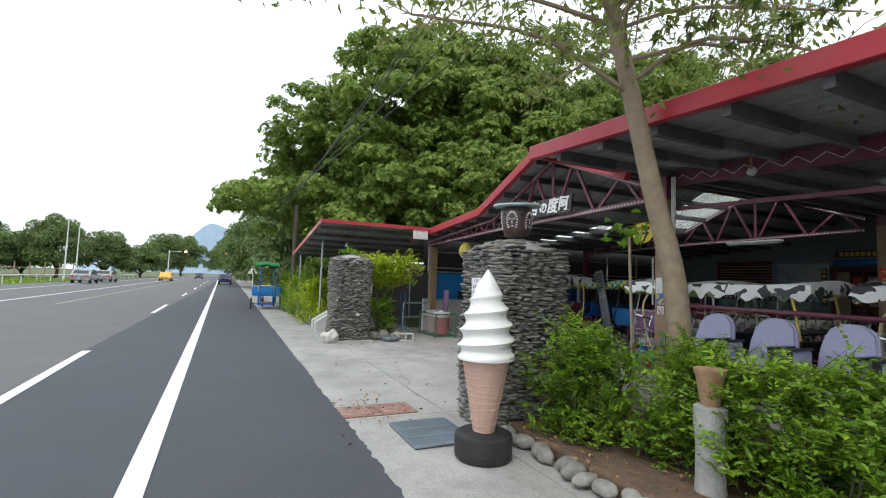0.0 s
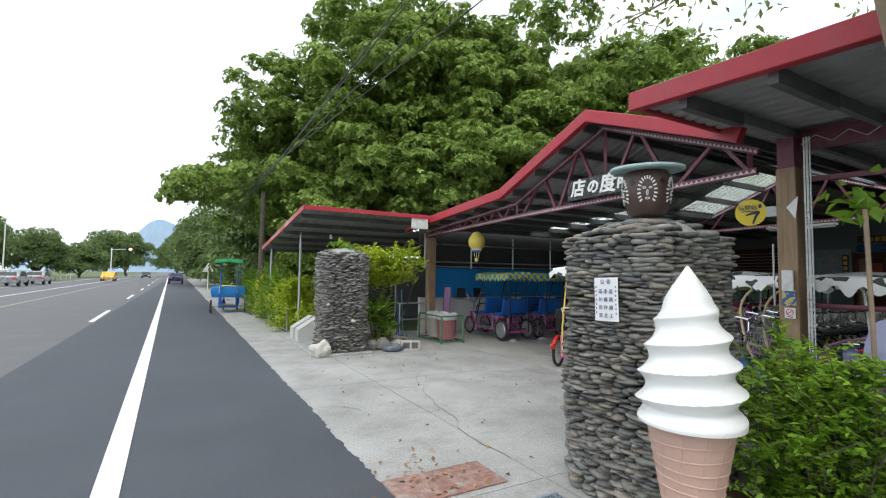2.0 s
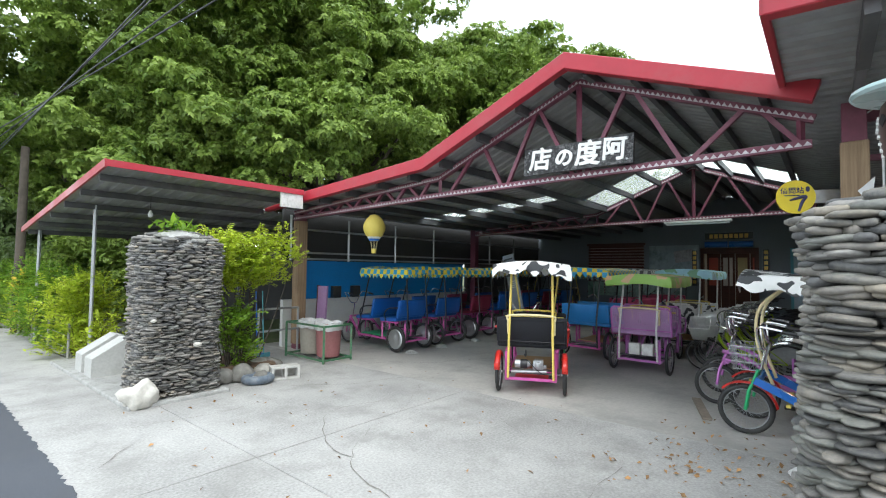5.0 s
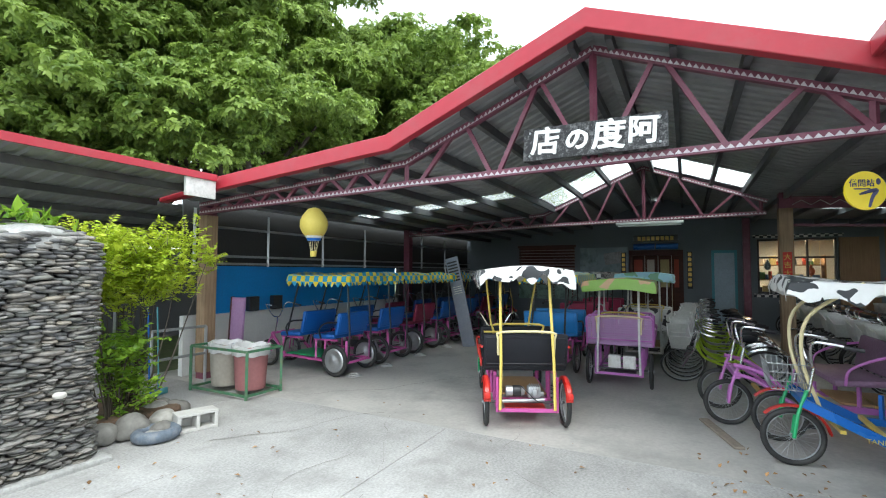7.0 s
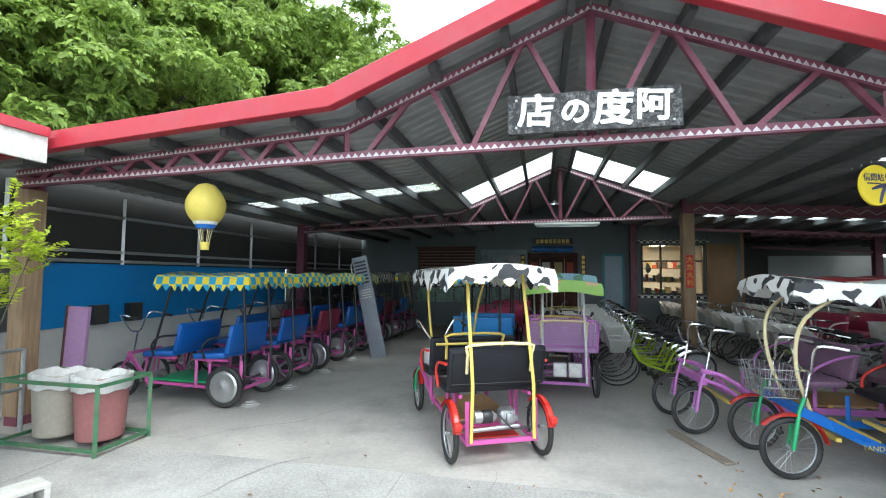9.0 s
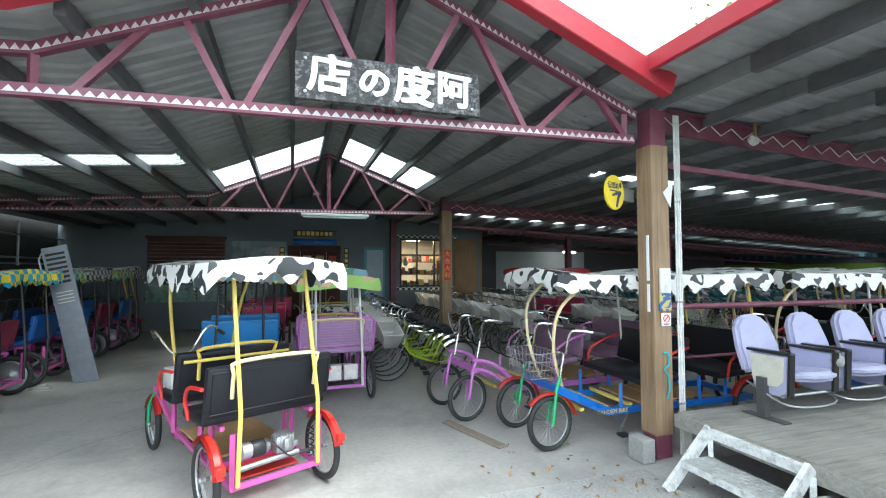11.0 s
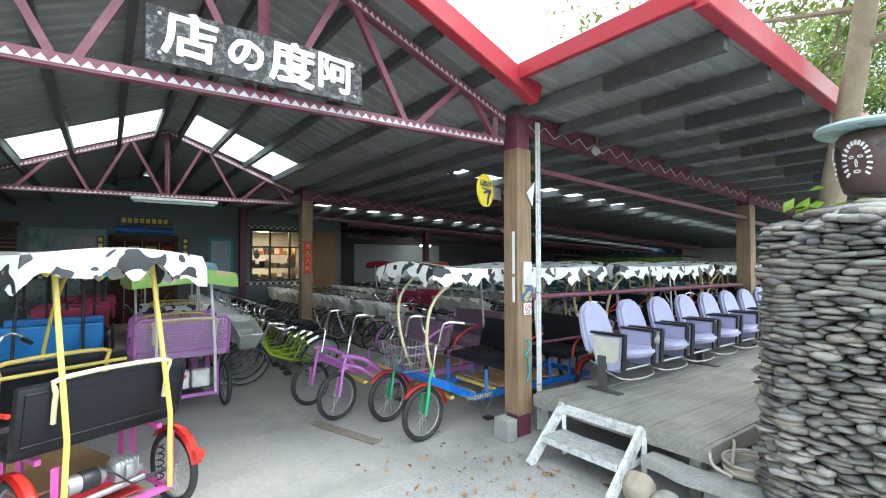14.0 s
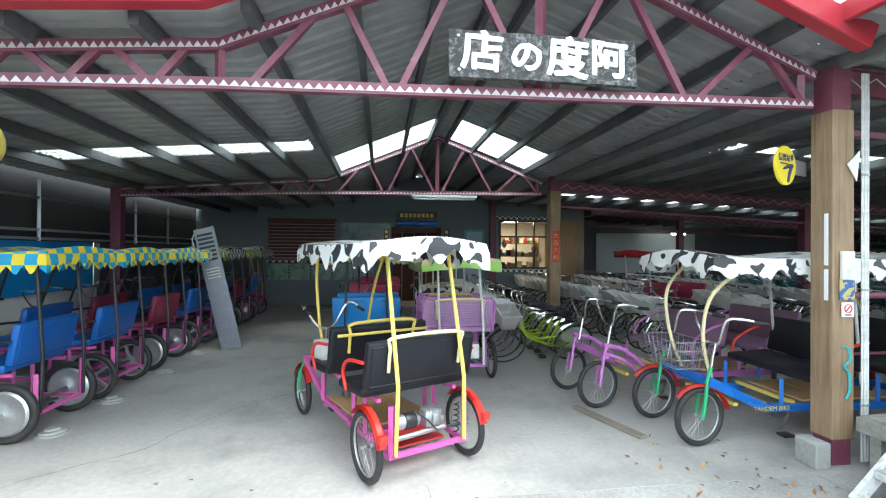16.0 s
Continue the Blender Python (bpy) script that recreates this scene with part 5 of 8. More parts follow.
# ---- the roadside front: pillars, cone, pots, plants ----
def stone_mesh(seedn):
    """One flat river stone, about 1 long, with a soft uneven outline."""
    rsx = random.Random(seedn)
    bm = bmesh.new()
    k = 10
    ph = [rsx.uniform(0, 6.28) for _ in range(4)]

    def rad(a):
        return 1 + 0.12 * math.sin(a + ph[0]) + 0.13 * math.sin(2 * a + ph[1]) + 0.10 * math.sin(3 * a + ph[2]) + 0.05 * math.sin(5 * a + ph[3])
    rings = []
    for rr, zz in ((0.80, -0.47), (1.0, -0.20), (0.99, 0.18), (0.78, 0.46)):
        rings.append([bm.verts.new((0.5 * rr * rad(a) * math.cos(a), 0.5 * rr * rad(a) * math.sin(a), zz + 0.06 * math.sin(2 * a + ph[3]))) for a in [2 * math.pi * i / k for i in range(k)]])
    for A, B in zip(rings, rings[1:]):
        for i in range(k):
            bm.faces.new((A[i], A[(i + 1) % k], B[(i + 1) % k], B[i]))
    bm.faces.new(rings[0][::-1])
    bm.faces.new(rings[-1])
    me = bpy.data.meshes.new("stone")
    bm.normal_update()
    bm.to_mesh(me)
    bm.free()
    me.materials.append(STONES)
    me.shade_smooth()
    return me


STONE_SET = [stone_mesh(i) for i in range(10)]


def joined(name, pieces, material, parent, label=""):
    """Many pieces (mesh, matrix) in one mesh."""
    vs, fs, off = [], [], 0
    for me, m in pieces:
        n = len(me.vertices)
        co = np.empty(n * 3)
        me.vertices.foreach_get("co", co)
        mm = np.array(m)
        vs.append(co.reshape(-1, 3) @ mm[:3, :3].T + mm[:3, 3])
        fs += [[off + i for i in p.vertices] for p in me.polygons]
        off += n
    out = bpy.data.meshes.new(name)
    out.from_pydata(np.concatenate(vs).tolist(), [], fs)
    out.materials.append(material)
    out.shade_smooth()
    o = new(name, out)
    o.parent = parent
    o["kind"] = "stuff"
    if label:
        o["label"] = label
    return o


def stone_pillar(label, x0, x1, y0, y1, z0, h, near, seedn):
    """A pillar laid dry of flat stones round a dark core; near(x, y, z) tells which stones are single parts."""
    rsx = random.Random(seedn)
    t = thing("stone_pillar", label, "pillar", pose((x0 + x1) / 2, (y0 + y1) / 2, z0))
    w, d = (x1 - x0) / 2, (y1 - y0) / 2
    part("core", box((-w + 0.07, -d + 0.07, 0), (w - 0.07, d - 0.07, h - 0.05), bevel=0.05), CORE_BLACK, t)
    single, rest = [], []
    z = 0.0
    c = 0.17
    while z < h - 0.02:
        rowh = rsx.uniform(0.023, 0.037)
        s = rsx.uniform(0, 0.1)
        flat, corner = (2 * w - 2 * c, 2 * d - 2 * c), math.pi / 2 * c
        per = 2 * (flat[0] + flat[1]) + 4 * corner
        bulge = 0.015 * math.sin(z * 4 + seedn)
        while s < per:
            ln = rsx.uniform(0.06, 0.12) if rsx.random() < 0.45 else rsx.uniform(0.11, 0.21)
            u = (s + ln / 2) % per
            # walk the rounded rectangle
            q = u
            for k in range(4):
                L = flat[k % 2]
                if q < L:
                    pos = {0: (-w + c + q, -d), 1: (w, -d + c + q), 2: (w - c - q, d), 3: (-w, d - c - q)}[k]
                    ang = (0, 90, 180, 270)[k]
                    break
                q -= L
                if q < corner:
                    a = q / c
                    cx, cy = {0: (w - c, -d + c), 1: (w - c, d - c), 2: (-w + c, d - c), 3: (-w + c, -d + c)}[k]
                    base = radians((-90, 0, 90, 180)[k])
                    pos = (cx + c * math.cos(base + a), cy + c * math.sin(base + a))
                    ang = math.degrees(base + a) + 90
                    break
                q -= corner
            n = Vector((math.sin(radians(ang)), -math.cos(radians(ang)), 0))
            out = rsx.uniform(-0.07, -0.045) + bulge
            p = Vector((pos[0], pos[1], z + rowh / 2 + rsx.uniform(-0.006, 0.006))) + n * out
            m = Matrix.LocRotScale(p, Euler((radians(rsx.uniform(-5, 5)), radians(rsx.uniform(-6, 6)), radians(ang + rsx.uniform(-9, 9)))), (ln * 1.12, rsx.uniform(0.14, 0.2), rowh * rsx.uniform(0.78, 1.32)))
            item = (rsx.choice(STONE_SET), m)
            world_p = Vector((p.x + (x0 + x1) / 2, p.y + (y0 + y1) / 2, p.z + z0))
            (single if near(world_p) and len(single) < 300 else rest).append(item)
            s += ln
        z += rowh * 0.86
    # domed cap of stones and cement
    for k in range(60):
        a, rr = rsx.uniform(0, 6.28), math.sqrt(rsx.random())
        px, py = rr * math.cos(a) * (w - 0.02), rr * math.sin(a) * (d - 0.02)
        m = Matrix.LocRotScale((px, py, h + 0.11 * (1 - rr * rr)), Euler((rsx.uniform(-0.1, 0.1), rsx.uniform(-0.1, 0.1), rsx.uniform(0, 6.28))), (rsx.uniform(0.16, 0.26), rsx.uniform(0.12, 0.18), 0.04))
        rest.append((rsx.choice(STONE_SET), m))
    part("cap", lathe([(0.62 * w * 1.3, h - 0.09), (0.6 * w * 1.3, h), (0.42 * w * 1.3, h + 0.09), (0.1, h + 0.13)], 20), CEMENT, t, "grey cement cap")
    joined("stone_courses", rest, STONES, t)
    for me, m in single:
        o = new("stone", me)
        o.parent = t
        o.matrix_basis = m
    return t


pillar = stone_pillar("square pillar of stacked flat grey river stones", 2.445, 3.41, 4.02, 4.885, 0.0, 1.87, lambda p: p.x < 2.6 and 0.55 < p.z, 5)
pillar2 = stone_pillar("weathered pillar of stacked flat stones beside a planter", 2.21, 3.13, 10.92, 11.61, 0.045, 1.90, lambda p: p.y < 11.1, 8)
pillar2_rock = tagged(obj("white_rock", bmesh.new(), WHITEROCK), "rough white rock leaning on the stone pillar", "rock")


def boulder(seedn, sx, sy, sz, bm=None, at=(0, 0, 0)):
    bm = bm or bmesh.new()
    g = bmesh.ops.create_icosphere(bm, subdivisions=3, radius=1)
    o = Vector((seedn * 3.7, seedn * 1.3, 0))
    for v in g["verts"]:
        k = 1 + 0.22 * noise.noise(v.co * 1.1 + o) + 0.08 * noise.noise(v.co * 2.7 + o)
        v.co = Vector((v.co.x * sx * k, v.co.y * sy * k, max(v.co.z, -0.75) * sz * k)) + Vector(at)
    return bm


bm = boulder(23, 0.20, 0.15, 0.17)
for v in bm.verts:
    v.co *= 1 + 0.45 * noise.noise(v.co * 9 + Vector((4, 1, 2)))
bm.to_mesh(pillar2_rock.data)
bm.free()
pillar2_rock.data.shade_smooth()
pillar2_rock.matrix_basis = pose(2.2, 10.9, 0.13)
for k, (x, y, z) in enumerate(((2.80, 10.885, 0.72), (2.30, 10.89, 1.05))):
    st = obj("pale_stone", boulder(11 + k, 0.05 - 0.02 * k, 0.03, 0.032 - 0.01 * k), WHITEROCK, None, True)
    st.parent = pillar2
    st.matrix_basis = pose(x - 2.67, y - 11.265, z - 0.12)

# notice on the pillar
PAPER = mat("white_paper", (0.80, 0.80, 0.80), 0.7, var=0.04)
NOTEINK = mat("grey_blue_ink", (0.16, 0.16, 0.28), 0.7)
INK = mat("dark_ink", (0.05, 0.05, 0.12), 0.7)
notice = thing("paper_notice", "white printed notice in a sleeve taped to the pillar", "notice", Matrix.Translation((2.40, 4.38, 1.405)) @ Matrix.Rotation(radians(-90), 4, "Z") @ Matrix.Rotation(radians(90), 4, "X") @ Matrix.Rotation(radians(1.5), 4, "Z"))
bm = bmesh.new()
bmesh.ops.create_grid(bm, x_segments=6, y_segments=8, size=0.5)
for v in bm.verts:
    v.co = Vector((v.co.x * 0.205, v.co.y * 0.30, 0.002 * math.sin(v.co.x * 3 + v.co.y * 2)))
bmesh.ops.solidify(bm, geom=bm.faces[:], thickness=0.002)
part("sheet", bm, PAPER, notice)
text_part("公  告", 0.036, NOTEINK, notice, pose(0, 0.118, 0.006), 0.001)
for k, col in enumerate(("請勿停車", "車輛移走", "道路施工")):
    for j, ch in enumerate(col):
        text_part(ch, 0.034, NOTEINK, notice, pose(-0.045 + 0.045 * k, 0.052 - 0.055 * j, 0.006), 0.001)
for x in (-0.083, 0.085):
    for j in range(7):
        part("print_bar", box((x - 0.004, 0.08 - 0.03 * j, 0.004), (x + 0.004, 0.092 - 0.03 * j, 0.0055)), NOTEINK, notice, smooth=False)

# carved pot on the pillar with a dish lid
pot = thing("carved_pot", "dark glazed pot carved with white-edged ovals", "pot", pose(2.95, 4.46, 2.03))
pot.scale = (0.87, 0.87, 0.98)
part("body", lathe([(0.13, 0), (0.16, 0.02), (0.19, 0.12), (0.205, 0.22), (0.195, 0.32), (0.175, 0.345)], 32), TERRA, pot)
POT = [(0.16, 0.02), (0.19, 0.12), (0.205, 0.22), (0.195, 0.32), (0.175, 0.345)]


def pot_r(z):
    for (ra, za), (rb, zb) in zip(POT, POT[1:]):
        if za <= z <= zb:
            return ra + (rb - ra) * (z - za) / (zb - za)
    return 0.17


def on_pot(a, side, z):
    """A pose on the pot's skin, side metres round from the angle a."""
    rr = pot_r(z)
    return Matrix.Rotation(a + side / rr, 4, "Z") @ Matrix.Translation((rr + 0.002, 0, z)) @ Matrix.Rotation(radians(90), 4, "Y")


for k in range(5):
    a = k * math.pi * 0.4 + 2.55
    bm = bmesh.new()
    for j in range(22):
        q = 2 * math.pi * j / 22
        if abs((q if q < math.pi else q - 2 * math.pi)) < 2.5:
            box((-0.013, -0.0055, -0.004), (0.013, 0.0055, 0.006), bm, m=on_pot(a, 0.066 * math.sin(q), 0.175 + 0.105 * math.cos(q)) @ Matrix.Rotation(-q, 4, "Z"))
    part("tooth_ring", bm, LETTER, pot, "white toothed oval ring", smooth=False)
    bm = bmesh.new()
    for side, z, w2, h2 in ((-0.024, 0.20, 0.013, 0.006), (0.024, 0.20, 0.013, 0.006), (0.0, 0.165, 0.006, 0.02), (0.0, 0.12, 0.018, 0.007)):
        tube([on_pot(a, side + w2 * math.cos(b), z + h2 * math.sin(b)).translation for b in [6.283 * i / 10 for i in range(10)]], 0.0028, bm, 4, True)
    part("line_carving", bm, LETTER, pot)
    part("diamond_cut", box((-0.02, -0.02, -0.006), (0.02, 0.02, 0.003), m=on_pot(a + math.pi / 5, 0, 0.25) @ Matrix.Rotation(radians(45), 4, "Z")), BLACKPAINT, pot, smooth=False)
dish = thing("dish", "wide pale green glazed dish lying on the pot", "dish", pose(2.95, 4.46, 2.36, 2, -2, 0))
dish.scale = (0.9, 0.9, 1.0)
part("bowl", lathe([(0.16, 0.015), (0.29, 0.018), (0.302, 0.03), (0.298, 0.045), (0.285, 0.04), (0.2, 0.03), (0.02, 0.03)], 36), DISHGLASS, dish)

# soft ice cream statue
cone = thing("ice_cream_statue", "giant white soft ice cream in a waffle cone", "statue", pose(2.08, 3.58, 0.0))
base = lathe([(0.225, 0.0), (0.245, 0.02), (0.25, 0.05), (0.244, 0.055), (0.25, 0.06), (0.252, 0.17), (0.246, 0.205), (0.21, 0.225), (0.12, 0.228)], 36)
part("weight_base", base, BLACK, cone, "black rubber weighted base")


def cone_r(z):
    return 0.087 + 0.125 * (z - 0.2) / 0.68


part("waffle", lathe([(cone_r(0.2 + 0.68 * k / 24), 0.2 + 0.68 * k / 24) for k in range(25)], 40), WAFFLE, cone, "tan ribbed waffle cone")
bm = bmesh.new()
for k in range(11):
    z = 0.24 + 0.058 * k
    tube([((cone_r(z + 0.012 * math.sin(a + k)) + 0.0005) * math.cos(a), (cone_r(z + 0.012 * math.sin(a + k)) + 0.0005) * math.sin(a), z + 0.012 * math.sin(a + k)) for a in [2 * math.pi * i / 32 for i in range(32)]], 0.0042, bm, 5, True)
for k in range(12):
    a0 = 2 * math.pi * k / 12
    tube([(cone_r(z) * math.cos(a0 + 0.7 * (z - 0.2)), cone_r(z) * math.sin(a0 + 0.7 * (z - 0.2)), z) for z in [0.21 + 0.66 * i / 12 for i in range(13)]], 0.0028, bm, 4)
part("waffle_rib", bm, WAFFLE, cone, "raised waffle ribs")
RIDGE = [(0.0, 0.245), (0.16, 0.262), (0.345, 0.243), (0.54, 0.203), (0.69, 0.152), (0.85, 0.082), (1.0, 0.005)]


def swirl_r(v):
    for (a, ra), (b, rb) in zip(RIDGE, RIDGE[1:]):
        if a <= v <= b:
            return ra + (rb - ra) * (v - a) / (b - a)
    return RIDGE[-1][1]


bm = bmesh.new()
seg, rows = 64, 160
G = []
for j in range(rows + 1):
    v = j / rows
    row = []
    for i in range(seg):
        a = 2 * math.pi * i / seg
        turn = (v - 0.075 - 0.17 * (i / seg)) / 0.17
        f = turn - math.floor(turn)
        deep = 0.20 * min(1, max(0, (v - 0.02) / 0.08)) * min(1, max(0, (0.80 - v) / 0.14))
        r = swirl_r(v) * (1 - deep * (abs(math.sin(math.pi * f)) ** 0.85))
        row.append(bm.verts.new((r * math.cos(a), r * math.sin(a), 0.84 + 0.78 * v)))
    G.append(row)
for j in range(rows):
    for i in range(seg):
        bm.faces.new((G[j][i], G[j][(i + 1) % seg], G[j + 1][(i + 1) % seg], G[j + 1][i]))
bm.faces.new(G[0][::-1])
bm.faces.new(G[-1])
bmesh.ops.smooth_vert(bm, verts=bm.verts, factor=0.5, use_axis_x=True, use_axis_y=True, use_axis_z=True)
part("swirl", bm, SOFTWHITE, cone, "glossy white swirl")

# drain grate
GRATEMAT = mat("grate_steel", (0.27, 0.33, 0.38), 0.5, metal=0.4, var=0.25)
grate = thing("drain_grate", "blue-grey steel drain grating set in concrete", "grate", pose(1.9, 4.3, 0.006))
grate.scale = (0.86, 1.0, 1.0)
bm = bmesh.new()
# flat black slab under the slats stands for the shade in the drain
part("pit_shade", box((-0.36, -0.37, -0.02), (0.36, 0.37, 0.004)), BLACKPAINT, grate, smooth=False)
for i in range(25):
    part("slat", box((-0.36 + 0.03 * i - 0.006, -0.37, 0.006), (-0.36 + 0.03 * i + 0.006, 0.37, 0.022)), GRATEMAT, grate, smooth=False)
for y in (-0.37, -0.12, 0.12, 0.37):
    part("cross_bar", box((-0.37, y - 0.012, 0.006), (0.37, y + 0.012, 0.024)), GRATEMAT, grate, smooth=False)


# ---- leaves ----
def leaf_mesh(name, pts, size, material, seedn, up=0.35, long=2.0, droop=0.2, normals=None, dirs=None):
    """Many small folded leaves in one mesh: centres, leaf width, spread of directions."""
    rg = np.random.RandomState(seedn)
    P = np.asarray(pts, float)
    n = len(P)
    nrm = rg.normal(size=(n, 3))
    if normals is not None:
        nrm = nrm * 0.55 + np.asarray(normals)
    nrm[:, 2] += up
    nrm /= np.linalg.norm(nrm, axis=1)[:, None]
    d = rg.normal(size=(n, 3))
    if dirs is not None:
        d = d * 0.3 + np.asarray(dirs)
    d[:, 2] -= droop
    d -= nrm * (d * nrm).sum(1)[:, None]
    d /= np.linalg.norm(d, axis=1)[:, None]
    s = np.cross(nrm, d)
    w = size * rg.uniform(0.7, 1.3, n)[:, None]
    L = w * long
    fold = nrm * w * 0.16
    V = np.stack([P - d * L / 2, P + s * w / 2 + fold - d * L * 0.06, P + d * L / 2 - nrm * w * 0.2, P - s * w / 2 + fold - d * L * 0.06], 1).reshape(-1, 3)
    idx = np.arange(n) * 4
    F = np.stack([idx, idx + 1, idx + 2, idx, idx + 2, idx + 3], 1).reshape(-1, 3)
    me = bpy.data.meshes.new(name)
    me.vertices.add(len(V))
    me.vertices.foreach_set("co", V.ravel())
    me.loops.add(F.size)
    me.loops.foreach_set("vertex_index", F.ravel().astype(np.int32))
    me.polygons.add(len(F))
    me.polygons.foreach_set("loop_start", np.arange(0, F.size, 3, dtype=np.int32))
    me.update(calc_edges=True)
    me.validate()
    me.materials.append(material)
    return me


def clump_points(clumps, per, seedn, shell=0.62):
    """Points near the skins of round clumps, with the way out of each."""
    rg = np.random.RandomState(seedn)
    A, N = [], []
    for x, y, z, r in clumps:
        m = max(6, int(per * r * r))
        d = rg.normal(size=(m, 3))
        d[:, 2] = np.where(d[:, 2] < -0.3, -d[:, 2], d[:, 2])
        d /= np.linalg.norm(d, axis=1)[:, None]
        q = r * (shell + (1.08 - shell) * rg.random(m) ** 0.6)
        A.append(np.array([x, y, z]) + d * q[:, None] * np.array([1.1, 1.1, 0.72]))
        N.append(d)
    return np.concatenate(A), np.concatenate(N)


def rosettes(clumps, per, seedn, leaves=7, size=0.1, spread=0.35):
    """Whorls of leaves at twig ends over the upper skins of clumps: centres, ways out, leaf directions."""
    rg = np.random.RandomState(seedn)
    C, N = clump_points(clumps, per, seedn, 0.55)
    up = N + np.array([0, 0, 0.35]) + rg.normal(size=N.shape) * 0.35
    up /= np.linalg.norm(up, axis=1)[:, None]
    a = np.cross(up, rg.normal(size=up.shape))
    a /= np.linalg.norm(a, axis=1)[:, None]
    b = np.cross(up, a)
    P, D, U = [], [], []
    for k in range(leaves):
        q = 2 * np.pi * k / leaves + rg.uniform(-0.3, 0.3, len(C))
        d = a * np.cos(q)[:, None] + b * np.sin(q)[:, None] + up * 0.15
        P.append(C + d * size * rg.uniform(0.8, 1.25, len(C))[:, None])
        D.append(d)
        U.append(up + d * spread)
    return np.concatenate(P), np.concatenate(U), np.concatenate(D)


def sprays(clumps, twigs, leaves, length, seedn, lift=0.5):
    """Leafy twigs shooting out of clumps, leaves in pairs along each: centres, ways up, leaf directions, twig ends."""
    rg = np.random.RandomState(seedn)
    P, U, D, T = [], [], [], []
    for x, y, z, r in clumps:
        m = max(3, int(twigs * rg.uniform(0.7, 1.3)))
        d = rg.normal(size=(m, 3))
        d[:, 2] = np.abs(d[:, 2]) * 0.7 + lift
        d /= np.linalg.norm(d, axis=1)[:, None]
        s0 = np.array([x, y, z]) + rg.normal(size=(m, 3)) * r * 0.5
        ln = length * rg.uniform(0.6, 1.35, m)
        side = np.cross(d, np.array([0, 0, 1.0]) + rg.normal(size=(m, 3)) * 0.2)
        side /= np.linalg.norm(side, axis=1)[:, None]
        T.append(np.stack([s0, s0 + d * ln[:, None]], 1))
        for k in range(leaves):
            f = (k + 0.6) / leaves
            sgn = 1 if k % 2 else -1
            q = s0 + d * (ln * f)[:, None] - np.array([0, 0, 1.0]) * (ln * 0.18 * f * f)[:, None]
            way = side * sgn * 0.85 + d * 0.6
            P.append(q + way * length * 0.11)
            D.append(way)
            U.append(np.cross(side, d) * 0.6 + np.array([0, 0, 0.8]))
    return np.concatenate(P), np.concatenate(U), np.concatenate(D), np.concatenate(T)


def crown_clumps(rx, ry, rz, n, r0, r1, seedn):
    """Clumps over an uneven dome."""
    rsx = random.Random(seedn)
    out = []
    ph = [rsx.uniform(0, 6.28) for _ in range(5)]
    while len(out) < n:
        a, v = rsx.uniform(0, 6.283), rsx.uniform(-0.55, 1.0)
        k = math.sqrt(max(0, 1 - v * v))
        e = 1 + 0.16 * math.sin(2 * a + ph[0]) + 0.12 * math.sin(3 * a + ph[1] + v * 3) + 0.10 * math.sin(5 * a + ph[2] - v * 4)
        f = e * rsx.uniform(0.72, 1.0)
        out.append((rx * k * math.cos(a) * f, ry * k * math.sin(a) * f, rz * v * f, rsx.uniform(r0, r1)))
    return out


def tree(label, x, y, trunk_h, rx, ry, rz, seedn, leaf=LEAF_BIG, clumps=150, per=75, size=0.17, bark=BARKDARK, cr=(0.7, 1.35), trunk_r=0.35, boughs=0):
    rsx = random.Random(seedn)
    t = thing("tree", label, "tree", pose(x, y, -0.05))
    bm = tube(arc([(0, 0, 0), (0.15, 0.1, trunk_h * 0.4), (-0.1, 0.1, trunk_h * 0.8), (0.1, 0, trunk_h + rz * 0.5)], 4), [trunk_r * (1.15 - 0.8 * i / 12) for i in range(13)], seg=10)
    part("trunk", bm, bark, t)
    bm = bmesh.new()
    for k in range(9):
        a = k * 0.7 + rsx.uniform(-0.2, 0.2)
        z0 = trunk_h * rsx.uniform(0.7, 1.15)
        e = rsx.uniform(0.55, 0.85)
        tube(arc([(0, 0, z0), (rx * e * 0.45 * math.cos(a), ry * e * 0.45 * math.sin(a), z0 + rz * 0.35), (rx * e * math.cos(a), ry * e * math.sin(a), z0 + rz * rsx.uniform(0.3, 1.1))], 4), [trunk_r * (0.42 - 0.04 * i) for i in range(9)], bm, 6)
    part("limb", bm, bark, t)
    cl = [(cx, cy, cz + trunk_h + rz * 0.62, r) for cx, cy, cz, r in crown_clumps(rx, ry, rz, clumps, cr[0], cr[1], seedn)]
    if boughs:
        small = []
        for cx, cy, cz, r in cl:
            for _ in range(boughs):
                a, v = rsx.uniform(0, 6.283), rsx.uniform(-0.35, 1.0)
                k = math.sqrt(max(0, 1 - v * v))
                small.append((cx + r * k * math.cos(a), cy + r * k * math.sin(a), cz + 0.62 * r * v, r * rsx.uniform(0.2, 0.46)))
        pts, nr, dr = rosettes(small, per, seedn, 7, size * 0.95)
        me = leaf_mesh("crown", pts, size, leaf, seedn, 0.15, 2.0, 0.25, nr * 1.6, dr * 1.5)
    else:
        pts, nr = clump_points(cl, per, seedn)
        me = leaf_mesh("crown", pts, size, leaf, seedn, 0.5, 2.1, 0.5, nr)
    o = new("crown", me)
    o.parent = t
    o["kind"] = "stuff"
    return t


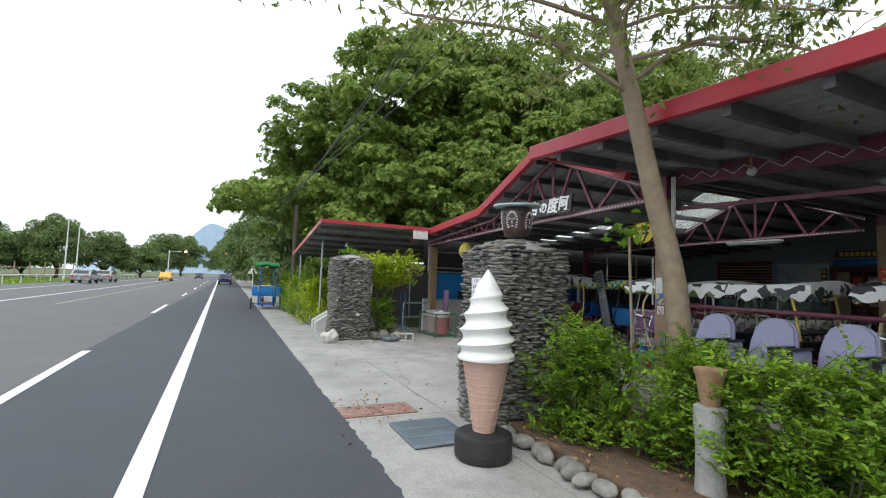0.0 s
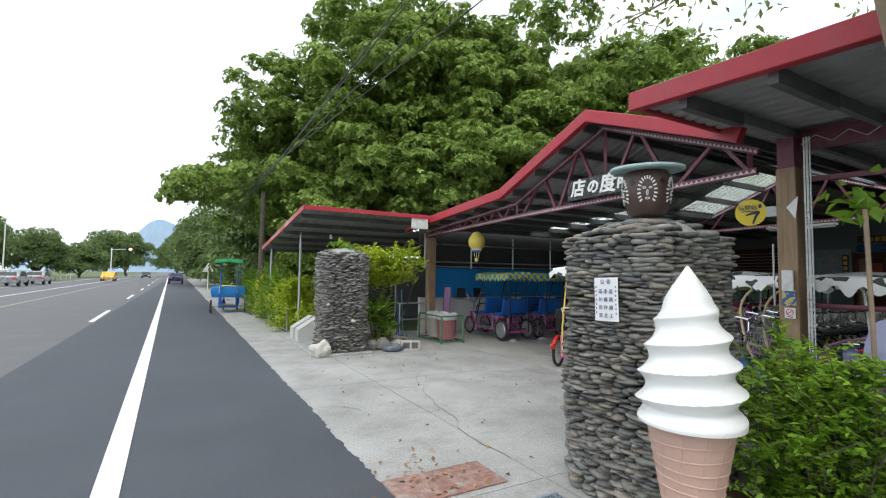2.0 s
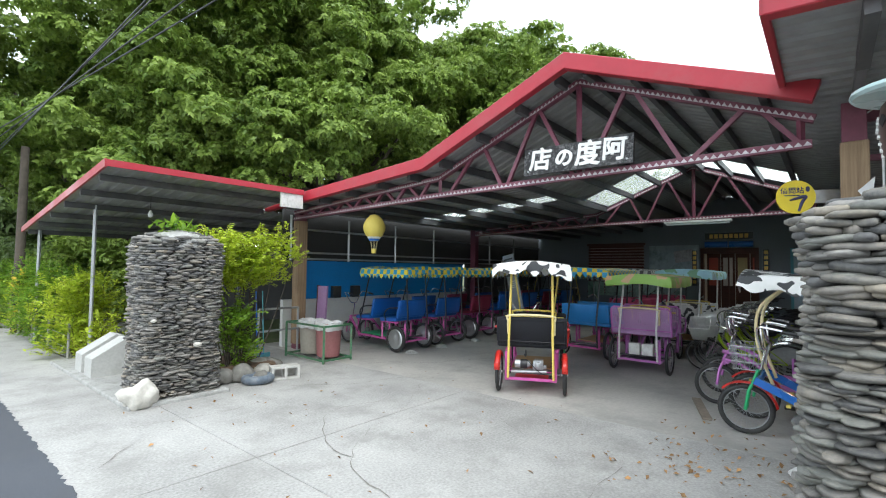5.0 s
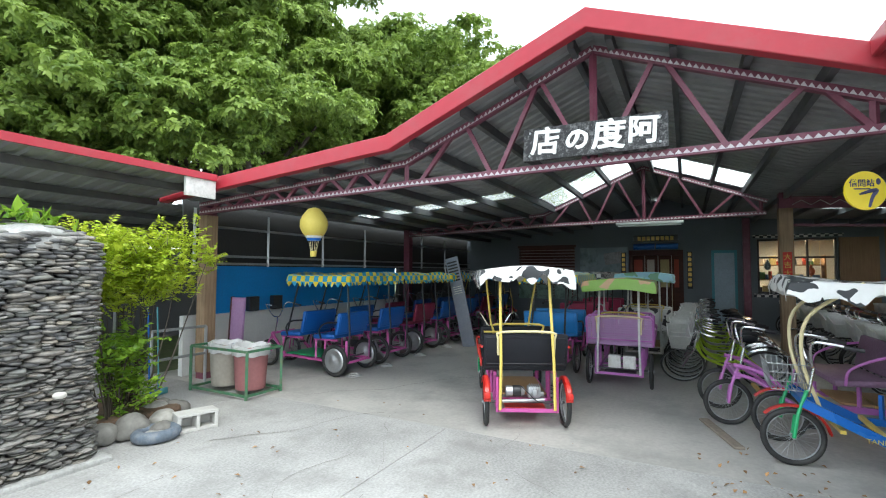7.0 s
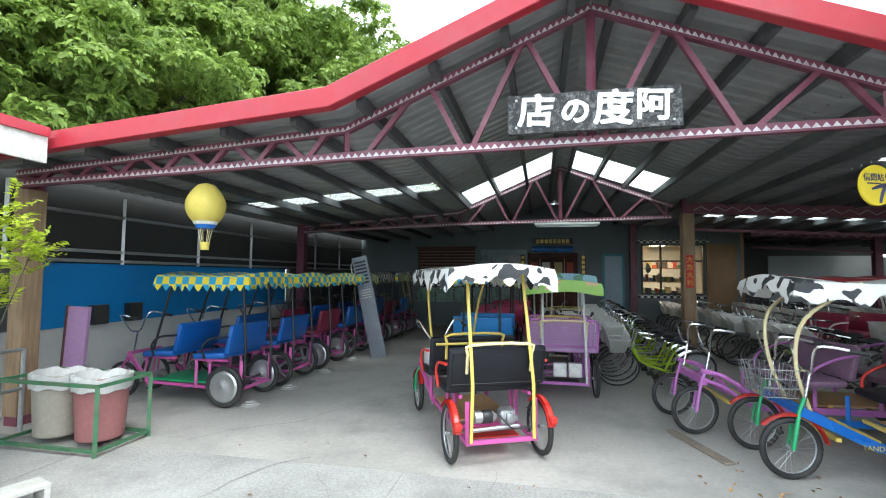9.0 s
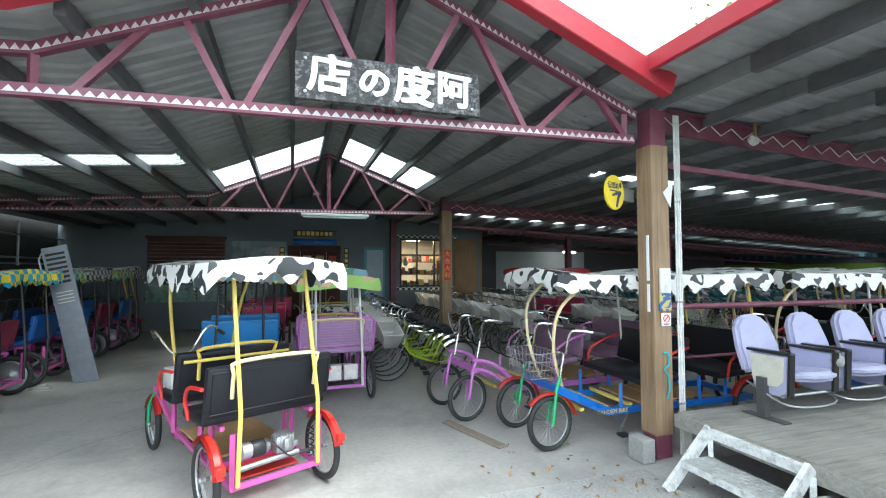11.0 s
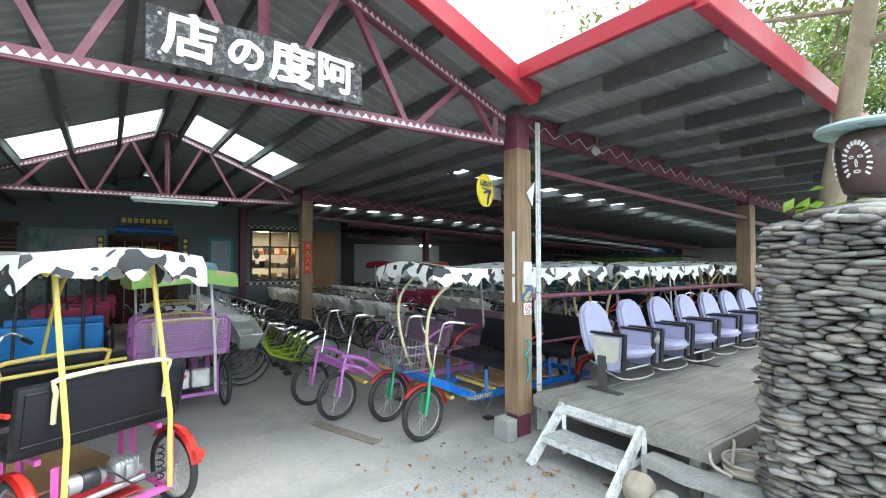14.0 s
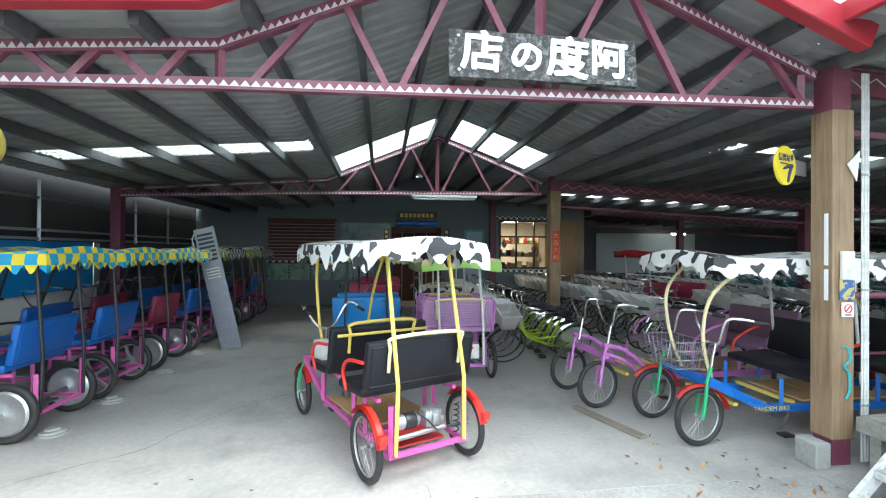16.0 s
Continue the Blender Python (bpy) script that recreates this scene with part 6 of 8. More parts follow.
G_T = "trees behind the shop"
tA = tagged(tree("large broad-leaved tree with dense dark green crown", 5.7, 24.5, 3.0, 4.9, 6.0, 4.0, 31, clumps=84, per=125, size=0.082, cr=(0.9, 1.7), boughs=17), group=G_T)
tB = tagged(tree("tall spreading tree with layered bright green foliage", 12.0, 22.0, 5.0, 6.6, 6.2, 5.6, 47, clumps=98, per=115, size=0.088, cr=(1.0, 1.9), boughs=17), group=G_T)
tC = tagged(tree("broad tree hanging over the metal roof", 10.0, 17.6, 3.4, 3.6, 2.6, 3.2, 53, clumps=42, per=150, size=0.075, cr=(0.6, 1.2), boughs=16), group=G_T)
for src, x, y, s, rz in ((tB, 21.0, 22.5, 1.0, 120), (tC, 19.5, 16.5, 1.4, 70), (tA, 9.5, 36, 1.15, 200), (tB, 17.5, 34, 1.25, 40), (tA, 30, 20, 1.0, 140), (tB, 25.5, 16.8, 0.9, 215)):
    q = copy_thing(src, pose(x, y, -0.05, 0, 0, rz))
    q.scale = (s, s, s)
# trees beyond the platform end
tE = tagged(tree("leafy tree beyond the end of the platform", 4.6, -10.5, 3.1, 3.3, 2.5, 3.9, 67, LEAF_DEEP, 120, 230, 0.075, bark=BARK, cr=(0.45, 1.0), trunk_r=0.2), group="trees beyond the platform")
for x, y, s, rz in ((1.2, -14.5, 0.85, 190), (9.5, -17, 1.1, 100), (6.8, -14.0, 0.95, 250)):
    q = copy_thing(tE, pose(x, y, -0.05, 0, 0, rz))
    q.scale = (s, s, s * 1.1)

# trees far down the road
tF = tagged(tree("rounded roadside tree far down the road", 6.0, 52.0, 2.2, 3.6, 3.6, 3.6, 61, LEAF_FAR, 80, 170, 0.17, cr=(0.8, 1.5)), group="distant roadside trees")
rs = random.Random(77)
spots = [(5.2, 40, 0.9), (4.5, 62, 1.1), (5.5, 78, 1.2), (4.5, 95, 1.3), (5.5, 120, 1.5), (4, 150, 1.6), (2, 190, 1.7), (-1, 240, 2.0)]
spots += [(-20 - i * 4.2 + rs.uniform(-2, 2), 95 - i * 4.0 + rs.uniform(-8, 8), rs.uniform(0.75, 1.1)) for i in range(13)]
spots += [(-17, 150, 1.3), (-19, 128, 1.1), (-16, 190, 1.5), (-36, 62, 0.7), (-44, 55, 0.8)]
for x, y, s in spots:
    q = copy_thing(tF, pose(x, y, -1.3 * s, 0, 0, rs.uniform(0, 360)))
    q.scale = (s, s, s * rs.uniform(0.95, 1.35))

# slim tree before the platform, bare below with airy twigs above
slim = thing("tree", "slim pale-barked tree leaning over the hedge", "tree", pose(0, 0, 0))
path = [(3.74, 2.95, 0.0), (3.70, 2.93, 0.8), (3.62, 2.92, 1.56), (3.46, 3.03, 2.43), (3.29, 3.12, 3.30), (3.15, 3.24, 4.2), (3.08, 3.36, 5.2), (3.05, 3.5, 6.4)]
part("trunk", tube(arc(path, 5), [0.118 - 0.0019 * i for i in range(36)], seg=14), BARK, slim)
bm, tips = bmesh.new(), []
rs = random.Random(12)
for k in range(26):
    z0 = 3.3 + 2.9 * k / 26
    x0, y0 = 3.29 - 0.09 * (z0 - 3.3), 3.12 + 0.125 * (z0 - 3.3)
    a = rs.uniform(0, 6.28)
    L = rs.uniform(1.2, 2.6) * (1.1 - 0.08 * (z0 - 3.3))
    pts = arc([(x0, y0, z0), (x0 + L * 0.4 * math.cos(a), y0 + L * 0.4 * math.sin(a), z0 + rs.uniform(0.15, 0.5)), (x0 + L * math.cos(a + 0.3), y0 + L * math.sin(a + 0.3), z0 + rs.uniform(-0.15, 0.6))], 5)
    tube(pts, [0.028 - 0.002 * i for i in range(len(pts))], bm, 5)
    for p in pts[4:]:
        for _ in range(4):
            e = p + Vector((rs.uniform(-0.5, 0.5), rs.uniform(-0.5, 0.5), rs.uniform(-0.35, 0.3)))
            tube([p, (p + e) / 2 + Vector((0, 0, 0.06)), e], [0.006, 0.004, 0.002], bm, 3)
            tips += [e + Vector((rs.gauss(0, 0.12), rs.gauss(0, 0.12), rs.gauss(0, 0.09))) for _ in range(15)]
part("limb", bm, BARK, slim)
o = new("crown", leaf_mesh("crown", [tuple(p) for p in tips], 0.034, LEAF_OLIVE, 5, 0.2, 2.4, 0.6))
o.parent, o["kind"] = slim, "stuff"


# bough with long dark leaves reaching over the eave
bm = tube(arc([(3.2, 3.2, 3.95), (3.45, 2.7, 3.95), (3.7, 2.1, 3.70), (3.85, 1.6, 3.45)], 5), [0.022 - 0.0011 * i for i in range(16)], seg=6)
rs = random.Random(44)
hang, way = [], []
for k in range(26):
    f = rs.uniform(0.35, 1.0)
    p = Vector((3.2 + 0.65 * f, 3.2 - 1.6 * f, 3.97 - 0.5 * f * f))
    e = p + Vector((rs.uniform(-0.25, 0.2), rs.uniform(-0.3, 0.25), rs.uniform(-0.32, 0.08)))
    tube([p, (p + e) / 2 + Vector((0, 0, 0.03)), e], [0.006, 0.004, 0.002], bm, 4)
    for _ in range(9):
        d = Vector((rs.uniform(-0.6, 0.6), rs.uniform(-0.6, 0.6), rs.uniform(-1.2, -0.3))).normalized()
        hang.append(tuple(e + d * 0.06))
        way.append(tuple(d * 2))
part("bough", bm, BARK, slim)
o = new("bough_leaves", leaf_mesh("bough_leaves", hang, 0.034, LEAF_DEEP, 15, 0.3, 3.6, 0.5, None, way))
o.parent, o["kind"] = slim, "stuff"


def bush(label, x, y, z, rx, ry, rz, seedn, leaf, size, n_stems, per, cr=(0.10, 0.2), n=60, name="bush", stem_h=None, twigs=0, twig=0.2):
    rsx = random.Random(seedn)
    t = thing(name, label, "bush", pose(x, y, z))
    bm = bmesh.new()
    cl = []
    for k in range(n):
        a, rr = rsx.uniform(0, 6.283), math.sqrt(rsx.random())
        h = rsx.uniform(-1, 1)
        f = math.sqrt(max(0.1, 1 - 0.55 * h * h)) * (0.8 + 0.3 * math.sin(3 * a + seedn))
        cl.append((rx * rr * math.cos(a) * f, ry * rr * math.sin(a) * f, rz * (1 + h) + (stem_h or 0), rsx.uniform(*cr)))
    for k in range(n_stems):
        c = cl[k % n]
        b = (c[0] * 0.35, c[1] * 0.35, 0)
        tube(arc([b, ((b[0] + c[0]) / 2 + rsx.uniform(-0.05, 0.05), (b[1] + c[1]) / 2, c[2] * 0.5), c[:3]], 3), [0.012, 0.011, 0.01, 0.008, 0.006, 0.005, 0.004], bm, 5)
    if twigs:
        pts, nr, dr, ends = sprays(cl, twigs, 12, twig, seedn)
        for e in ends[::3]:
            tube([tuple(e[0]), tuple(e[1])], [0.004, 0.0015], bm, 3)
        me = leaf_mesh("foliage", pts, size, leaf, seedn, 0.2, 2.1, 0.1, nr, dr)
    else:
        pts, nr = clump_points(cl, per, seedn, 0.2)
        pts[:, 2] = np.maximum(pts[:, 2], 0.02)
        me = leaf_mesh("foliage", pts, size, leaf, seedn, 0.5, 2.2, 0.25, nr * 0.8)
    part("stem", bm, BARKDARK, t)
    o = new("foliage", me)
    o.parent, o["kind"] = t, "stuff"
    return t


for k in range(7):
    tagged(bush("dense green roadside thicket behind the hedge", 4.0 + 0.3 * (k % 3), 20.5 + 3.4 * k, 0.0, 1.3, 2.1, 1.05 + 0.15 * (k % 2), 300 + k, LEAF_FAR if k % 2 else LEAF_BIG, 0.075, 8, 560, (0.35, 0.6), 75), group="thicket along the road")
for k in range(6):
    q = copy_thing(tF, pose(6.5 + (k % 2), 42 + 9 * k, -1.2, 0, 0, 60 * k))
    q.scale = (0.9, 1.3, 0.75)

G_H = "hedge bushes before the platform"
for k, (x, y, rx, ry, rz) in enumerate(((3.05, 3.42, 0.45, 0.48, 0.52), (3.38, 2.55, 0.42, 0.55, 0.46), (3.34, 1.6, 0.45, 0.6, 0.46), (3.2, 0.5, 0.48, 0.65, 0.44), (3.1, -0.8, 0.5, 0.7, 0.4), (3.1, -2.4, 0.5, 0.9, 0.4))):
    tagged(bush("bright green hedge bush with small leaves", x, y, 0.12, rx, ry, rz * 0.9, 100 + k, LEAF_HEDGE, 0.024, 30, 3400, (0.09, 0.2), 95, twigs=11, twig=0.2), group=G_H)
# planting bed with soil and edging stones
setting("planting_bed", box((2.62, -6, -0.05), (3.72, 4.0, 0.13), bevel=0.03), SOIL, "brown soil bed under the hedge", "bed")
rs = random.Random(3)
for k in range(52):
    y = 3.95 - 0.17 * k + rs.uniform(-0.04, 0.04)
    st = obj("edging_stone", boulder(k, rs.uniform(0.05, 0.12), rs.uniform(0.06, 0.11), rs.uniform(0.045, 0.08)), ROCK, None, True)
    st.matrix_basis = pose(2.55 + rs.uniform(-0.07, 0.05), y, 0.06)
    tagged(st, "rounded grey stone edging the planting bed", "stone", "edging stones")

# cement tree-stump post with a small pot
stump = thing("cement_post", "grey cement post shaped like a tree stump", "post", pose(3.08, 2.2, 0.0))
bm = lathe([(0.115, 0), (0.10, 0.2), (0.095, 0.45), (0.105, 0.62), (0.11, 0.70), (0.09, 0.71)], 16)
for v in bm.verts:
    k = 1 + 0.12 * noise.noise(v.co * 9)
    v.co.x *= k
    v.co.y *= k
part("stump", bm, CEMENT, stump)
TERRA2 = mat("pale_terracotta", (0.36, 0.22, 0.13), 0.8, var=0.25, grain=20, patch=8)
fpot = thing("flower_pot", "small terracotta pot with ribbed rim on a post", "pot", pose(3.08, 2.2, 0.71))
part("body", lathe([(0.06, 0), (0.075, 0.10), (0.092, 0.2), (0.10, 0.21), (0.105, 0.25), (0.09, 0.255)], 20), TERRA2, fpot)
part("soil", lathe([(0.085, 0.24), (0.06, 0.25)], 16), SOIL, fpot)
# papaya seedling
pap = thing("papaya_plant", "thin papaya seedling with lobed leaves", "plant", pose(3.5, 3.3, 0.1))
part("stem", tube(arc([(0, 0, 0), (0.03, 0.02, 0.9), (0.0, 0.03, 1.9)], 5), 0.014), BARK, pap)
rg = random.Random(8)
pts = [(rg.gauss(0, 0.11), rg.gauss(0, 0.11), 1.93 + rg.gauss(0, 0.07)) for _ in range(34)]
o = new("leaves", leaf_mesh("leaves", pts, 0.07, LEAF_HEDGE, 9, 0.8, 1.9, 0.5))
o.parent = pap

# lime shrub in the planter by the left pillar
shrub = bush("lime green shrub with slender stems in a stone planter", 3.72, 11.7, 0.15, 0.86, 0.6, 0.32, 71, LEAF_LIME, 0.029, 18, 1250, (0.12, 0.22), 100, "shrub", 1.2, twigs=12, twig=0.22)
bush("lower green shoots of the planter shrub", 3.55, 11.5, 0.15, 0.34, 0.3, 0.34, 72, LEAF_HEDGE, 0.036, 12, 1100, (0.1, 0.18), 20, "shrub", 0.12, twigs=8, twig=0.24)
setting("planter_soil", box((3.2, 11.3, -0.02), (4.15, 12.4, 0.20), bevel=0.05), SOIL, "raised soil of the corner planter", "bed")
for k, (x, y, s) in enumerate(((3.32, 11.3, 0.17), (3.58, 11.25, 0.2), (3.9, 11.27, 0.16), (4.15, 11.45, 0.18), (4.2, 11.8, 0.15), (3.75, 11.05, 0.12), (4.1, 12.15, 0.16), (3.95, 11.5, 0.2))):
    st = obj("planter_stone", boulder(40 + k, s * 0.85, s * 0.75, s * 0.7), ROCK, None, True)
    st.matrix_basis = pose(x, y, s * 0.55)
    tagged(st, "grey boulder edging the corner planter", "stone", "planter stones")
top = thing("pillar_plant", "broad-leaved seedling growing on the pillar's top", "plant", pose(2.65, 11.27, 2.02))
rg = random.Random(18)
part("stem", tube([(0, 0, 0), (0.02, 0, 0.12)], 0.012), BARK, top)
o = new("leaves", leaf_mesh("leaves", [(rg.gauss(0, 0.15), rg.gauss(0, 0.13), 0.12 + rg.gauss(0, 0.05)) for _ in range(40)], 0.085, LEAF_HEDGE, 4, 1.2, 1.9, 0.3))
o.parent = top

# cinder block, half tyre
block = thing("cinder_block", "pale grey hollow concrete block lying on its side", "block", pose(4.06, 10.95, 0, 0, 0, -18))
BLOCKMAT = mat("pale_concrete_block", (0.52, 0.51, 0.48), 0.9, var=0.15, grain=60, bump=0.4, dirt=(0.3, 0.3, 0.27), dirt_amt=0.5)
for z0, z1 in ((0.0, 0.03), (0.16, 0.19)):
    part("face_shell", box((-0.2, -0.1, z0), (0.2, 0.1, z1), bevel=0.004), BLOCKMAT, block, smooth=False)
for x0, x1 in ((-0.198, -0.163), (-0.018, 0.018), (0.163, 0.198)):
    part("web", box((x0, -0.098, 0.03), (x1, 0.098, 0.16)), BLOCKMAT, block, smooth=False)
part("back_wall", box((-0.163, 0.07, 0.03), (0.163, 0.096, 0.16)), BLOCKMAT, block, smooth=False)
TYREBLUE = mat("faded_blue_rubber", (0.12, 0.15, 0.19), 0.7, var=0.3, dirt=(0.3, 0.3, 0.28), dirt_amt=0.5, patch=6)
old = thing("old_tyre", "flattened faded blue tyre lying on the ground", "tyre", pose(3.68, 11.0, 0))
part("ring", tube([(0.17 * math.cos(a), 0.15 * math.sin(a), 0.06) for a in [6.283 * k / 24 for k in range(24)]], 0.058, seg=10, closed=True), TYREBLUE, old)
part("infill", lathe([(0.15, 0.02), (0.14, 0.07), (0.05, 0.085)], 16), CEMENT, old)

# white cement wedges and fence by the left hedge
for y in (12.9, 13.4):
    w = thing("cement_wedge", "pale cement wedge block on the kerb", "block", pose(2.42, y, 0.04), "cement wedges")
    part("body", prism([(-0.26, 0.0), (0.26, 0.0), (0.26, 0.5), (0.16, 0.52), (-0.26, 0.26)], -0.17, 0.17, "y"), mat("pale_cement_%d" % int(y), (0.48, 0.48, 0.46), 0.9, var=0.15, dirt=(0.3, 0.3, 0.28), dirt_amt=0.5), w, smooth=False)
for k in range(6):
    tagged(bush("green hedge bush behind a wire fence", 2.5 + 0.12 * (k % 2), 15.0 + 1.45 * k, 0.0, 0.5, 0.95, 0.62 + 0.06 * (k % 3), 200 + k, LEAF_LIME if k % 3 == 0 else LEAF_HEDGE, 0.034, 16, 1300, (0.15, 0.28), 85, twigs=9, twig=0.3), group="hedge along the neighbour's fence")
fence = thing("wire_fence", "low galvanised wire fence along the hedge", "fence", pose(2.3, 14.7, 0))
for k in range(7):
    part("post", tube([(0, 1.5 * k, 0), (0, 1.5 * k, 0.62)], 0.02), GREYWOOD, fence)
for z in (0.2, 0.4, 0.58):
    part("wire", tube([(0, 0, z), (0, 9, z)], 0.005, seg=4), GALV, fence)

# neighbour's canopy
can = thing("canopy_roof", "open metal canopy with slim grey posts and red edge", "canopy")


def czy(y):
    return 2.92 - 0.115 * (y - 12.0)


bm = bmesh.new()
roof_sheet(2.06, 5.0, 12.0, 17.5, czy(12), czy(17.5), bm)
roof_sheet(5.0, 9.5, 13.6, 17.5, czy(13.6), czy(17.5), bm)
part("sheet", bm, SHEET, can, smooth=False)
bm = bmesh.new()
bar((2.04, 11.98, czy(12) + 0.03), (2.04, 17.52, czy(17.5) + 0.03), 0.03, 0.11, bm)
bar((2.04, 11.98, czy(12) + 0.03), (4.98, 11.98, czy(12) + 0.03), 0.03, 0.09, bm)
part("edge_trim", bm, REDPAINT, can, smooth=False)
for k in range(6):
    y = 12.4 + k * 0.95
    part("joist", bar((2.08, y, czy(y) - 0.06), (9.5 if y > 13.6 else 4.98, y, czy(y) - 0.06), 0.05, 0.09), DARKSTEEL, can, smooth=False)
for x, y in ((2.5, 14.3), (2.25, 17.1), (6.5, 17.3), (9.0, 17.3)):
    part("post", tube([(x, y, 0), (x, y, czy(y) - 0.03)], 0.03), GALV, can)
part("end_panel", box((4.55, 11.99, 2.66), (4.98, 12.03, 2.93)), WHITEMETAL, can, smooth=False)
bulb = thing("hanging_bulb", "bare bulb hanging under the canopy", "lamp", pose(3.0, 13.3, 2.42))
part("cord", tube([(0, 0, 0.09), (0, 0, 0.34)], 0.004, seg=5), BLACKPAINT, bulb)
part("globe", lathe([(0.01, 0.1), (0.02, 0.08), (0.04, 0.03), (0.03, -0.01), (0.005, -0.02)], 14), SOFTWHITE, bulb)
setting("wall_neighbour", box((5.2, 18.0, 0), (16, 18.15, 2.2)), WALLDARK, "dark fence behind the neighbour's canopy", "wall")

# utility pole, wires
pole = thing("utility_pole", "grey utility pole with yellow and black band", "pole", pose(2.3, 19.5, 0))
part("shaft", tube([(0, 0, 0), (0, 0, 4.4)], [0.11, 0.08], seg=12), BARKDARK, pole)
part("warning_band", lathe([(0.134, 0.5), (0.134, 1.5)], 16), checker_mat("yellow_black_band", (0.6, 0.42, 0.03), (0.02, 0.02, 0.02), 3), pole)
for k, (ex, ey) in enumerate(((3.0, 7.4), (3.12, 7.3), (3.76, 7.1), (4.36, 6.7))):
    w = thing("overhead_wire", "black overhead cable running up from the trees", "cable", None, "overhead cables")
    a, b = Vector((1.93 + 0.05 * k, 16.7, 4.45 + 0.12 * k)), Vector((ex, ey, 6.5))
    far_a, far_b = a + (a - b) * 0.5, b + (b - a) * 1.1
    part("cable", tube([far_a + (far_b - far_a) * (i / 20) - Vector((0, 0, 0.12 * math.sin(math.pi * i / 20))) for i in range(21)], 0.012, seg=5), BLACKPAINT, w)

# ---- hall furniture and signs ----
sign = thing("shop_sign", "black weathered wooden board with white carved characters", "sign", Matrix.Translation((5.37, 7.065, 2.965)) @ Matrix.Rotation(radians(-90), 4, "Z") @ Matrix.Rotation(radians(84), 4, "X"))
bm = box((-0.665, -0.165, -0.022), (0.665, 0.165, 0.018))
bmesh.ops.subdivide_edges(bm, edges=bm.edges[:], cuts=9, use_grid_fill=True)
for v in bm.verts:
    v.co.y += 0.006 * noise.noise(v.co * 7)
    v.co.z += 0.004 * noise.noise(v.co * 11)
part("board", bm, SIGNWOOD, sign)


def brushed(ch, size, fat, parent, m):
    """A brush-written character: overlapping strokes shifted a little, with an uneven edge."""
    bm = bmesh.new()
    for k, (dx, dy) in enumerate(((0, 0), (1, 0.4), (-1, -0.4), (0.3, 1), (-0.3, -1), (0.8, -0.8), (-0.8, 0.8))):
        me = text_mesh(ch, size, 0.006, 0.002)
        me.transform(Matrix.Translation((dx * fat, dy * fat, -0.0006 * k)))
        bm.from_mesh(me)
    for v in bm.verts:
        v.co.x += 0.010 * noise.noise(Vector((v.co.x * 14, v.co.y * 14, 3.1)))
        v.co.y += 0.010 * noise.noise(Vector((v.co.x * 14, v.co.y * 14, 8.7)))
    o = part("lettering", bm, LETTER, parent, smooth=False)
    o.matrix_basis = m


for ch, x, y, size in (("店", -0.44, 0.0, 0.30), ("の", -0.13, -0.015, 0.24), ("度", 0.16, -0.01, 0.31), ("阿", 0.46, 0.0, 0.28)):
    brushed(ch, size, 0.0062, sign, pose(x, y, 0.022, 0, 0, -3))
for x in (-0.6, 0.6):
    for y in (-0.12, 0.12):
        part("bolt", lathe([(0.012, 0.018), (0.012, 0.026), (0.005, 0.03)], 8, m=pose(x, y, 0)), GALV, sign)

disc = thing("round_sign", "round yellow station sign on a grey bracket", "sign", Matrix.Translation((5.56, 5.03, 2.33)) @ Matrix.Rotation(radians(-68), 4, "Z") @ Matrix.Rotation(radians(90), 4, "X"))
SIGNYELLOW = mat("yellow_sign_enamel", (0.80, 0.62, 0.03), 0.4, var=0.03)
part("plate", lathe([(0.152, -0.01), (0.155, 0), (0.152, 0.01)], 40), SIGNYELLOW, disc)
text_part("借問站", 0.062, INK, disc, pose(-0.03, 0.055, 0.012), 0.001, 0.001)
part("print_bar", box((-0.09, 0.008, 0.011), (0.03, 0.018, 0.0135)), INK, disc, smooth=False)
bm = tube(arc([(-0.05, -0.03, 0.013), (0.03, -0.005, 0.013), (0.075, 0.0, 0.013), (0.045, -0.05, 0.013), (0.02, -0.13, 0.013)], 4), [0.006, 0.010, 0.012, 0.013, 0.015, 0.016, 0.016, 0.016, 0.015, 0.014, 0.014, 0.013, 0.013, 0.012, 0.011, 0.010, 0.009], seg=6)
lathe([(0.02, 0.010), (0.02, 0.0135)], 14, bm, pose(0.09, 0.07, 0) @ Matrix.Diagonal((0.8, 1.3, 1, 1)))
part("emblem", bm, INK, disc)
part("bracket", box((0.14, -0.06, -0.006), (0.34, 0.06, 0.006), bevel=0.003), GALV, disc, smooth=False)

# things on the corner post
box1 = thing("switch_box", "white electrical box on the wooden post", "box", pose(5.435, 4.610, 1.55))
part("case", box((-0.02, -0.05, -0.11), (0.005, 0.06, 0.11), bevel=0.006), WHITEMETAL, box1, smooth=False)
nos = thing("no_smoking_sign", "small white no-smoking sign on the post", "sign", pose(5.436, 4.605, 1.21))
part("plate", box((-0.004, -0.05, -0.055), (0.004, 0.05, 0.055)), PAPER, nos, smooth=False)
bm = tube([(-0.006, 0.032 * math.cos(a), 0.008 + 0.032 * math.sin(a)) for a in [6.283 * k / 20 for k in range(20)]], 0.004, seg=4, closed=True)
bar((-0.006, -0.023, 0.031), (-0.006, 0.023, -0.015), 0.004, 0.007, bm)
part("ring", bm, REDPLASTIC, nos)
part("print_bar", box((-0.0055, -0.03, -0.045), (-0.004, 0.03, -0.036)), INK, nos, smooth=False)
pos = thing("small_poster", "small blue and yellow poster on the post", "poster", pose(5.436, 4.605, 1.37))
part("sheet", box((-0.003, -0.06, -0.085), (0.003, 0.07, 0.085)), blotches("blue_poster_print", (0.04, 0.12, 0.32), (0.5, 0.42, 0.15), 22, 0.52), pos, smooth=False)
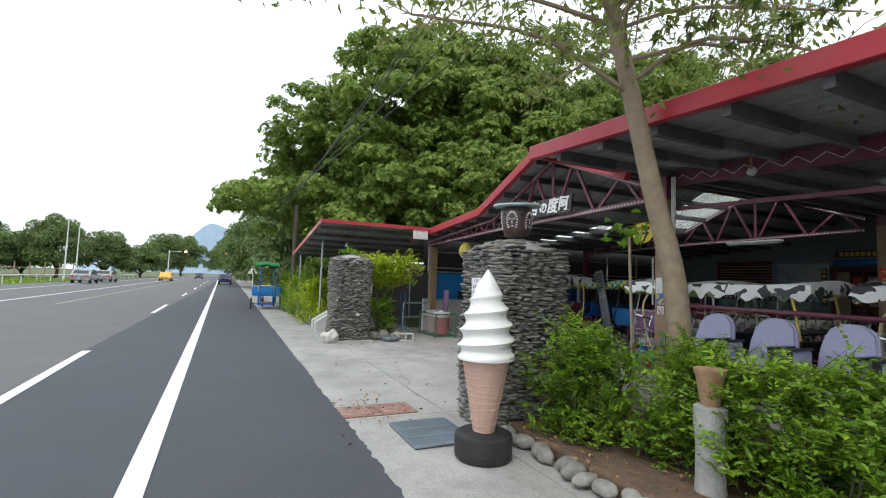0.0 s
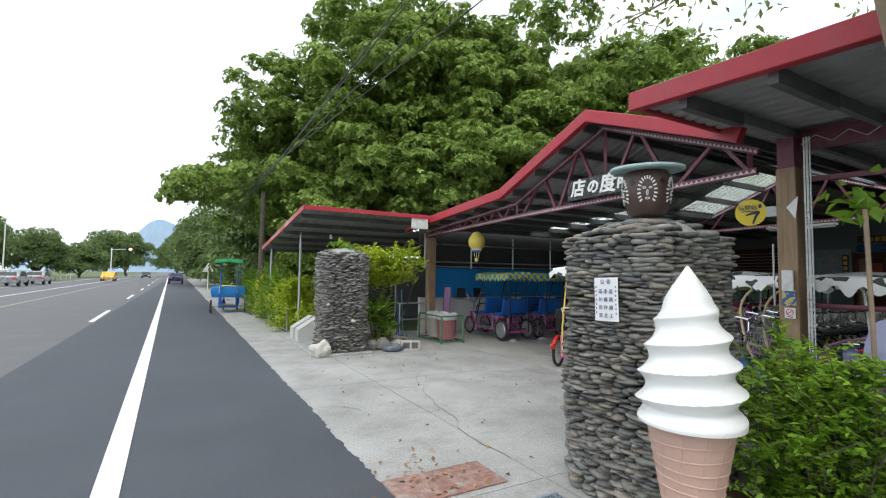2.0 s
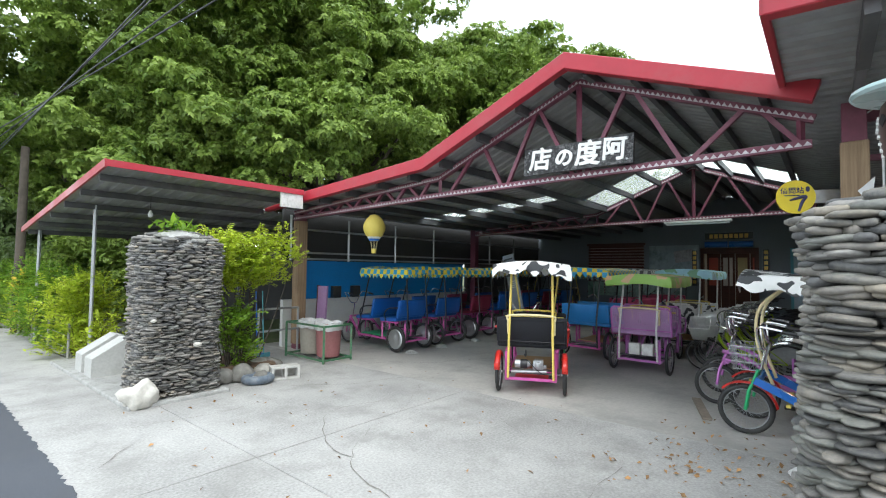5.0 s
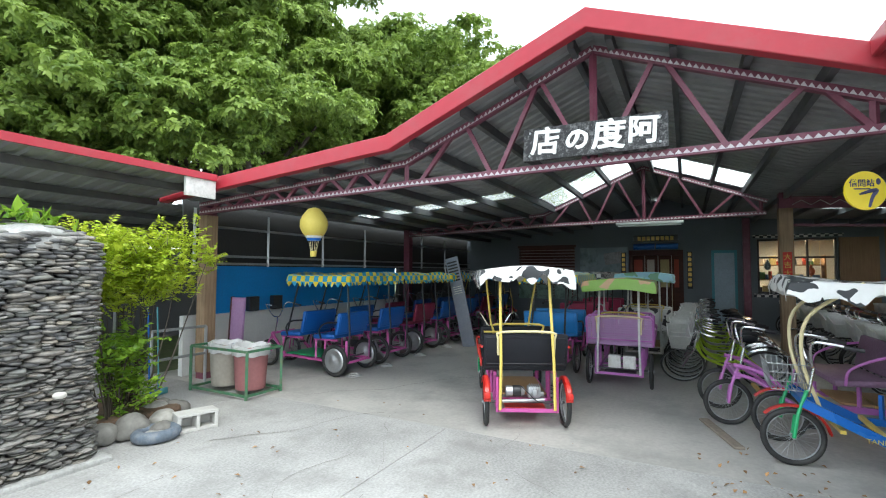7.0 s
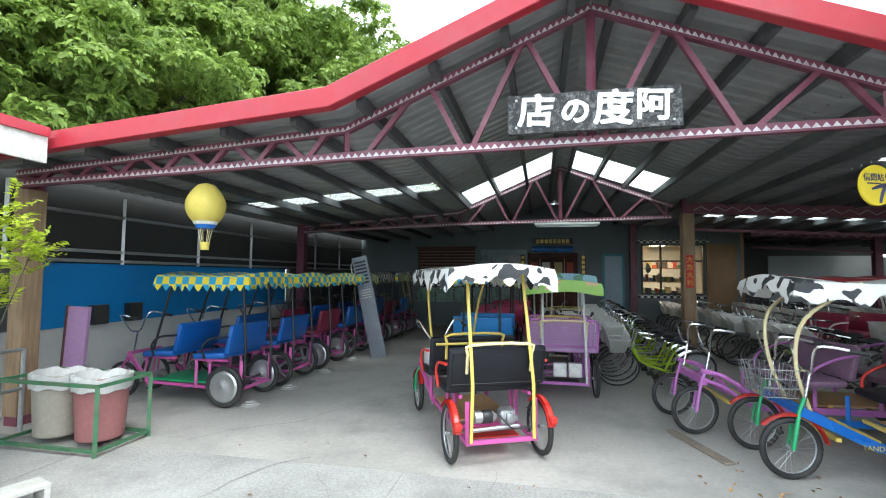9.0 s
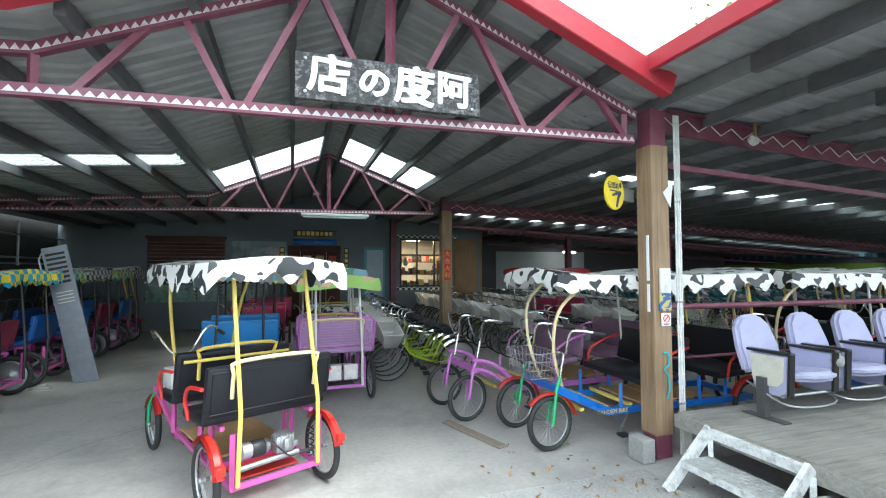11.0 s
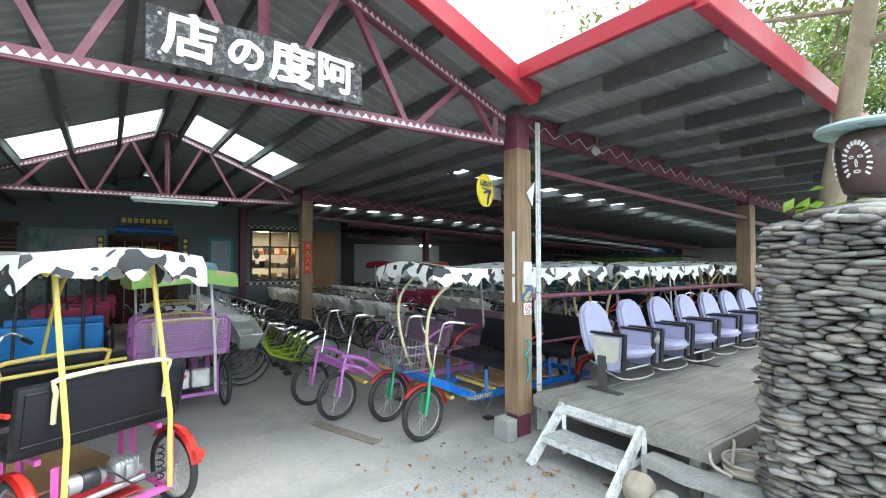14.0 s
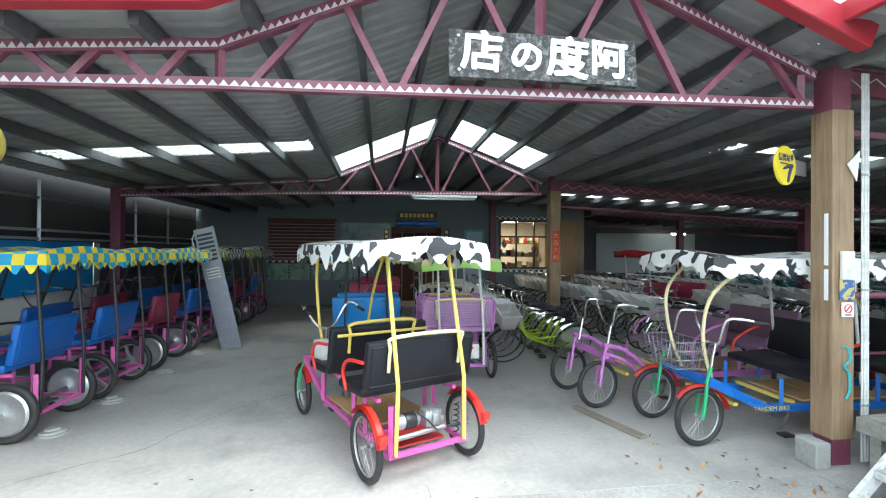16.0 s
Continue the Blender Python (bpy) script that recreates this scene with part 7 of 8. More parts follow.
arrow = thing("arrow_plate", "small white arrow plate on the post", "sign", pose(5.435, 4.550, 2.33))
part("plate", prism([(-0.05, 0.11), (0.06, 0.0), (-0.02, -0.13)], -0.004, 0.004, "x"), PAPER, arrow, smooth=False)
for dy, r in ((-0.022, 0.008), (-0.048, 0.011), (-0.074, 0.007)):
    cd = thing("conduit", "white plastic conduit running up the post", "pipe", pose(5.460, 4.470 + dy, 0.0), "conduits on the corner post")
    part("pipe", tube([(0, 0, 0.02), (0, 0, 3.05)], r), WHITEMETAL, cd)
    for z in (0.45, 1.35, 2.25):
        part("clamp", box((-r - 0.003, -r - 0.003, z), (r + 0.003, r + 0.003, z + 0.018), bevel=0.003), GALV, cd, smooth=False)
graf = thing("paint_scrawl", "turquoise paint marks on the wooden post", "paint mark", pose(5.438, 4.610, 0.72))
bm = tube(arc([(0.002, 0.03, 0.2), (0.002, -0.02, 0.19), (0.002, -0.03, 0.1), (0.002, 0.02, 0.05), (0.002, -0.02, 0.0), (0.002, -0.03, -0.12), (0.002, 0.0, -0.2)], 4), 0.008, seg=5)
part("stroke", bm, mat("turquoise_paint", (0.03, 0.42, 0.46), 0.6), graf, smooth=False)
cb = thing("concrete_footing", "small pale concrete block beside the post", "block", pose(5.500, 4.830, 0))
part("body", box((-0.09, -0.06, 0), (0.1, 0.07, 0.2), bevel=0.012), CEMENT, cb, smooth=False)
strips = thing("notice_strips", "narrow white notice strips on the post's edge", "notice", pose(5.500, 4.762, 1.5))
part("sheet", box((-0.05, -0.003, 0.05), (-0.02, 0.003, 0.45)), PAPER, strips, smooth=False)
part("sheet", box((-0.05, -0.003, -0.22), (-0.02, 0.003, 0.02)), PAPER, strips, smooth=False)

# eave lamp
lampo = thing("bracket_lamp", "small round white lamp under the eave beam", "lamp", pose(5.5, 3.4, 2.97))
part("arm", tube([(0, 0, 0.12), (0, 0, -0.02)], 0.016), mat("brass_arm", (0.4, 0.3, 0.12), 0.4, metal=0.7), lampo)
part("head", lathe([(0.02, -0.05), (0.05, -0.04), (0.055, 0.0), (0.03, 0.015)], 16, m=pose(0, 0, -0.04, 0, -70, 0)), WHITEMETAL, lampo)

# balloon lantern
BALLY = mat("yellow_balloon_paper", (0.62, 0.50, 0.10), 0.6, var=0.08)
ball = thing("balloon_lantern", "yellow toy hot-air balloon hanging from the truss", "lantern", pose(5.55, 10.73, 2.54))
prof = [(0.02, 0.0)] + [(0.24 * math.sin(math.pi * (0.12 + 0.62 * k / 12)) ** 0.9, -0.02 - 0.36 * k / 12) for k in range(13)] + [(0.09, -0.46)]
bm = bmesh.new()
seg = 32
R = []
for r, z in prof:
    R.append([bm.verts.new((r * (1 + 0.025 * abs(math.sin(a * 6))) * math.cos(a), r * (1 + 0.025 * abs(math.sin(a * 6))) * math.sin(a), z)) for a in [6.283185 * i / seg for i in range(seg)]])
for A, B in zip(R, R[1:]):
    for i in range(seg):
        bm.faces.new((A[i], B[i], B[(i + 1) % seg], A[(i + 1) % seg]))
part("envelope", bm, BALLY, ball)
for z, r, mm in ((-0.36, 0.175, REDPLASTIC), (-0.40, 0.145, WHITEMETAL), (-0.44, 0.115, BLUEPAINT)):
    part("band", lathe([(r + 0.012, z), (r - 0.008, z - 0.035)], 24), mm, ball)
for k in range(6):
    a = k * 1.047
    part("cord", tube([(0.09 * math.cos(a), 0.09 * math.sin(a), -0.46), (0.05 * math.cos(a), 0.05 * math.sin(a), -0.62)], 0.004, seg=4), CREAM, ball)
part("gondola", lathe([(0.05, -0.70), (0.062, -0.62), (0.058, -0.62)], 16), BALLY, ball)
ball.scale = (0.76, 0.76, 0.95)
part("hanger", tube([(0, 0, 0), (0, 0, 0.08)], 0.003, seg=4), BLACKPAINT, ball)

# waste bins in a green cage
cage = thing("bin_cage", "green steel frame holding two waste bins", "rack", pose(5.3, 11.9, 0))
x0, x1, y0, y1 = -0.26, 0.32, -0.54, 0.6
CAGEGREEN = mat("worn_green_steel", (0.05, 0.16, 0.08), 0.5, var=0.25, dirt=(0.2, 0.14, 0.09), dirt_amt=0.6, patch=8)
for x in (x0, x1):
    for y in (y0, y1):
        part("upright", bar((x, y, 0), (x, y, 0.62), 0.035, 0.035), CAGEGREEN, cage, smooth=False)
for z in (0.05, 0.62):
    for x in (x0, x1):
        part("rail", bar((x, y0, z), (x, y1, z), 0.03, 0.03), CAGEGREEN, cage, smooth=False)
    for y in (y0, y1):
        part("rail", bar((x0, y, z), (x1, y, z), 0.03, 0.03), CAGEGREEN, cage, smooth=False)
for y, c, lb in ((0.22, (0.34, 0.31, 0.26), "pale beige waste bin lined with a bag"), (-0.24, (0.32, 0.13, 0.13), "faded red waste bin lined with a bag")):
    bn = thing("waste_bin", lb, "bin", pose(5.34, 11.9 + y * 1.08, 0.065), "waste bins")
    bn.scale = (1.12, 1.12, 1.3)
    part("tub", lathe([(0.16, 0), (0.175, 0.01), (0.205, 0.42), (0.215, 0.43), (0.215, 0.45), (0.20, 0.45), (0.17, 0.05)], 24), mat("bin_plastic_%d" % int(100 * c[2]), c, 0.6, var=0.15), bn)
    bm = lathe([(0.222, 0.36), (0.225, 0.455), (0.19, 0.46), (0.185, 0.40)], 30)
    for v in bm.verts:
        v.co += Vector((0, 0, 0.03 * noise.noise(v.co * 14)))
    part("liner", bm, mat("clear_bag_%d" % int(100 * c[2]), (0.55, 0.55, 0.55), 0.25, var=0.15), bn, "crumpled clear plastic bag")

# purple board leaning by the left post, brooms, railing
pb = thing("leaning_board", "mauve advertising board leaning by the post", "board", pose(5.95, 12.75, 0.0, 0, 0, 0))
part("panel", prism([(-0.14, 0.05), (0.14, 0.05), (0.06, 1.25), (-0.22, 1.25)], -0.02, 0.02, "x"), mat("mauve_print", (0.34, 0.20, 0.36), 0.5, var=0.15), pb, smooth=False)
part("frame", bar((0, 0.16, 0.03), (0, 0.075, 1.26), 0.05, 0.03), DARKWOOD, pb, smooth=False)
rail = thing("corner_railing", "grey steel railing at the planter's corner", "rail", pose(4.6, 12.7, 0))
for x in (0, 0.8):
    part("post", tube([(x, 0, 0), (x, 0, 0.85)], 0.022), GALV, rail)
for z in (0.45, 0.85):
    part("rail", tube([(0, 0, z), (0.8, 0, z)], 0.02), GALV, rail)
for k, c in enumerate((BLUEPAINT, TEAL)):
    br = thing("broom", "long-handled broom leaning on the railing", "broom", pose(4.55 + 0.12 * k, 12.62, 0, 4, -5, 0), "brooms")
    part("handle", tube([(0, 0, 0.05), (0, 0, 1.2)], 0.011), c, br)
    part("head", box((-0.12, -0.02, 0.0), (0.12, 0.02, 0.08), bevel=0.01), c, br)

for x in (6.75, 7.3):
    sp = thing("loudspeaker", "small black loudspeaker on the low wall", "speaker", pose(x, 13.3, 0.95), "loudspeakers on the wall")
    part("case", box((-0.11, -0.05, 0), (0.11, 0.06, 0.26), bevel=0.01), BLACKPAINT, sp, smooth=False)
    part("grille", box((-0.09, -0.056, 0.02), (0.09, -0.05, 0.24)), MESH_DARK, sp, smooth=False)

# tilted grey lounger board
lb = thing("lounger_board", "grey folding lounger board standing tilted on end", "board", pose(10.36, 10.6, 0.0, 0, 0, 0))
GREYBOARD = mat("grey_plastic_board", (0.23, 0.25, 0.30), 0.5, var=0.12, dirt=(0.35, 0.36, 0.38), dirt_amt=0.4, patch=5)
bm = box((-0.02, -0.16, 0), (0.02, 0.16, 2.05), bevel=0.012, m=Matrix.Rotation(radians(-13), 4, "X") @ Matrix.Rotation(radians(0), 4, "Z"))
part("panel", bm, GREYBOARD, lb)
m = Matrix.Rotation(radians(-13), 4, "X")
for k in range(7):
    part("slot", box((-0.03, -0.12, 1.50 + 0.07 * k), (-0.02, 0.12, 1.535 + 0.07 * k), m=m), BLACKPAINT, lb, smooth=False)
bm = bmesh.new()
for k in range(4):
    box((-0.024, -0.11, 1.36 - 0.05 * k), (-0.0205, 0.10, 1.375 - 0.05 * k), bm, m=m)
part("print_bar", bm, IVORY, lb, smooth=False)
pts = [m @ Vector((-0.03, y, z)) for y, z in ((0.15, 1.55), (0.2, 1.62), (0.2, 1.9), (0.15, 1.98))]
part("arm", tube(pts, 0.012), GALV, lb)

# wheel chocks: flat steel discs on the floor
for x in (6.85, 7.75, 8.95, 10.1, 11.4):
    st = thing("parking_base", "flat grey cement disc on the floor", "base", pose(x, 11.05, 0), "cement discs along the aisle")
    part("disc", lathe([(0.13, 0), (0.13, 0.015), (0.10, 0.02), (0.095, 0.035), (0.06, 0.04), (0.055, 0.055), (0.02, 0.057)], 24), CEMENT, st)
plank = thing("timber_plank", "old brown plank lying on the floor", "plank", pose(6.55, 6.0, 0, 0, 0, -72))
part("board", box((-0.05, -0.45, 0), (0.05, 0.45, 0.025), bevel=0.008), mat("dirty_plank", (0.24, 0.20, 0.16), 0.9, var=0.3), plank, smooth=False)

# ---- platform with steps and seats ----
deck = thing("platform", "weathered grey wooden platform with plank deck", "platform", kind="structure")
PX0, PX1, PY0, PY1, PZ = 3.80, 5.36, -12.0, 4.585, 0.43
for k in range(11):
    x = PX0 + (PX1 - PX0) * k / 11
    w = (PX1 - PX0) / 11
    for y0, y1 in ((PY0, -4.0), (-4.0, 0.9 + 0.35 * (k % 2)), (0.9 + 0.35 * (k % 2), PY1)):
        part("plank", box((x + 0.003, y0 + 0.003, PZ - 0.035), (x + w - 0.003, y1 - 0.003, PZ - 0.002 * (k % 3)), bevel=0.003), GREYWOOD, deck, smooth=False)
for y in (4.53, 2.5, 0.5, -1.5, -4, -6.5, -9):
    part("joist", box((PX0, y - 0.04, PZ - 0.14), (PX1, y + 0.04, PZ - 0.036)), GREYWOOD, deck, smooth=False)
    for x in (PX0 + 0.1, PX1 - 0.1):
        part("leg", box((x - 0.04, y - 0.04, 0), (x + 0.04, y + 0.04, PZ - 0.14)), GREYWOOD, deck, smooth=False)
part("edge_board", box((PX0 - 0.03, PY0, PZ - 0.13), (PX0, PY1, PZ - 0.01)), GREYWOOD, deck, smooth=False)
part("end_board", box((PX0 - 0.03, PY1, PZ - 0.12), (PX1, PY1 + 0.03, PZ - 0.012)), GREYWOOD, deck, smooth=False)
st = thing("platform_steps", "worn white-painted steps with a checker plate tread", "steps", pose(-0.07, -0.04, 0))
WORNWHITE = mat("chipped_white_paint", (0.70, 0.71, 0.70), 0.55, var=0.15, grain=30, patch=9, bump=0.3, dirt=(0.26, 0.28, 0.28), dirt_amt=0.9)
TREAD = mat("worn_tread_plate", (0.46, 0.47, 0.46), 0.5, metal=0.3, var=0.35, grain=40, patch=8, bump=0.4, dirt=(0.25, 0.25, 0.24), dirt_amt=0.7)
for x in (5.06, 4.32):
    part("stringer", bar((x, 5.10, 0.0), (x, 4.67, 0.41), 0.035, 0.085, up=(0, 1, 0.6)), WORNWHITE, st, smooth=False)
    part("leg", bar((x - 0.02, 4.69, 0.0), (x - 0.02, 4.69, 0.36), 0.03, 0.035), WORNWHITE, st, smooth=False)
    part("bearer", bar((x, 4.95, 0.185), (x, 4.69, 0.185), 0.03, 0.03), WORNWHITE, st, smooth=False)
part("top_bar", box((4.34, 4.655, 0.345), (5.04, 4.70, 0.415), bevel=0.005), WORNWHITE, st, smooth=False)
tread = part("tread", box((4.34, 4.70, 0.20), (5.04, 4.97, 0.215), bevel=0.003), TREAD, st, smooth=False)
part("tread_lip", box((4.34, 4.97, 0.165), (5.04, 4.975, 0.214)), WORNWHITE, tread, smooth=False)
bm = bmesh.new()
for i in range(17):
    for j in range(6):
        box((-0.014, -0.0035, 0), (0.014, 0.0035, 0.003), bm, m=pose(4.36 + 0.041 * i, 4.725 + 0.043 * j, 0.215, 0, 0, 45 if (i + j) % 2 else -45))
part("checker_ridge", bm, TREAD, tread, smooth=False)["kind"] = "stuff"
hr = thing("platform_rail", "maroon steel rail behind the platform seats", "rail", kind="structure")
part("rail", tube([(5.72, 4.55, 1.29), (5.72, -1.0, 1.27), (5.72, -7, 1.25)], 0.028), PURPLE, hr)
part("lower_rail", tube([(5.72, 4.55, 0.80), (5.72, -7, 0.78)], 0.015), PURPLE, hr)

seat0 = thing("theatre_seat", "lavender upholstered theatre seat with ivory side panel", "seat", pose(5.0, 3.72, PZ), "row of theatre seats")
BACKP = [(-0.25, 0.0), (0.25, 0.0), (0.255, 0.25), (0.22, 0.47), (0.13, 0.57), (0, 0.59), (-0.13, 0.57), (-0.22, 0.47), (-0.255, 0.25)]
bm = prism(BACKP, -0.045, 0.045, "x")
bmesh.ops.bevel(bm, geom=bm.edges[:], offset=0.03, segments=3, affect="EDGES")
bmesh.ops.transform(bm, matrix=pose(0.27, 0, 0.36, 0, 17, 0), verts=bm.verts)
part("backrest", bm, LAVENDER, seat0)
SEATP = [(0.22, -0.225), (0.22, 0.225), (-0.12, 0.24), (-0.25, 0.21), (-0.32, 0.12), (-0.335, 0.0), (-0.32, -0.12), (-0.25, -0.21), (-0.12, -0.24)]
bm = prism(SEATP, -0.045, 0.045, "z")
bmesh.ops.bevel(bm, geom=bm.edges[:], offset=0.032, segments=3, affect="EDGES")
bmesh.ops.transform(bm, matrix=pose(0, 0, 0.40, 0, 5, 0), verts=bm.verts)
part("seat", bm, LAVENDER, seat0)
for s in (-1, 1):
    bm = prism([(-0.20, 0.60), (0.17, 0.60), (0.14, 0.27), (0.08, 0.22), (-0.15, 0.22), (-0.19, 0.28)], s * 0.27 - 0.028, s * 0.27 + 0.028, "y")
    bmesh.ops.bevel(bm, geom=bm.edges[:], offset=0.012, segments=2, affect="EDGES")
    sp = part("side_panel", bm, LAVENDER, seat0)
    part("panel_edge", bar((-0.215, s * 0.27, 0.62), (-0.195, s * 0.27, 0.24), 0.06, 0.022), BLACKPAINT, sp, smooth=False)
    if s > 0:
        bm = prism([(-0.17, 0.59), (0.16, 0.585), (0.13, 0.34), (0.08, 0.30), (-0.11, 0.31), (-0.16, 0.36)], s * 0.30, s * 0.312, "y")
        bmesh.ops.bevel(bm, geom=bm.edges[:], offset=0.004, segments=1, affect="EDGES")
        part("ivory_panel", bm, IVORY, sp, "ivory plastic panel", smooth=False)
    part("armrest", box((-0.23, s * 0.27 - 0.035, 0.605), (0.2, s * 0.27 + 0.035, 0.635), bevel=0.012), BLACKPAINT, seat0)
part("under_rail", tube([(-0.16, -0.33, 0.24), (-0.16, 0.33, 0.24)], 0.014, tube(arc([(0.2, -0.3, 0.3), (-0.2, -0.28, 0.16), (-0.2, 0.28, 0.16), (0.2, 0.3, 0.3)], 5), 0.009)), GALV, seat0)
seat0.scale = (0.88, 0.94, 0.87)
for k, y in enumerate((3.06, 2.40, 1.75, 1.10, 0.45, -0.2, -0.85)):
    copy_thing(seat0, pose(5.0 + 0.012 * k, y, PZ))
for y in (4.02, 2.08, 0.15, -1.12):
    leg = thing("seat_leg", "dark steel leg carrying the theatre seats", "leg", pose(5.02, y, PZ), "legs of the seat row")
    part("column", box((-0.035, -0.03, 0), (0.035, 0.03, 0.33)), DARKSTEEL, leg, smooth=False)
    part("foot", box((-0.2, -0.04, 0), (0.16, 0.04, 0.012)), DARKSTEEL, leg, smooth=False)
cat_pot = thing("small_stone_figure", "small grey stone figure resting on a seat", "ornament", pose(4.85, 3.42, 0.88))
part("body", boulder(5, 0.06, 0.07, 0.07), CEMENT, cat_pot)

# boulders under the platform end and coiled hose
rs = random.Random(14)
for k, (x, y, s) in enumerate(((4.13, 4.84, 0.125), (3.93, 4.86, 0.10), (3.78, 4.85, 0.075), (3.66, 4.87, 0.09), (3.52, 4.86, 0.10), (3.40, 4.93, 0.09), (3.85, 4.80, 0.06), (3.58, 4.94, 0.055), (3.30, 5.02, 0.10), (4.02, 4.95, 0.05), (3.72, 4.97, 0.05))):
    b = obj("bed_stone", boulder(70 + k, s, s * 0.8, s * 0.95), TANROCK if k == 0 else WHITEROCK if k == 2 else ROCK, None, True)
    b.matrix_basis = pose(x, y + 0.035, s * 0.68)
    tagged(b, "pale tan boulder at the platform's foot" if k == 0 else "white stone set under the cement ledge" if k == 2 else "rounded grey stone at the platform's foot", "stone", "boulders at the platform end")


def rough_slab(lo, hi, cut=10, amp=0.03):
    """A slab of hand-laid cement with an uneven skin."""
    bm = box(lo, hi)
    bmesh.ops.subdivide_edges(bm, edges=bm.edges[:], cuts=cut, use_grid_fill=True)
    for v in bm.verts:
        v.co += Vector((noise.noise(v.co * 5), noise.noise(v.co * 5 + Vector((7, 0, 0))), noise.noise(v.co * 4 + Vector((0, 9, 0))))) * amp
    return bm


setting("bed_cap", rough_slab((3.40, 4.0, 0.0), (3.79, 4.72, 0.26)), CEMENT, "rough cement ledge beside the platform", "ledge", True)
setting("bed_ledge", rough_slab((3.36, 4.63, 0.20), (4.16, 4.80, 0.275), 12, 0.022), CEMENT, "cracked cement ledge over stones at the platform's end", "ledge", True)
HOSE = mat("pale_hose_rubber", (0.50, 0.46, 0.38), 0.5, var=0.12)
hose = thing("garden_hose", "pale coiled garden hose on the ledge", "hose", pose(3.60, 4.42, 0.28))
pts = []
for k in range(110):
    a = k * 0.30
    pts.append((0.15 * math.cos(a) * (1 + 0.08 * math.sin(k * 0.37)), 0.19 * math.sin(a) * (1 + 0.1 * math.cos(k * 0.23)), 0.012 + 0.0006 * k))
pts += arc([pts[-1], (0.17, -0.13, 0.12), (0.2, 0.1, 0.13), (0.14, 0.26, 0.07), (0.02, 0.25, 0.02)], 5)[1:]
part("tube", tube(pts, 0.011, seg=6), HOSE, hose)

# ---- back wall of the hall ----
WARM = lamp_mat("warm_ceiling_lamp", (1.0, 0.72, 0.42), 9.0)
sl = thing("shop_lamp", "warm ceiling lamp inside the shop", "lamp", pose(18.2, 3.6, 2.74))
part("shade", lathe([(0.22, -0.03), (0.25, 0.0), (0.25, 0.008)], 20), WARM, sl)
al = new("shop_light", bpy.data.lights.new("shop_light", "AREA"))
al.data.energy, al.data.color, al.data.size = 26, (1.0, 0.74, 0.45), 0.5
al.matrix_world = look((18.2, 3.6, 2.68), (18.2, 3.6, 0))
win = thing("window_1", "brown-framed shop window with warm light inside", "window", pose(16.5, 3.625, 1.1), kind="structure")
for z0, z1 in ((0.0, 0.05), (0.98, 1.03), (1.47, 1.52)):
    part("frame_bar", box((-0.03, -0.875, z0), (0.06, 0.875, z1)), BLACKPAINT, win, smooth=False)
for y in (-0.875, -0.28, 0.30, 0.83):
    part("frame_bar", box((-0.031, y, 0.0), (0.06, y + 0.045, 1.52)), BLACKPAINT, win, smooth=False)
gl = part("pane", box((0.0, -0.86, 0.02), (0.008, 0.86, 1.5)), glass_mat("window_glass"), win, smooth=False)
gl.visible_shadow = False
for k, (y, z, c) in enumerate(((3.2, 1.75, (0.5, 0.12, 0.06)), (3.9, 1.6, (0.4, 0.3, 0.2)), (4.2, 1.9, (0.2, 0.25, 0.3)), (3.0, 1.4, (0.5, 0.4, 0.3)))):
    g = thing("hanging_souvenir", "small souvenir hanging inside the shop window", "souvenir", pose(17.0, y, z), "souvenirs in the window")
    part("body", lathe([(0.01, -0.15), (0.07, -0.1), (0.09, 0.0), (0.04, 0.1), (0.01, 0.16)], 14), mat("souvenir_%d" % k, c, 0.5), g)
    part("cord", tube([(0, 0, 0.16), (0, 0, 2.74 - z)], 0.004, seg=4), CREAM, g)
rs = random.Random(33)
shelf = thing("shop_shelf", "wooden shelf of goods inside the shop window", "shelf", pose(18.3, 3.6, 0))
for z in (1.0, 1.45, 1.9):
    part("board", box((-0.2, -0.95, z), (0.2, 0.95, z + 0.03)), PLYWOOD, shelf, smooth=False)
for y in (-0.95, 0.95):
    part("side", box((-0.2, y - 0.02, 0), (0.2, y + 0.02, 2.2)), PLYWOOD, shelf, smooth=False)
GOODS = [mat("goods_%d" % k, c, 0.5) for k, c in enumerate(((0.45, 0.08, 0.05), (0.1, 0.2, 0.35), (0.5, 0.42, 0.2), (0.12, 0.25, 0.1), (0.6, 0.55, 0.5), (0.08, 0.06, 0.05)))]
for z in (1.03, 1.48, 1.93):
    y = -0.85
    while y < 0.8:
        w, h = rs.uniform(0.08, 0.2), rs.uniform(0.1, 0.28)
        g = thing("packaged_goods", "small box of goods on the shop shelf", "box", pose(18.3, 3.6 + y + w / 2, z), "goods on the shop shelf")
        part("carton", box((-0.1, -w / 2 + 0.01, 0), (0.1, w / 2 - 0.01, h), bevel=0.006), GOODS[rs.randrange(6)], g, smooth=False)
        y += w
# added partition that hides the lit tan wall so the doorway stays dark
scr = thing("folding_screen", "added dark red partition that keeps the entrance dark", "screen", pose(17.6, 7.1, 0))
for k in range(4):
    part("panel", box((-0.02, -0.8 + 0.4 * k, 0), (0.02, -0.42 + 0.4 * k, 2.3)), DARKWOOD, scr, smooth=False)
    part("inset", box((-0.03, -0.74 + 0.4 * k, 1.2), (-0.02, -0.48 + 0.4 * k, 2.1)), GOODS[(k * 2) % 6], scr, smooth=False)
bd = setting("window_board", box((16.44, 1.9, 0.0), (16.5, 2.7, 2.62)), PLYWOOD, "plywood panel beside the shop window", "wall panel")
FILM = checker_mat("film_strip", (0.65, 0.65, 0.62), (0.02, 0.03, 0.04), 11)
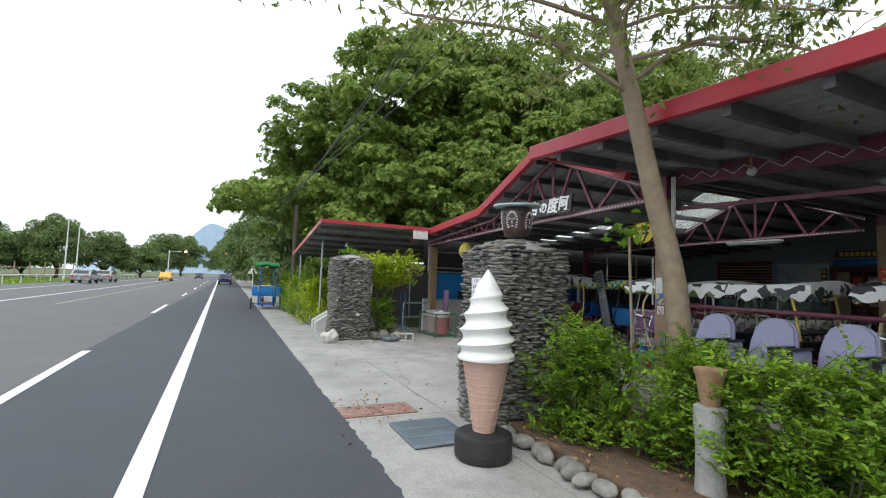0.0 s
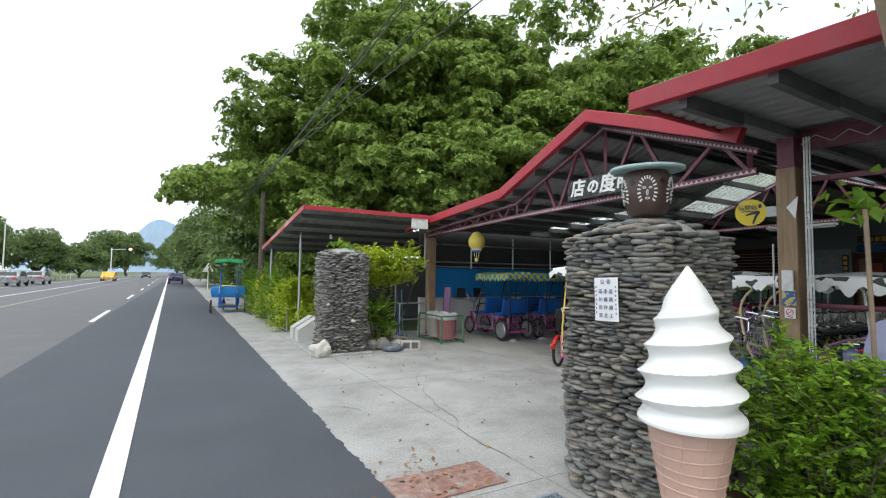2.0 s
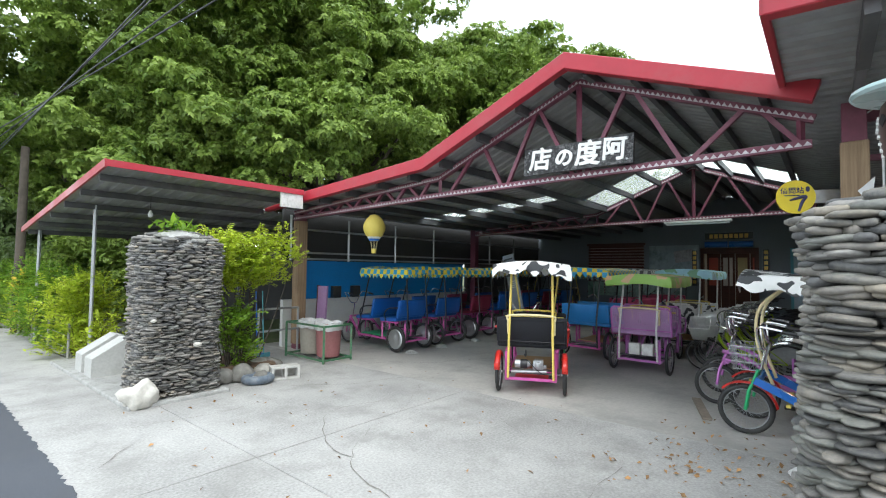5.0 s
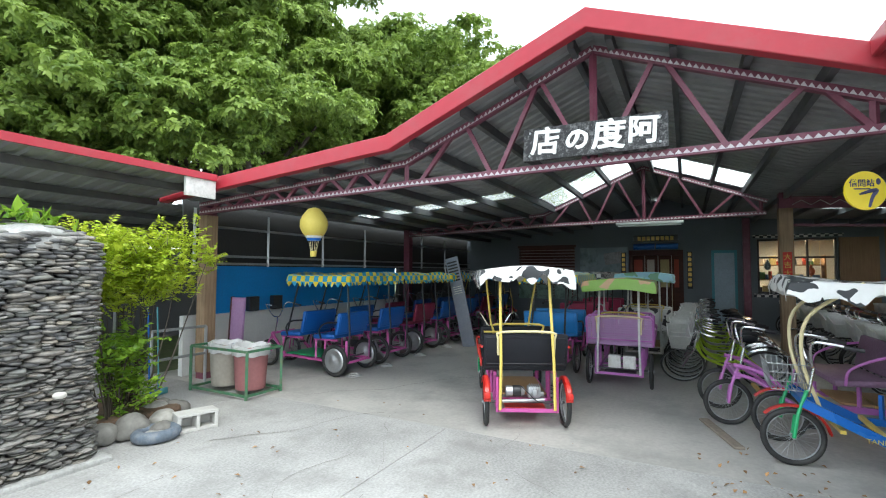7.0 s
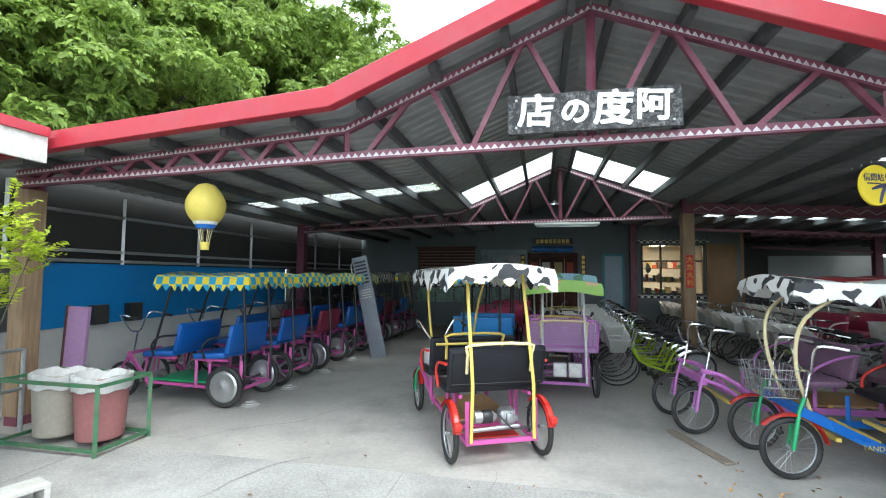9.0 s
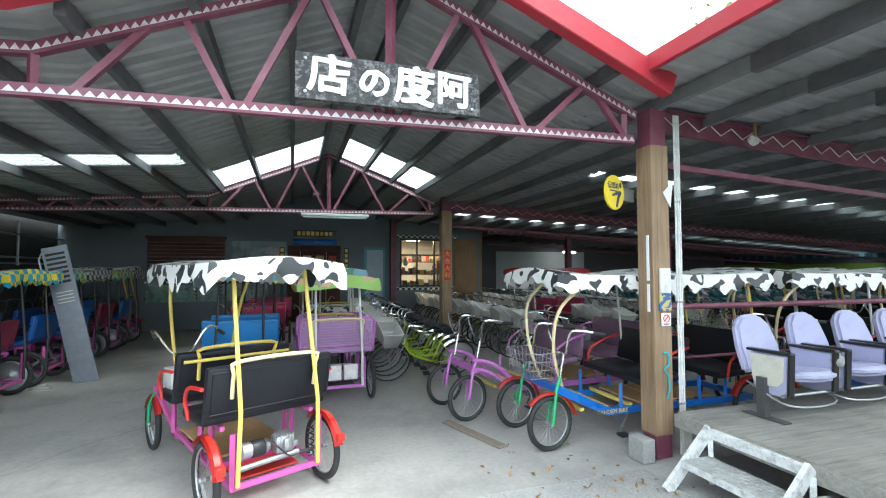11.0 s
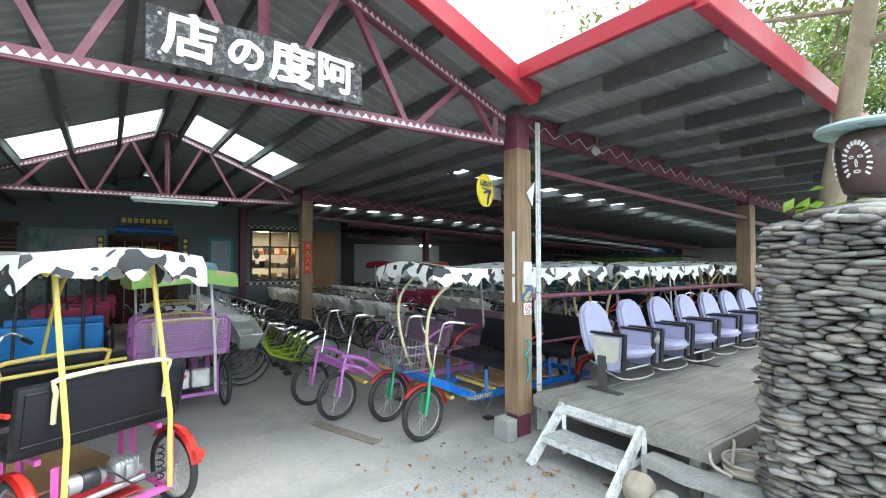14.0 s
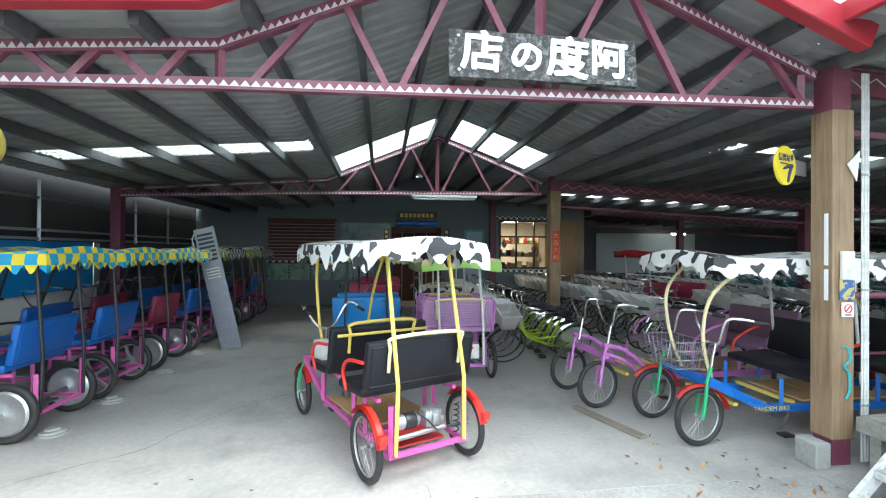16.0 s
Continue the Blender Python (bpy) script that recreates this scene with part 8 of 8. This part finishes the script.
setting("trim_film", box((16.46, 1.9, 1.0), (16.498, 4.6, 1.09)), FILM, "film-strip border under the window", "trim")
setting("trim_film_top", box((16.46, 2.6, 2.66), (16.498, 4.6, 2.74)), FILM, "film-strip border over the window", "trim")
for y0, y1, nm in ((5.05, 5.55, "door_1"),):
    setting(nm, box((16.45, y0, 0.0), (16.498, y1, 2.25)), mat("pale_blue_door", (0.36, 0.45, 0.52), 0.6), "pale blue door panel with teal border", "door")
setting("trim_door", box((16.47, 4.98, 0.0), (16.499, 5.62, 2.33)), TEAL, "teal dotted border round the pale door", "trim")
ent = thing("door_2", "shop entrance with red wooden frame", "door", pose(16.5, 7.1, 0), kind="structure")
for y in (-0.75, 0.68):
    part("jamb", box((-0.06, y, 0), (0.12, y + 0.08, 2.35)), DARKWOOD, ent, smooth=False)
part("lintel", box((-0.06, -0.75, 2.2), (0.12, 0.76, 2.36)), DARKWOOD, ent, smooth=False)
for y in (-0.05, 0.62):
    part("leaf", box((0.02, y - 0.62, 0.0), (0.06, y - 0.58, 2.2)), DARKWOOD, ent, smooth=False)
GOLD = mat("gold_lettering", (0.62, 0.40, 0.08), 0.4, metal=0.3)
for y in (-0.92, 0.92):
    cp = thing("couplet_board", "black board with gold characters by the entrance", "sign", pose(16.44, 7.1 + y, 1.75), "couplets by the entrance")
    part("board", box((-0.02, -0.07, -0.55), (0.02, 0.07, 0.55)), BLACKPAINT, cp, smooth=False)
    for k in range(7):
        part("print_bar", box((-0.026, -0.045, 0.42 - 0.15 * k), (-0.02, 0.045, 0.52 - 0.15 * k)), GOLD, cp, smooth=False)
pl = thing("name_plaque", "dark plaque with gold characters over the entrance", "sign", pose(16.43, 7.1, 2.72))
part("board", box((-0.02, -0.62, -0.1), (0.02, 0.62, 0.1)), BLACKPAINT, pl, smooth=False)
for k in range(8):
    part("print_bar", box((-0.027, -0.5 + 0.13 * k, -0.06), (-0.02, -0.41 + 0.13 * k, 0.06)), GOLD, pl, smooth=False)
for y in (-0.32, 0.32):
    aw = thing("blue_roll", "rolled blue awning over the entrance", "awning", pose(16.4, 7.1 + y, 2.47), "blue rolls over the entrance")
    part("roll", tube([(0, -0.3, 0), (0, 0.3, 0)], 0.09, seg=12), BLUEPAINT, aw)
mur = thing("wall_mural", "faded landscape photo mural on the wall", "mural", pose(16.47, 8.62, 1.85))
part("sheet", box((-0.01, -0.72, -0.55), (0.01, 0.75, 0.62)), mat("mural_print", (0.26, 0.33, 0.36), 0.6, var=0.3, grain=3, patch=1.2, dirt=(0.07, 0.11, 0.09), dirt_amt=0.9), mur, smooth=False)
part("photo", box((-0.02, -0.6, 0.05), (-0.012, -0.05, 0.42), m=Matrix.Rotation(radians(-8), 4, "X")), mat("grey_photo", (0.3, 0.3, 0.3), 0.5, var=0.5, patch=5), mur, smooth=False)
pan = thing("photo_panels", "row of landscape photos low on the wall", "mural", pose(16.46, 9.5, 1.05))
for k in range(5):
    part("photo", box((-0.01, -1.1 + 0.62 * k, -0.28), (0.0, -0.52 + 0.62 * k, 0.2)), mat("panel_print_%d" % k, (0.25, 0.33 + 0.02 * k, 0.33), 0.5, var=0.4, patch=3, dirt=(0.05, 0.08, 0.06), dirt_amt=0.9), pan, smooth=False)
setting("trim_film_low", box((16.45, 8.3, 1.28), (16.498, 11.5, 1.36)), FILM, "film-strip border over the photos", "trim")
dr = thing("shutter_door", "dark red wooden louvred doors", "door", pose(16.5, 10.5, 0.9))
part("frame", box((-0.05, -1.0, -0.05), (0.02, 1.0, 0.0), box((-0.05, -1.0, 1.6), (0.02, 1.0, 1.68))), DARKWOOD, dr, smooth=False)
for k in range(16):
    part("slat", box((-0.03, -0.95, 0.02 + 0.1 * k), (0.01, 0.95, 0.10 + 0.1 * k)), DARKWOOD, dr, smooth=False)
tb = thing("tube_lamp", "unlit white fluorescent tube fitting under the truss", "lamp", pose(11.3, 6.95, 2.68))
part("housing", box((-0.06, -0.64, 0.0), (0.06, 0.64, 0.05), bevel=0.01), WHITEMETAL, tb, smooth=False)
for x in (-0.03, 0.03):
    part("tube", tube([(x, -0.6, -0.02), (x, 0.6, -0.02)], 0.014), SOFTWHITE, tb)
red = thing("paper_couplet", "red paper couplet with black characters on the post", "notice", pose(11.485, 4.6, 1.75))
part("sheet", box((-0.003, -0.07, -0.32), (0.003, 0.07, 0.32)), mat("red_paper", (0.55, 0.03, 0.02), 0.6), red, smooth=False)
for k, ch in enumerate("大吉大利"):
    text_part(ch, 0.13, GOLD, red, Matrix.Translation((-0.005, 0, 0.22 - 0.15 * k)) @ Matrix.Rotation(radians(-90), 4, "Z") @ Matrix.Rotation(radians(90), 4, "X"), 0.001)
# rear and end walls
bn = thing("wall_banner", "pale banner with dark printed bars on the rear wall", "banner", pose(19.97, -2.4, 1.55))
part("sheet", box((-0.01, -2.3, -0.75), (0.01, 2.0, 0.85)), mat("pale_banner", (0.45, 0.48, 0.50), 0.6, var=0.1), bn, smooth=False)
for k in range(9):
    part("print_bar", box((-0.016, -1.2 + 0.28 * k, -0.1), (-0.01, -0.98 + 0.28 * k, 0.12)), INK, bn, smooth=False)
lit = thing("tube_lamp", "lit fluorescent tube deep in the hall", "lamp", pose(19.0, -3.3, 2.35))
part("housing", box((-0.05, -0.3, 0.02), (0.05, 0.3, 0.06)), WHITEMETAL, lit, smooth=False)
part("tube", tube([(0, -0.28, 0), (0, 0.28, 0)], 0.02), lamp_mat("cool_tube", (1, 0.98, 0.9), 14), lit)
setting("wall_strip_green", box((6.0, -12.99, 1.55), (19.9, -12.97, 1.85)), GREENPANEL, "lime green strip along the end wall", "trim")
for k in range(16):
    x = 13.2 + 0.42 * k
    tl = thing("blue_tile_sign", "small dark blue panel with a pale figure", "sign", pose(x, -12.96, 2.15), "row of blue panels on the end wall")
    part("panel", box((-0.15, -0.01, -0.15), (0.15, 0.01, 0.15)), mat("blue_panel_%d" % k, (0.02, 0.10 + 0.01 * (k % 3), 0.2), 0.5), tl, smooth=False)
    part("print_bar", box((-0.07, 0.01, -0.07), (0.07, 0.014, 0.07)), TEAL, tl, smooth=False)
wm = thing("wall_mural", "pale landscape mural on the end wall", "mural", pose(10.6, -12.96, 2.0))
part("sheet", box((-2.2, -0.01, -0.9), (2.2, 0.01, 0.75)), mat("pale_mural", (0.50, 0.54, 0.50), 0.6, var=0.2, grain=2, patch=0.8, dirt=(0.5, 0.42, 0.18), dirt_amt=0.6), wm, smooth=False)
en = thing("upper_window_frame", "pale steel frames above the end wall panels", "frame", pose(0, 0, 0), kind="structure")
for x in (9, 12.8, 15.5, 18):
    part("upright", bar((x, -12.95, 2.35), (x, -12.95, 2.85), 0.06, 0.05), WHITEMETAL, en, smooth=False)
part("rail", bar((8, -12.95, 2.42), (20, -12.95, 2.42), 0.04, 0.05), WHITEMETAL, en, smooth=False)

# ---- litter of dry leaves ----
rg = np.random.RandomState(6)
pts = np.concatenate([np.stack([rg.normal(4.7, 0.55, 130), rg.normal(5.5, 0.45, 130), np.full(130, 0.016)], 1), np.stack([rg.normal(1.5, 0.25, 60), rg.normal(5.2, 0.35, 60), np.full(60, 0.02)], 1),
                      np.stack([rg.uniform(1.3, 6, 90), rg.uniform(5, 11, 90), np.full(90, 0.014)], 1), np.stack([rg.uniform(2.5, 3.7, 260), rg.uniform(-1, 4, 260), np.full(260, 0.15)], 1)])
lit = new("fallen_leaves", leaf_mesh("fallen_leaves", pts, 0.028, DRYLEAF, 3, 3.0, 1.7, 0.0))
tagged(lit, "dry brown leaves scattered on the ground", "leaves", "", "stuff")

# ---- the far side of the road ----

def car(label, paint, x, y, heading):
    t = thing("car", label, "car", pose(x, y, 0, 0, 0, heading), "cars far down the road")
    side = [(-2.1, 0.35), (2.1, 0.35), (2.15, 0.7), (1.1, 0.88), (0.45, 1.42), (-1.2, 1.45), (-1.85, 0.95), (-2.15, 0.85)]
    bm = prism(side, -0.82, 0.82, "y")
    bmesh.ops.bevel(bm, geom=bm.edges[:], offset=0.06, segments=2, affect="EDGES")
    part("body", bm, paint, t)
    for s in (-1, 1):
        part("window", prism([(0.9, 0.93), (0.4, 1.34), (-1.1, 1.36), (-1.55, 0.96)], s * 0.815, s * 0.83, "y"), BLACKPAINT, t)
        for x2 in (-1.35, 1.35):
            part("wheel", lathe([(0.2, -0.1), (0.31, -0.09), (0.31, 0.09), (0.2, 0.1)], 16, m=pose(x2, s * 0.74, 0.31, 90)), BLACK, t)
        part("tail_light", box((-2.17, s * 0.6 - 0.15, 0.68), (-2.1, s * 0.6 + 0.15, 0.84)), REDPLASTIC, t)
        part("headlight", box((2.08, s * 0.6 - 0.15, 0.58), (2.14, s * 0.6 + 0.15, 0.72)), LETTER, t)
    part("windscreen", prism([(-0.7, 0.0), (0.7, 0.0), (0.6, 0.44), (-0.6, 0.44)], -0.01, 0.01, "x"), BLACKPAINT, t).matrix_basis = pose(0.83, 0, 0.93, 0, -50, 0)
    part("rear_window", prism([(-0.68, 0.0), (0.68, 0.0), (0.58, 0.42), (-0.58, 0.42)], -0.01, 0.01, "x"), BLACKPAINT, t).matrix_basis = pose(-1.78, 0, 1.0, 0, 38, 0)
    return t


SILVER = mat("silver_car_paint", (0.42, 0.43, 0.45), 0.3, metal=0.5, var=0.04)
car("silver sedan parked on the far side of the road", SILVER, -13.8, 60, 90)
car("silver hatchback parked beyond a sedan", SILVER, -13.6, 68, 90)
car("yellow taxi far down the road", mat("taxi_yellow", (0.75, 0.42, 0.03), 0.3), -9.5, 88, -90)
car("dark blue car driving away down the road", mat("navy_paint", (0.03, 0.05, 0.13), 0.3), -0.6, 72, 90)
car("dark car far down the road", BLACKPAINT, -7.0, 130, -90)
for x, y, h in ((-19.0, 73, 7.6), (-19.3, 79, 7.2)):
    sp = thing("street_lamp", "white street lamp post on the far verge", "street lamp", pose(x, y, 0), "street lamps")
    part("pole", tube([(0, 0, 0), (0, 0, h)], [0.09, 0.06], seg=10), WHITEMETAL, sp)
    part("head", tube([(0, 0, h), (0.1, 0, h + 0.1), (0.5, 0, h + 0.12)], 0.05, seg=6), WHITEMETAL, sp)
for x, y in ((-12.5, 118), (2.0, 118)):
    tl = thing("traffic_light", "traffic signal showing amber far down the road", "traffic light", pose(x, y, 0), "traffic lights")
    part("pole", tube([(0, 0, 0), (0, 0, 6.3)], 0.1, seg=8), WHITEMETAL, tl)
    s = 1 if x < 0 else -1
    part("arm", tube([(0, 0, 5.9), (s * 3.2, 0, 6.1)], 0.06, seg=8), WHITEMETAL, tl)
    part("head", box((s * 3.2 - 0.8, -0.15, 5.7), (s * 3.2 + 0.8, 0.15, 6.5)), BLACKPAINT, tl, smooth=False)
    part("lens", lathe([(0.28, 0), (0.25, 0.03)], 16, m=pose(s * 3.2, -0.16, 6.1, 90)), lamp_mat("amber_lens_%d" % int(x), (1.0, 0.30, 0.05), 4), tl)
fen = thing("post_fence", "wooden post and rail fence along the field", "fence", pose(0, 0, 0))
for k in range(26):
    x, y = -46 + k * 1.15, 52 + 0.7 * k
    part("post", tube([(x, y, 0), (x, y, 2.1)], 0.07, seg=6), BARK, fen)
for z in (0.7, 1.4):
    part("rail", tube([(-46, 52, z), (-46 + 25 * 1.15, 52 + 17.5, z)], 0.04, seg=6), BARK, fen)
gr = thing("guard_rail", "pale guard rail along the far verge", "rail", pose(-17.2, 0, 0))
part("rail", tube([(0, 20, 0.75), (0, 110, 0.75)], 0.04, seg=6), WHITEMETAL, gr)
for k in range(24):
    part("post", tube([(0, 20 + 3.8 * k, 0), (0, 20 + 3.8 * k, 0.78)], 0.045, seg=6), WHITEMETAL, gr)
ws = thing("warning_sign", "triangular white warning sign by the road", "sign", pose(1.9, 46, 0))
part("pole", tube([(0, 0, 0), (0, 0, 2.3)], 0.04, seg=8), WHITEMETAL, ws)
part("plate", prism([(-0.45, 0), (0.45, 0), (0, 0.78)], -0.02, 0.02, "y"), WHITEMETAL, ws, smooth=False).matrix_basis = pose(0, -0.06, 1.6)
# field grass tufts on the far verge
rg = np.random.RandomState(16)
n = 9000
pts = np.stack([rg.uniform(-48, -16.8, n), rg.uniform(18, 75, n), rg.uniform(0.0, 0.16, n)], 1)
gs = new("verge_grass", leaf_mesh("verge_grass", pts, 0.13, LEAF_HEDGE, 2, 0.0, 2.6, -1.6))
tagged(gs, "long grass on the far verge", "grass", "", "stuff")
# ridge at the end of the road; distance haze is put into its blue
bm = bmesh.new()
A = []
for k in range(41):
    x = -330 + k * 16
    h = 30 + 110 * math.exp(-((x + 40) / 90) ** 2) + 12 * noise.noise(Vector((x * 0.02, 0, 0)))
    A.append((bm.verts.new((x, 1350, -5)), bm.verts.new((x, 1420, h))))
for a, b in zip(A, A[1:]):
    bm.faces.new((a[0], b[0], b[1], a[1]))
HAZE = mat("haze_tinted_hills", (0.30, 0.40, 0.52), 1.0, var=0.1, patch=0.01, grain=0.05, bump=0)
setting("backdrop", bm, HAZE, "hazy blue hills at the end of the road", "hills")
